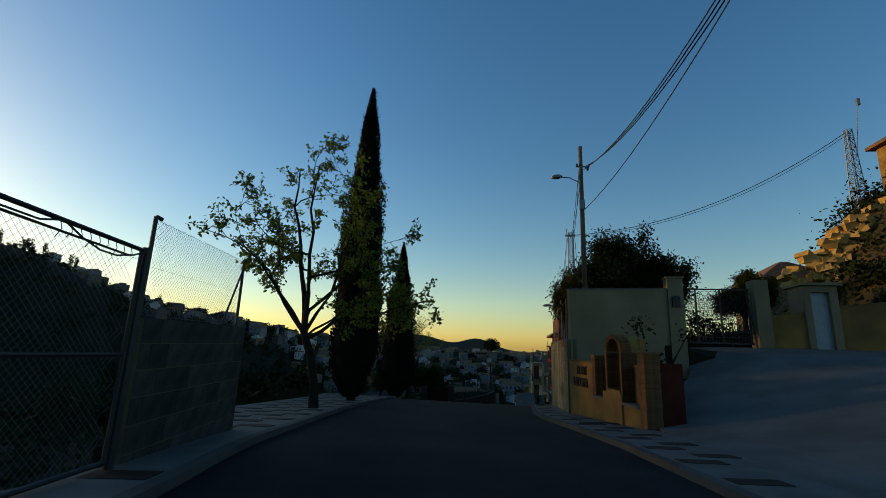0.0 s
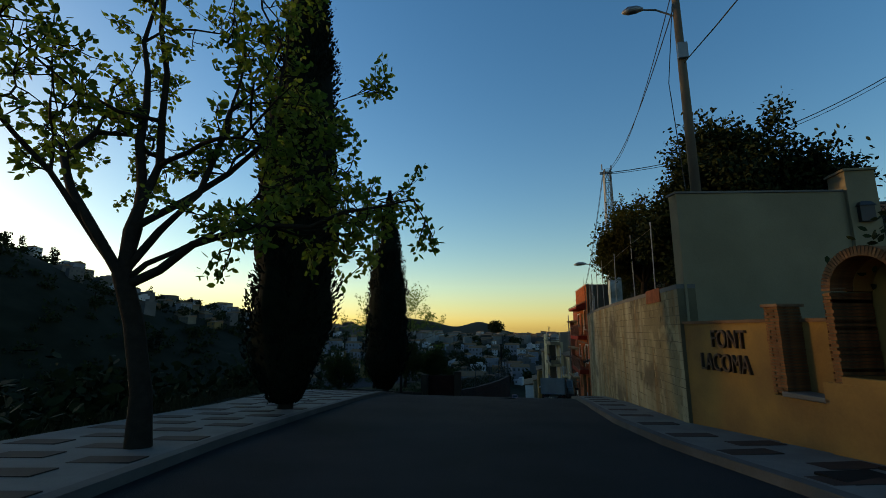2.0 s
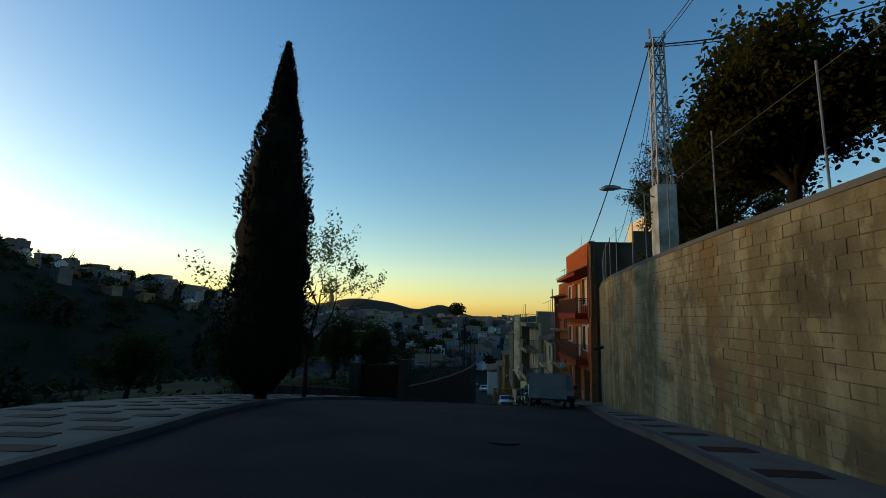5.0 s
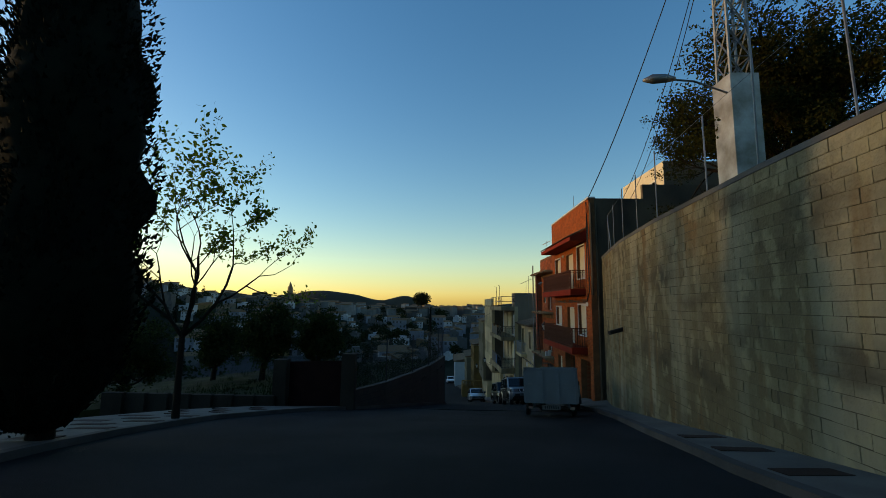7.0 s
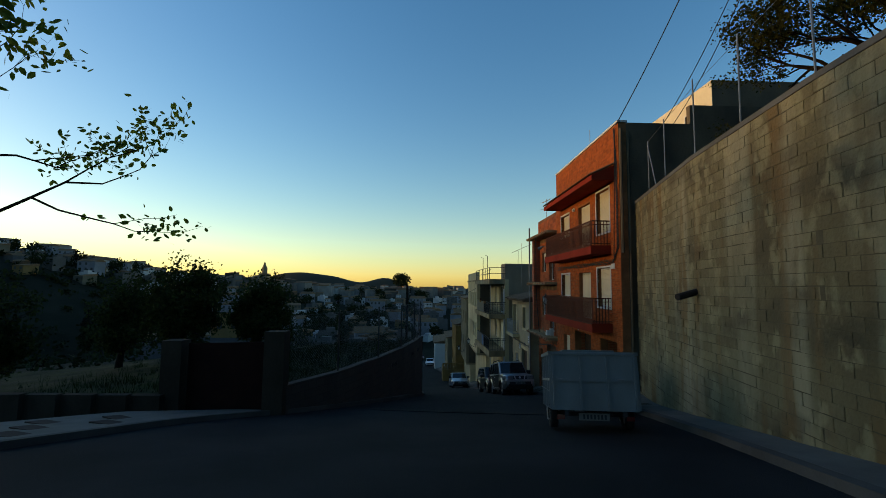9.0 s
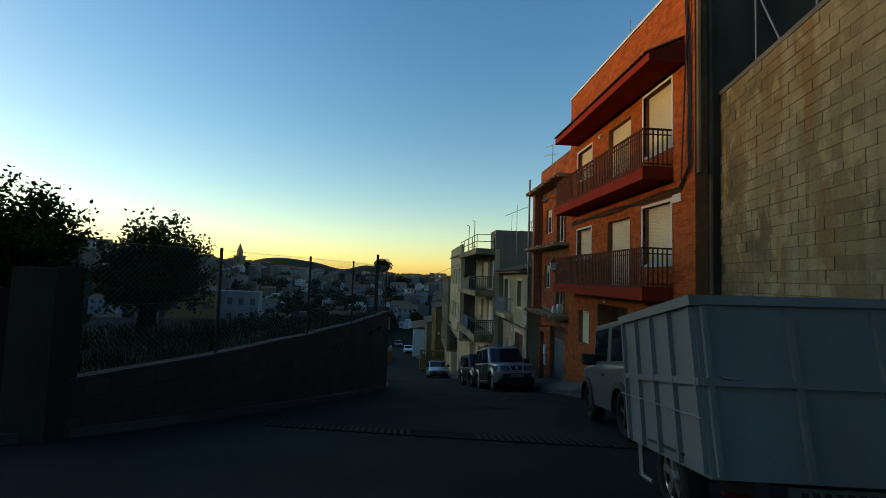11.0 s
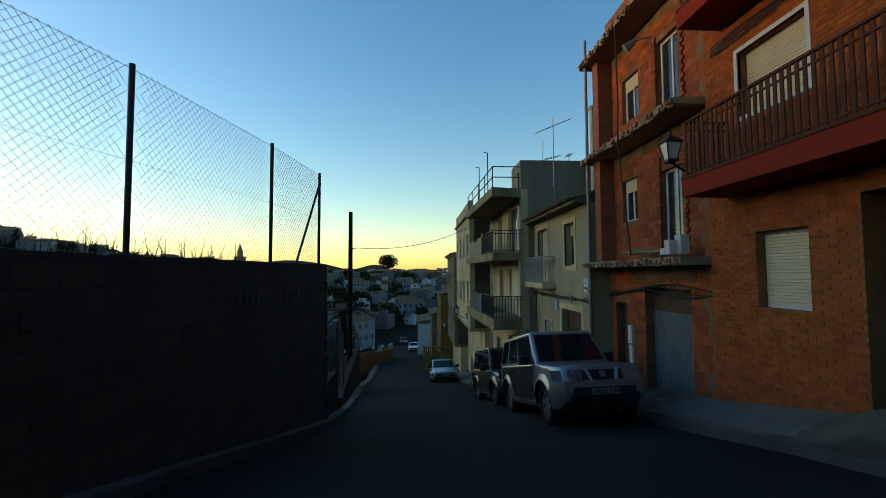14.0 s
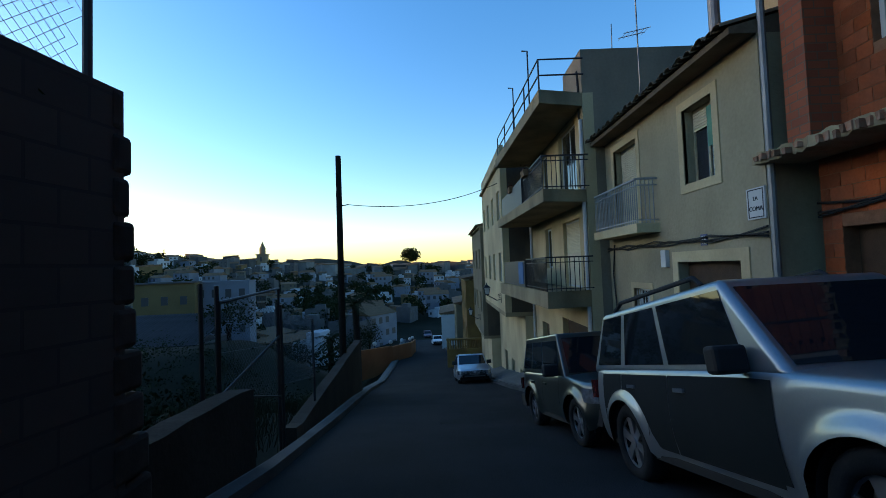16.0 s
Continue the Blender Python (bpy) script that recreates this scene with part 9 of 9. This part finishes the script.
# ---- blocks of the retaining wall ----
block_me = {}
rest = Mesh()
rnd = random.Random(31)
S_END = RUN_S[-1]
count = 0
for r in range(42):
    z1 = WALL_TOP - 0.205 * r
    z0 = z1 - 0.205
    s = -0.2 if r % 2 else 0.0
    while s < S_END:
        s0, s1 = max(0.0, s), min(S_END, s + 0.41)
        s += 0.41
        if s1 - s0 < 0.12:
            continue
        y0, y1 = float(np.interp(s0, RUN_S, RUN_Y)), float(np.interp(s1, RUN_S, RUN_Y))
        ym = (y0 + y1) / 2
        if z1 < wall_foot(ym) + 0.1:
            continue
        x0, x1 = wall_x(y0), wall_x(y1)
        a = math.atan2(-(x1 - x0), y1 - y0)
        m = Matrix.Translation((x0, y0, z0)) @ Matrix.Rotation(a, 4, "Z")
        o = rnd.uniform(-0.005, 0.006)
        L = s1 - s0
        if 34 < ym < 47 and -4.2 < z0 < 0.9 and count < 300 and (r + round(s)) % 2 == 0 and abs(L - 0.41) < 0.01:
            if 0 not in block_me:
                block_me[0] = Mesh().box(0.0, 0.1, 0.004, 0.406, 0.005, 0.201).data("block", BLOCK)
            ob = part("block", block_me[0], BLOCK, wall_blocks)
            ob.matrix_basis = m @ Matrix.Translation((o, 0, 0))
            count += 1
        else:
            g, h, c = rnd.choice((0.002, 0.004, 0.012)), rnd.choice((0.002, 0.004, 0.012)), rnd.choice((0.002, 0.004, 0.006, 0.014))
            q = Mesh().box(o, 0.1, g, L - h, c, 0.203 - rnd.uniform(0, 0.008)).turned(m)
            rest.add(q.v, q.f)
tagged(part("blocks", rest, BLOCK, wall_blocks), kind="stuff")
part("brick_patch", Mesh().hexa([(wall_x(20.4) - 0.03, 20.4, 1.2), (wall_x(20.4) + 0.3, 20.4, 1.2), (wall_x(21.7) + 0.3, 21.7, 1.2), (wall_x(21.7) - 0.03, 21.7, 1.2)],
                                [(wall_x(20.4) - 0.03, 20.4, 1.56), (wall_x(20.4) + 0.3, 20.4, 1.56), (wall_x(21.7) + 0.3, 21.7, 1.56), (wall_x(21.7) - 0.03, 21.7, 1.56)]), material("red_brick_patch", (0.17, 0.06, 0.03), 0.9, 0.3, 4, 0.3, 20), wall_blocks, "patch of red brick in the coping")
# small terrace with a balustrade beyond the parked hatchback
bt = thing("balustrade", "ochre terrace wall with a row of balusters", "balustrade")
zt = road_z(93)
part("terrace_wall", Mesh().box(-0.6, 2.2, 92.8, 93.1, zt - 1.5, zt + 1.5).box(-0.6, -0.3, 93.1, 97, zt - 1.5, zt + 1.5), OCHRE, bt)
part("handrail", Mesh().box(-0.65, 2.2, 92.75, 93.15, zt + 2.2, zt + 2.32), OCHRE, bt)
bme = Mesh().tube([(0, 0, 0), (0, 0, 0.15), (0, 0, 0.35), (0, 0, 0.7)], [0.06, 0.09, 0.05, 0.05], 8).data("baluster", OCHRE)
for i in range(14):
    o = part("baluster", bme, OCHRE, bt)
    o.location = (-0.5 + i * 0.2, 92.95, zt + 1.5)
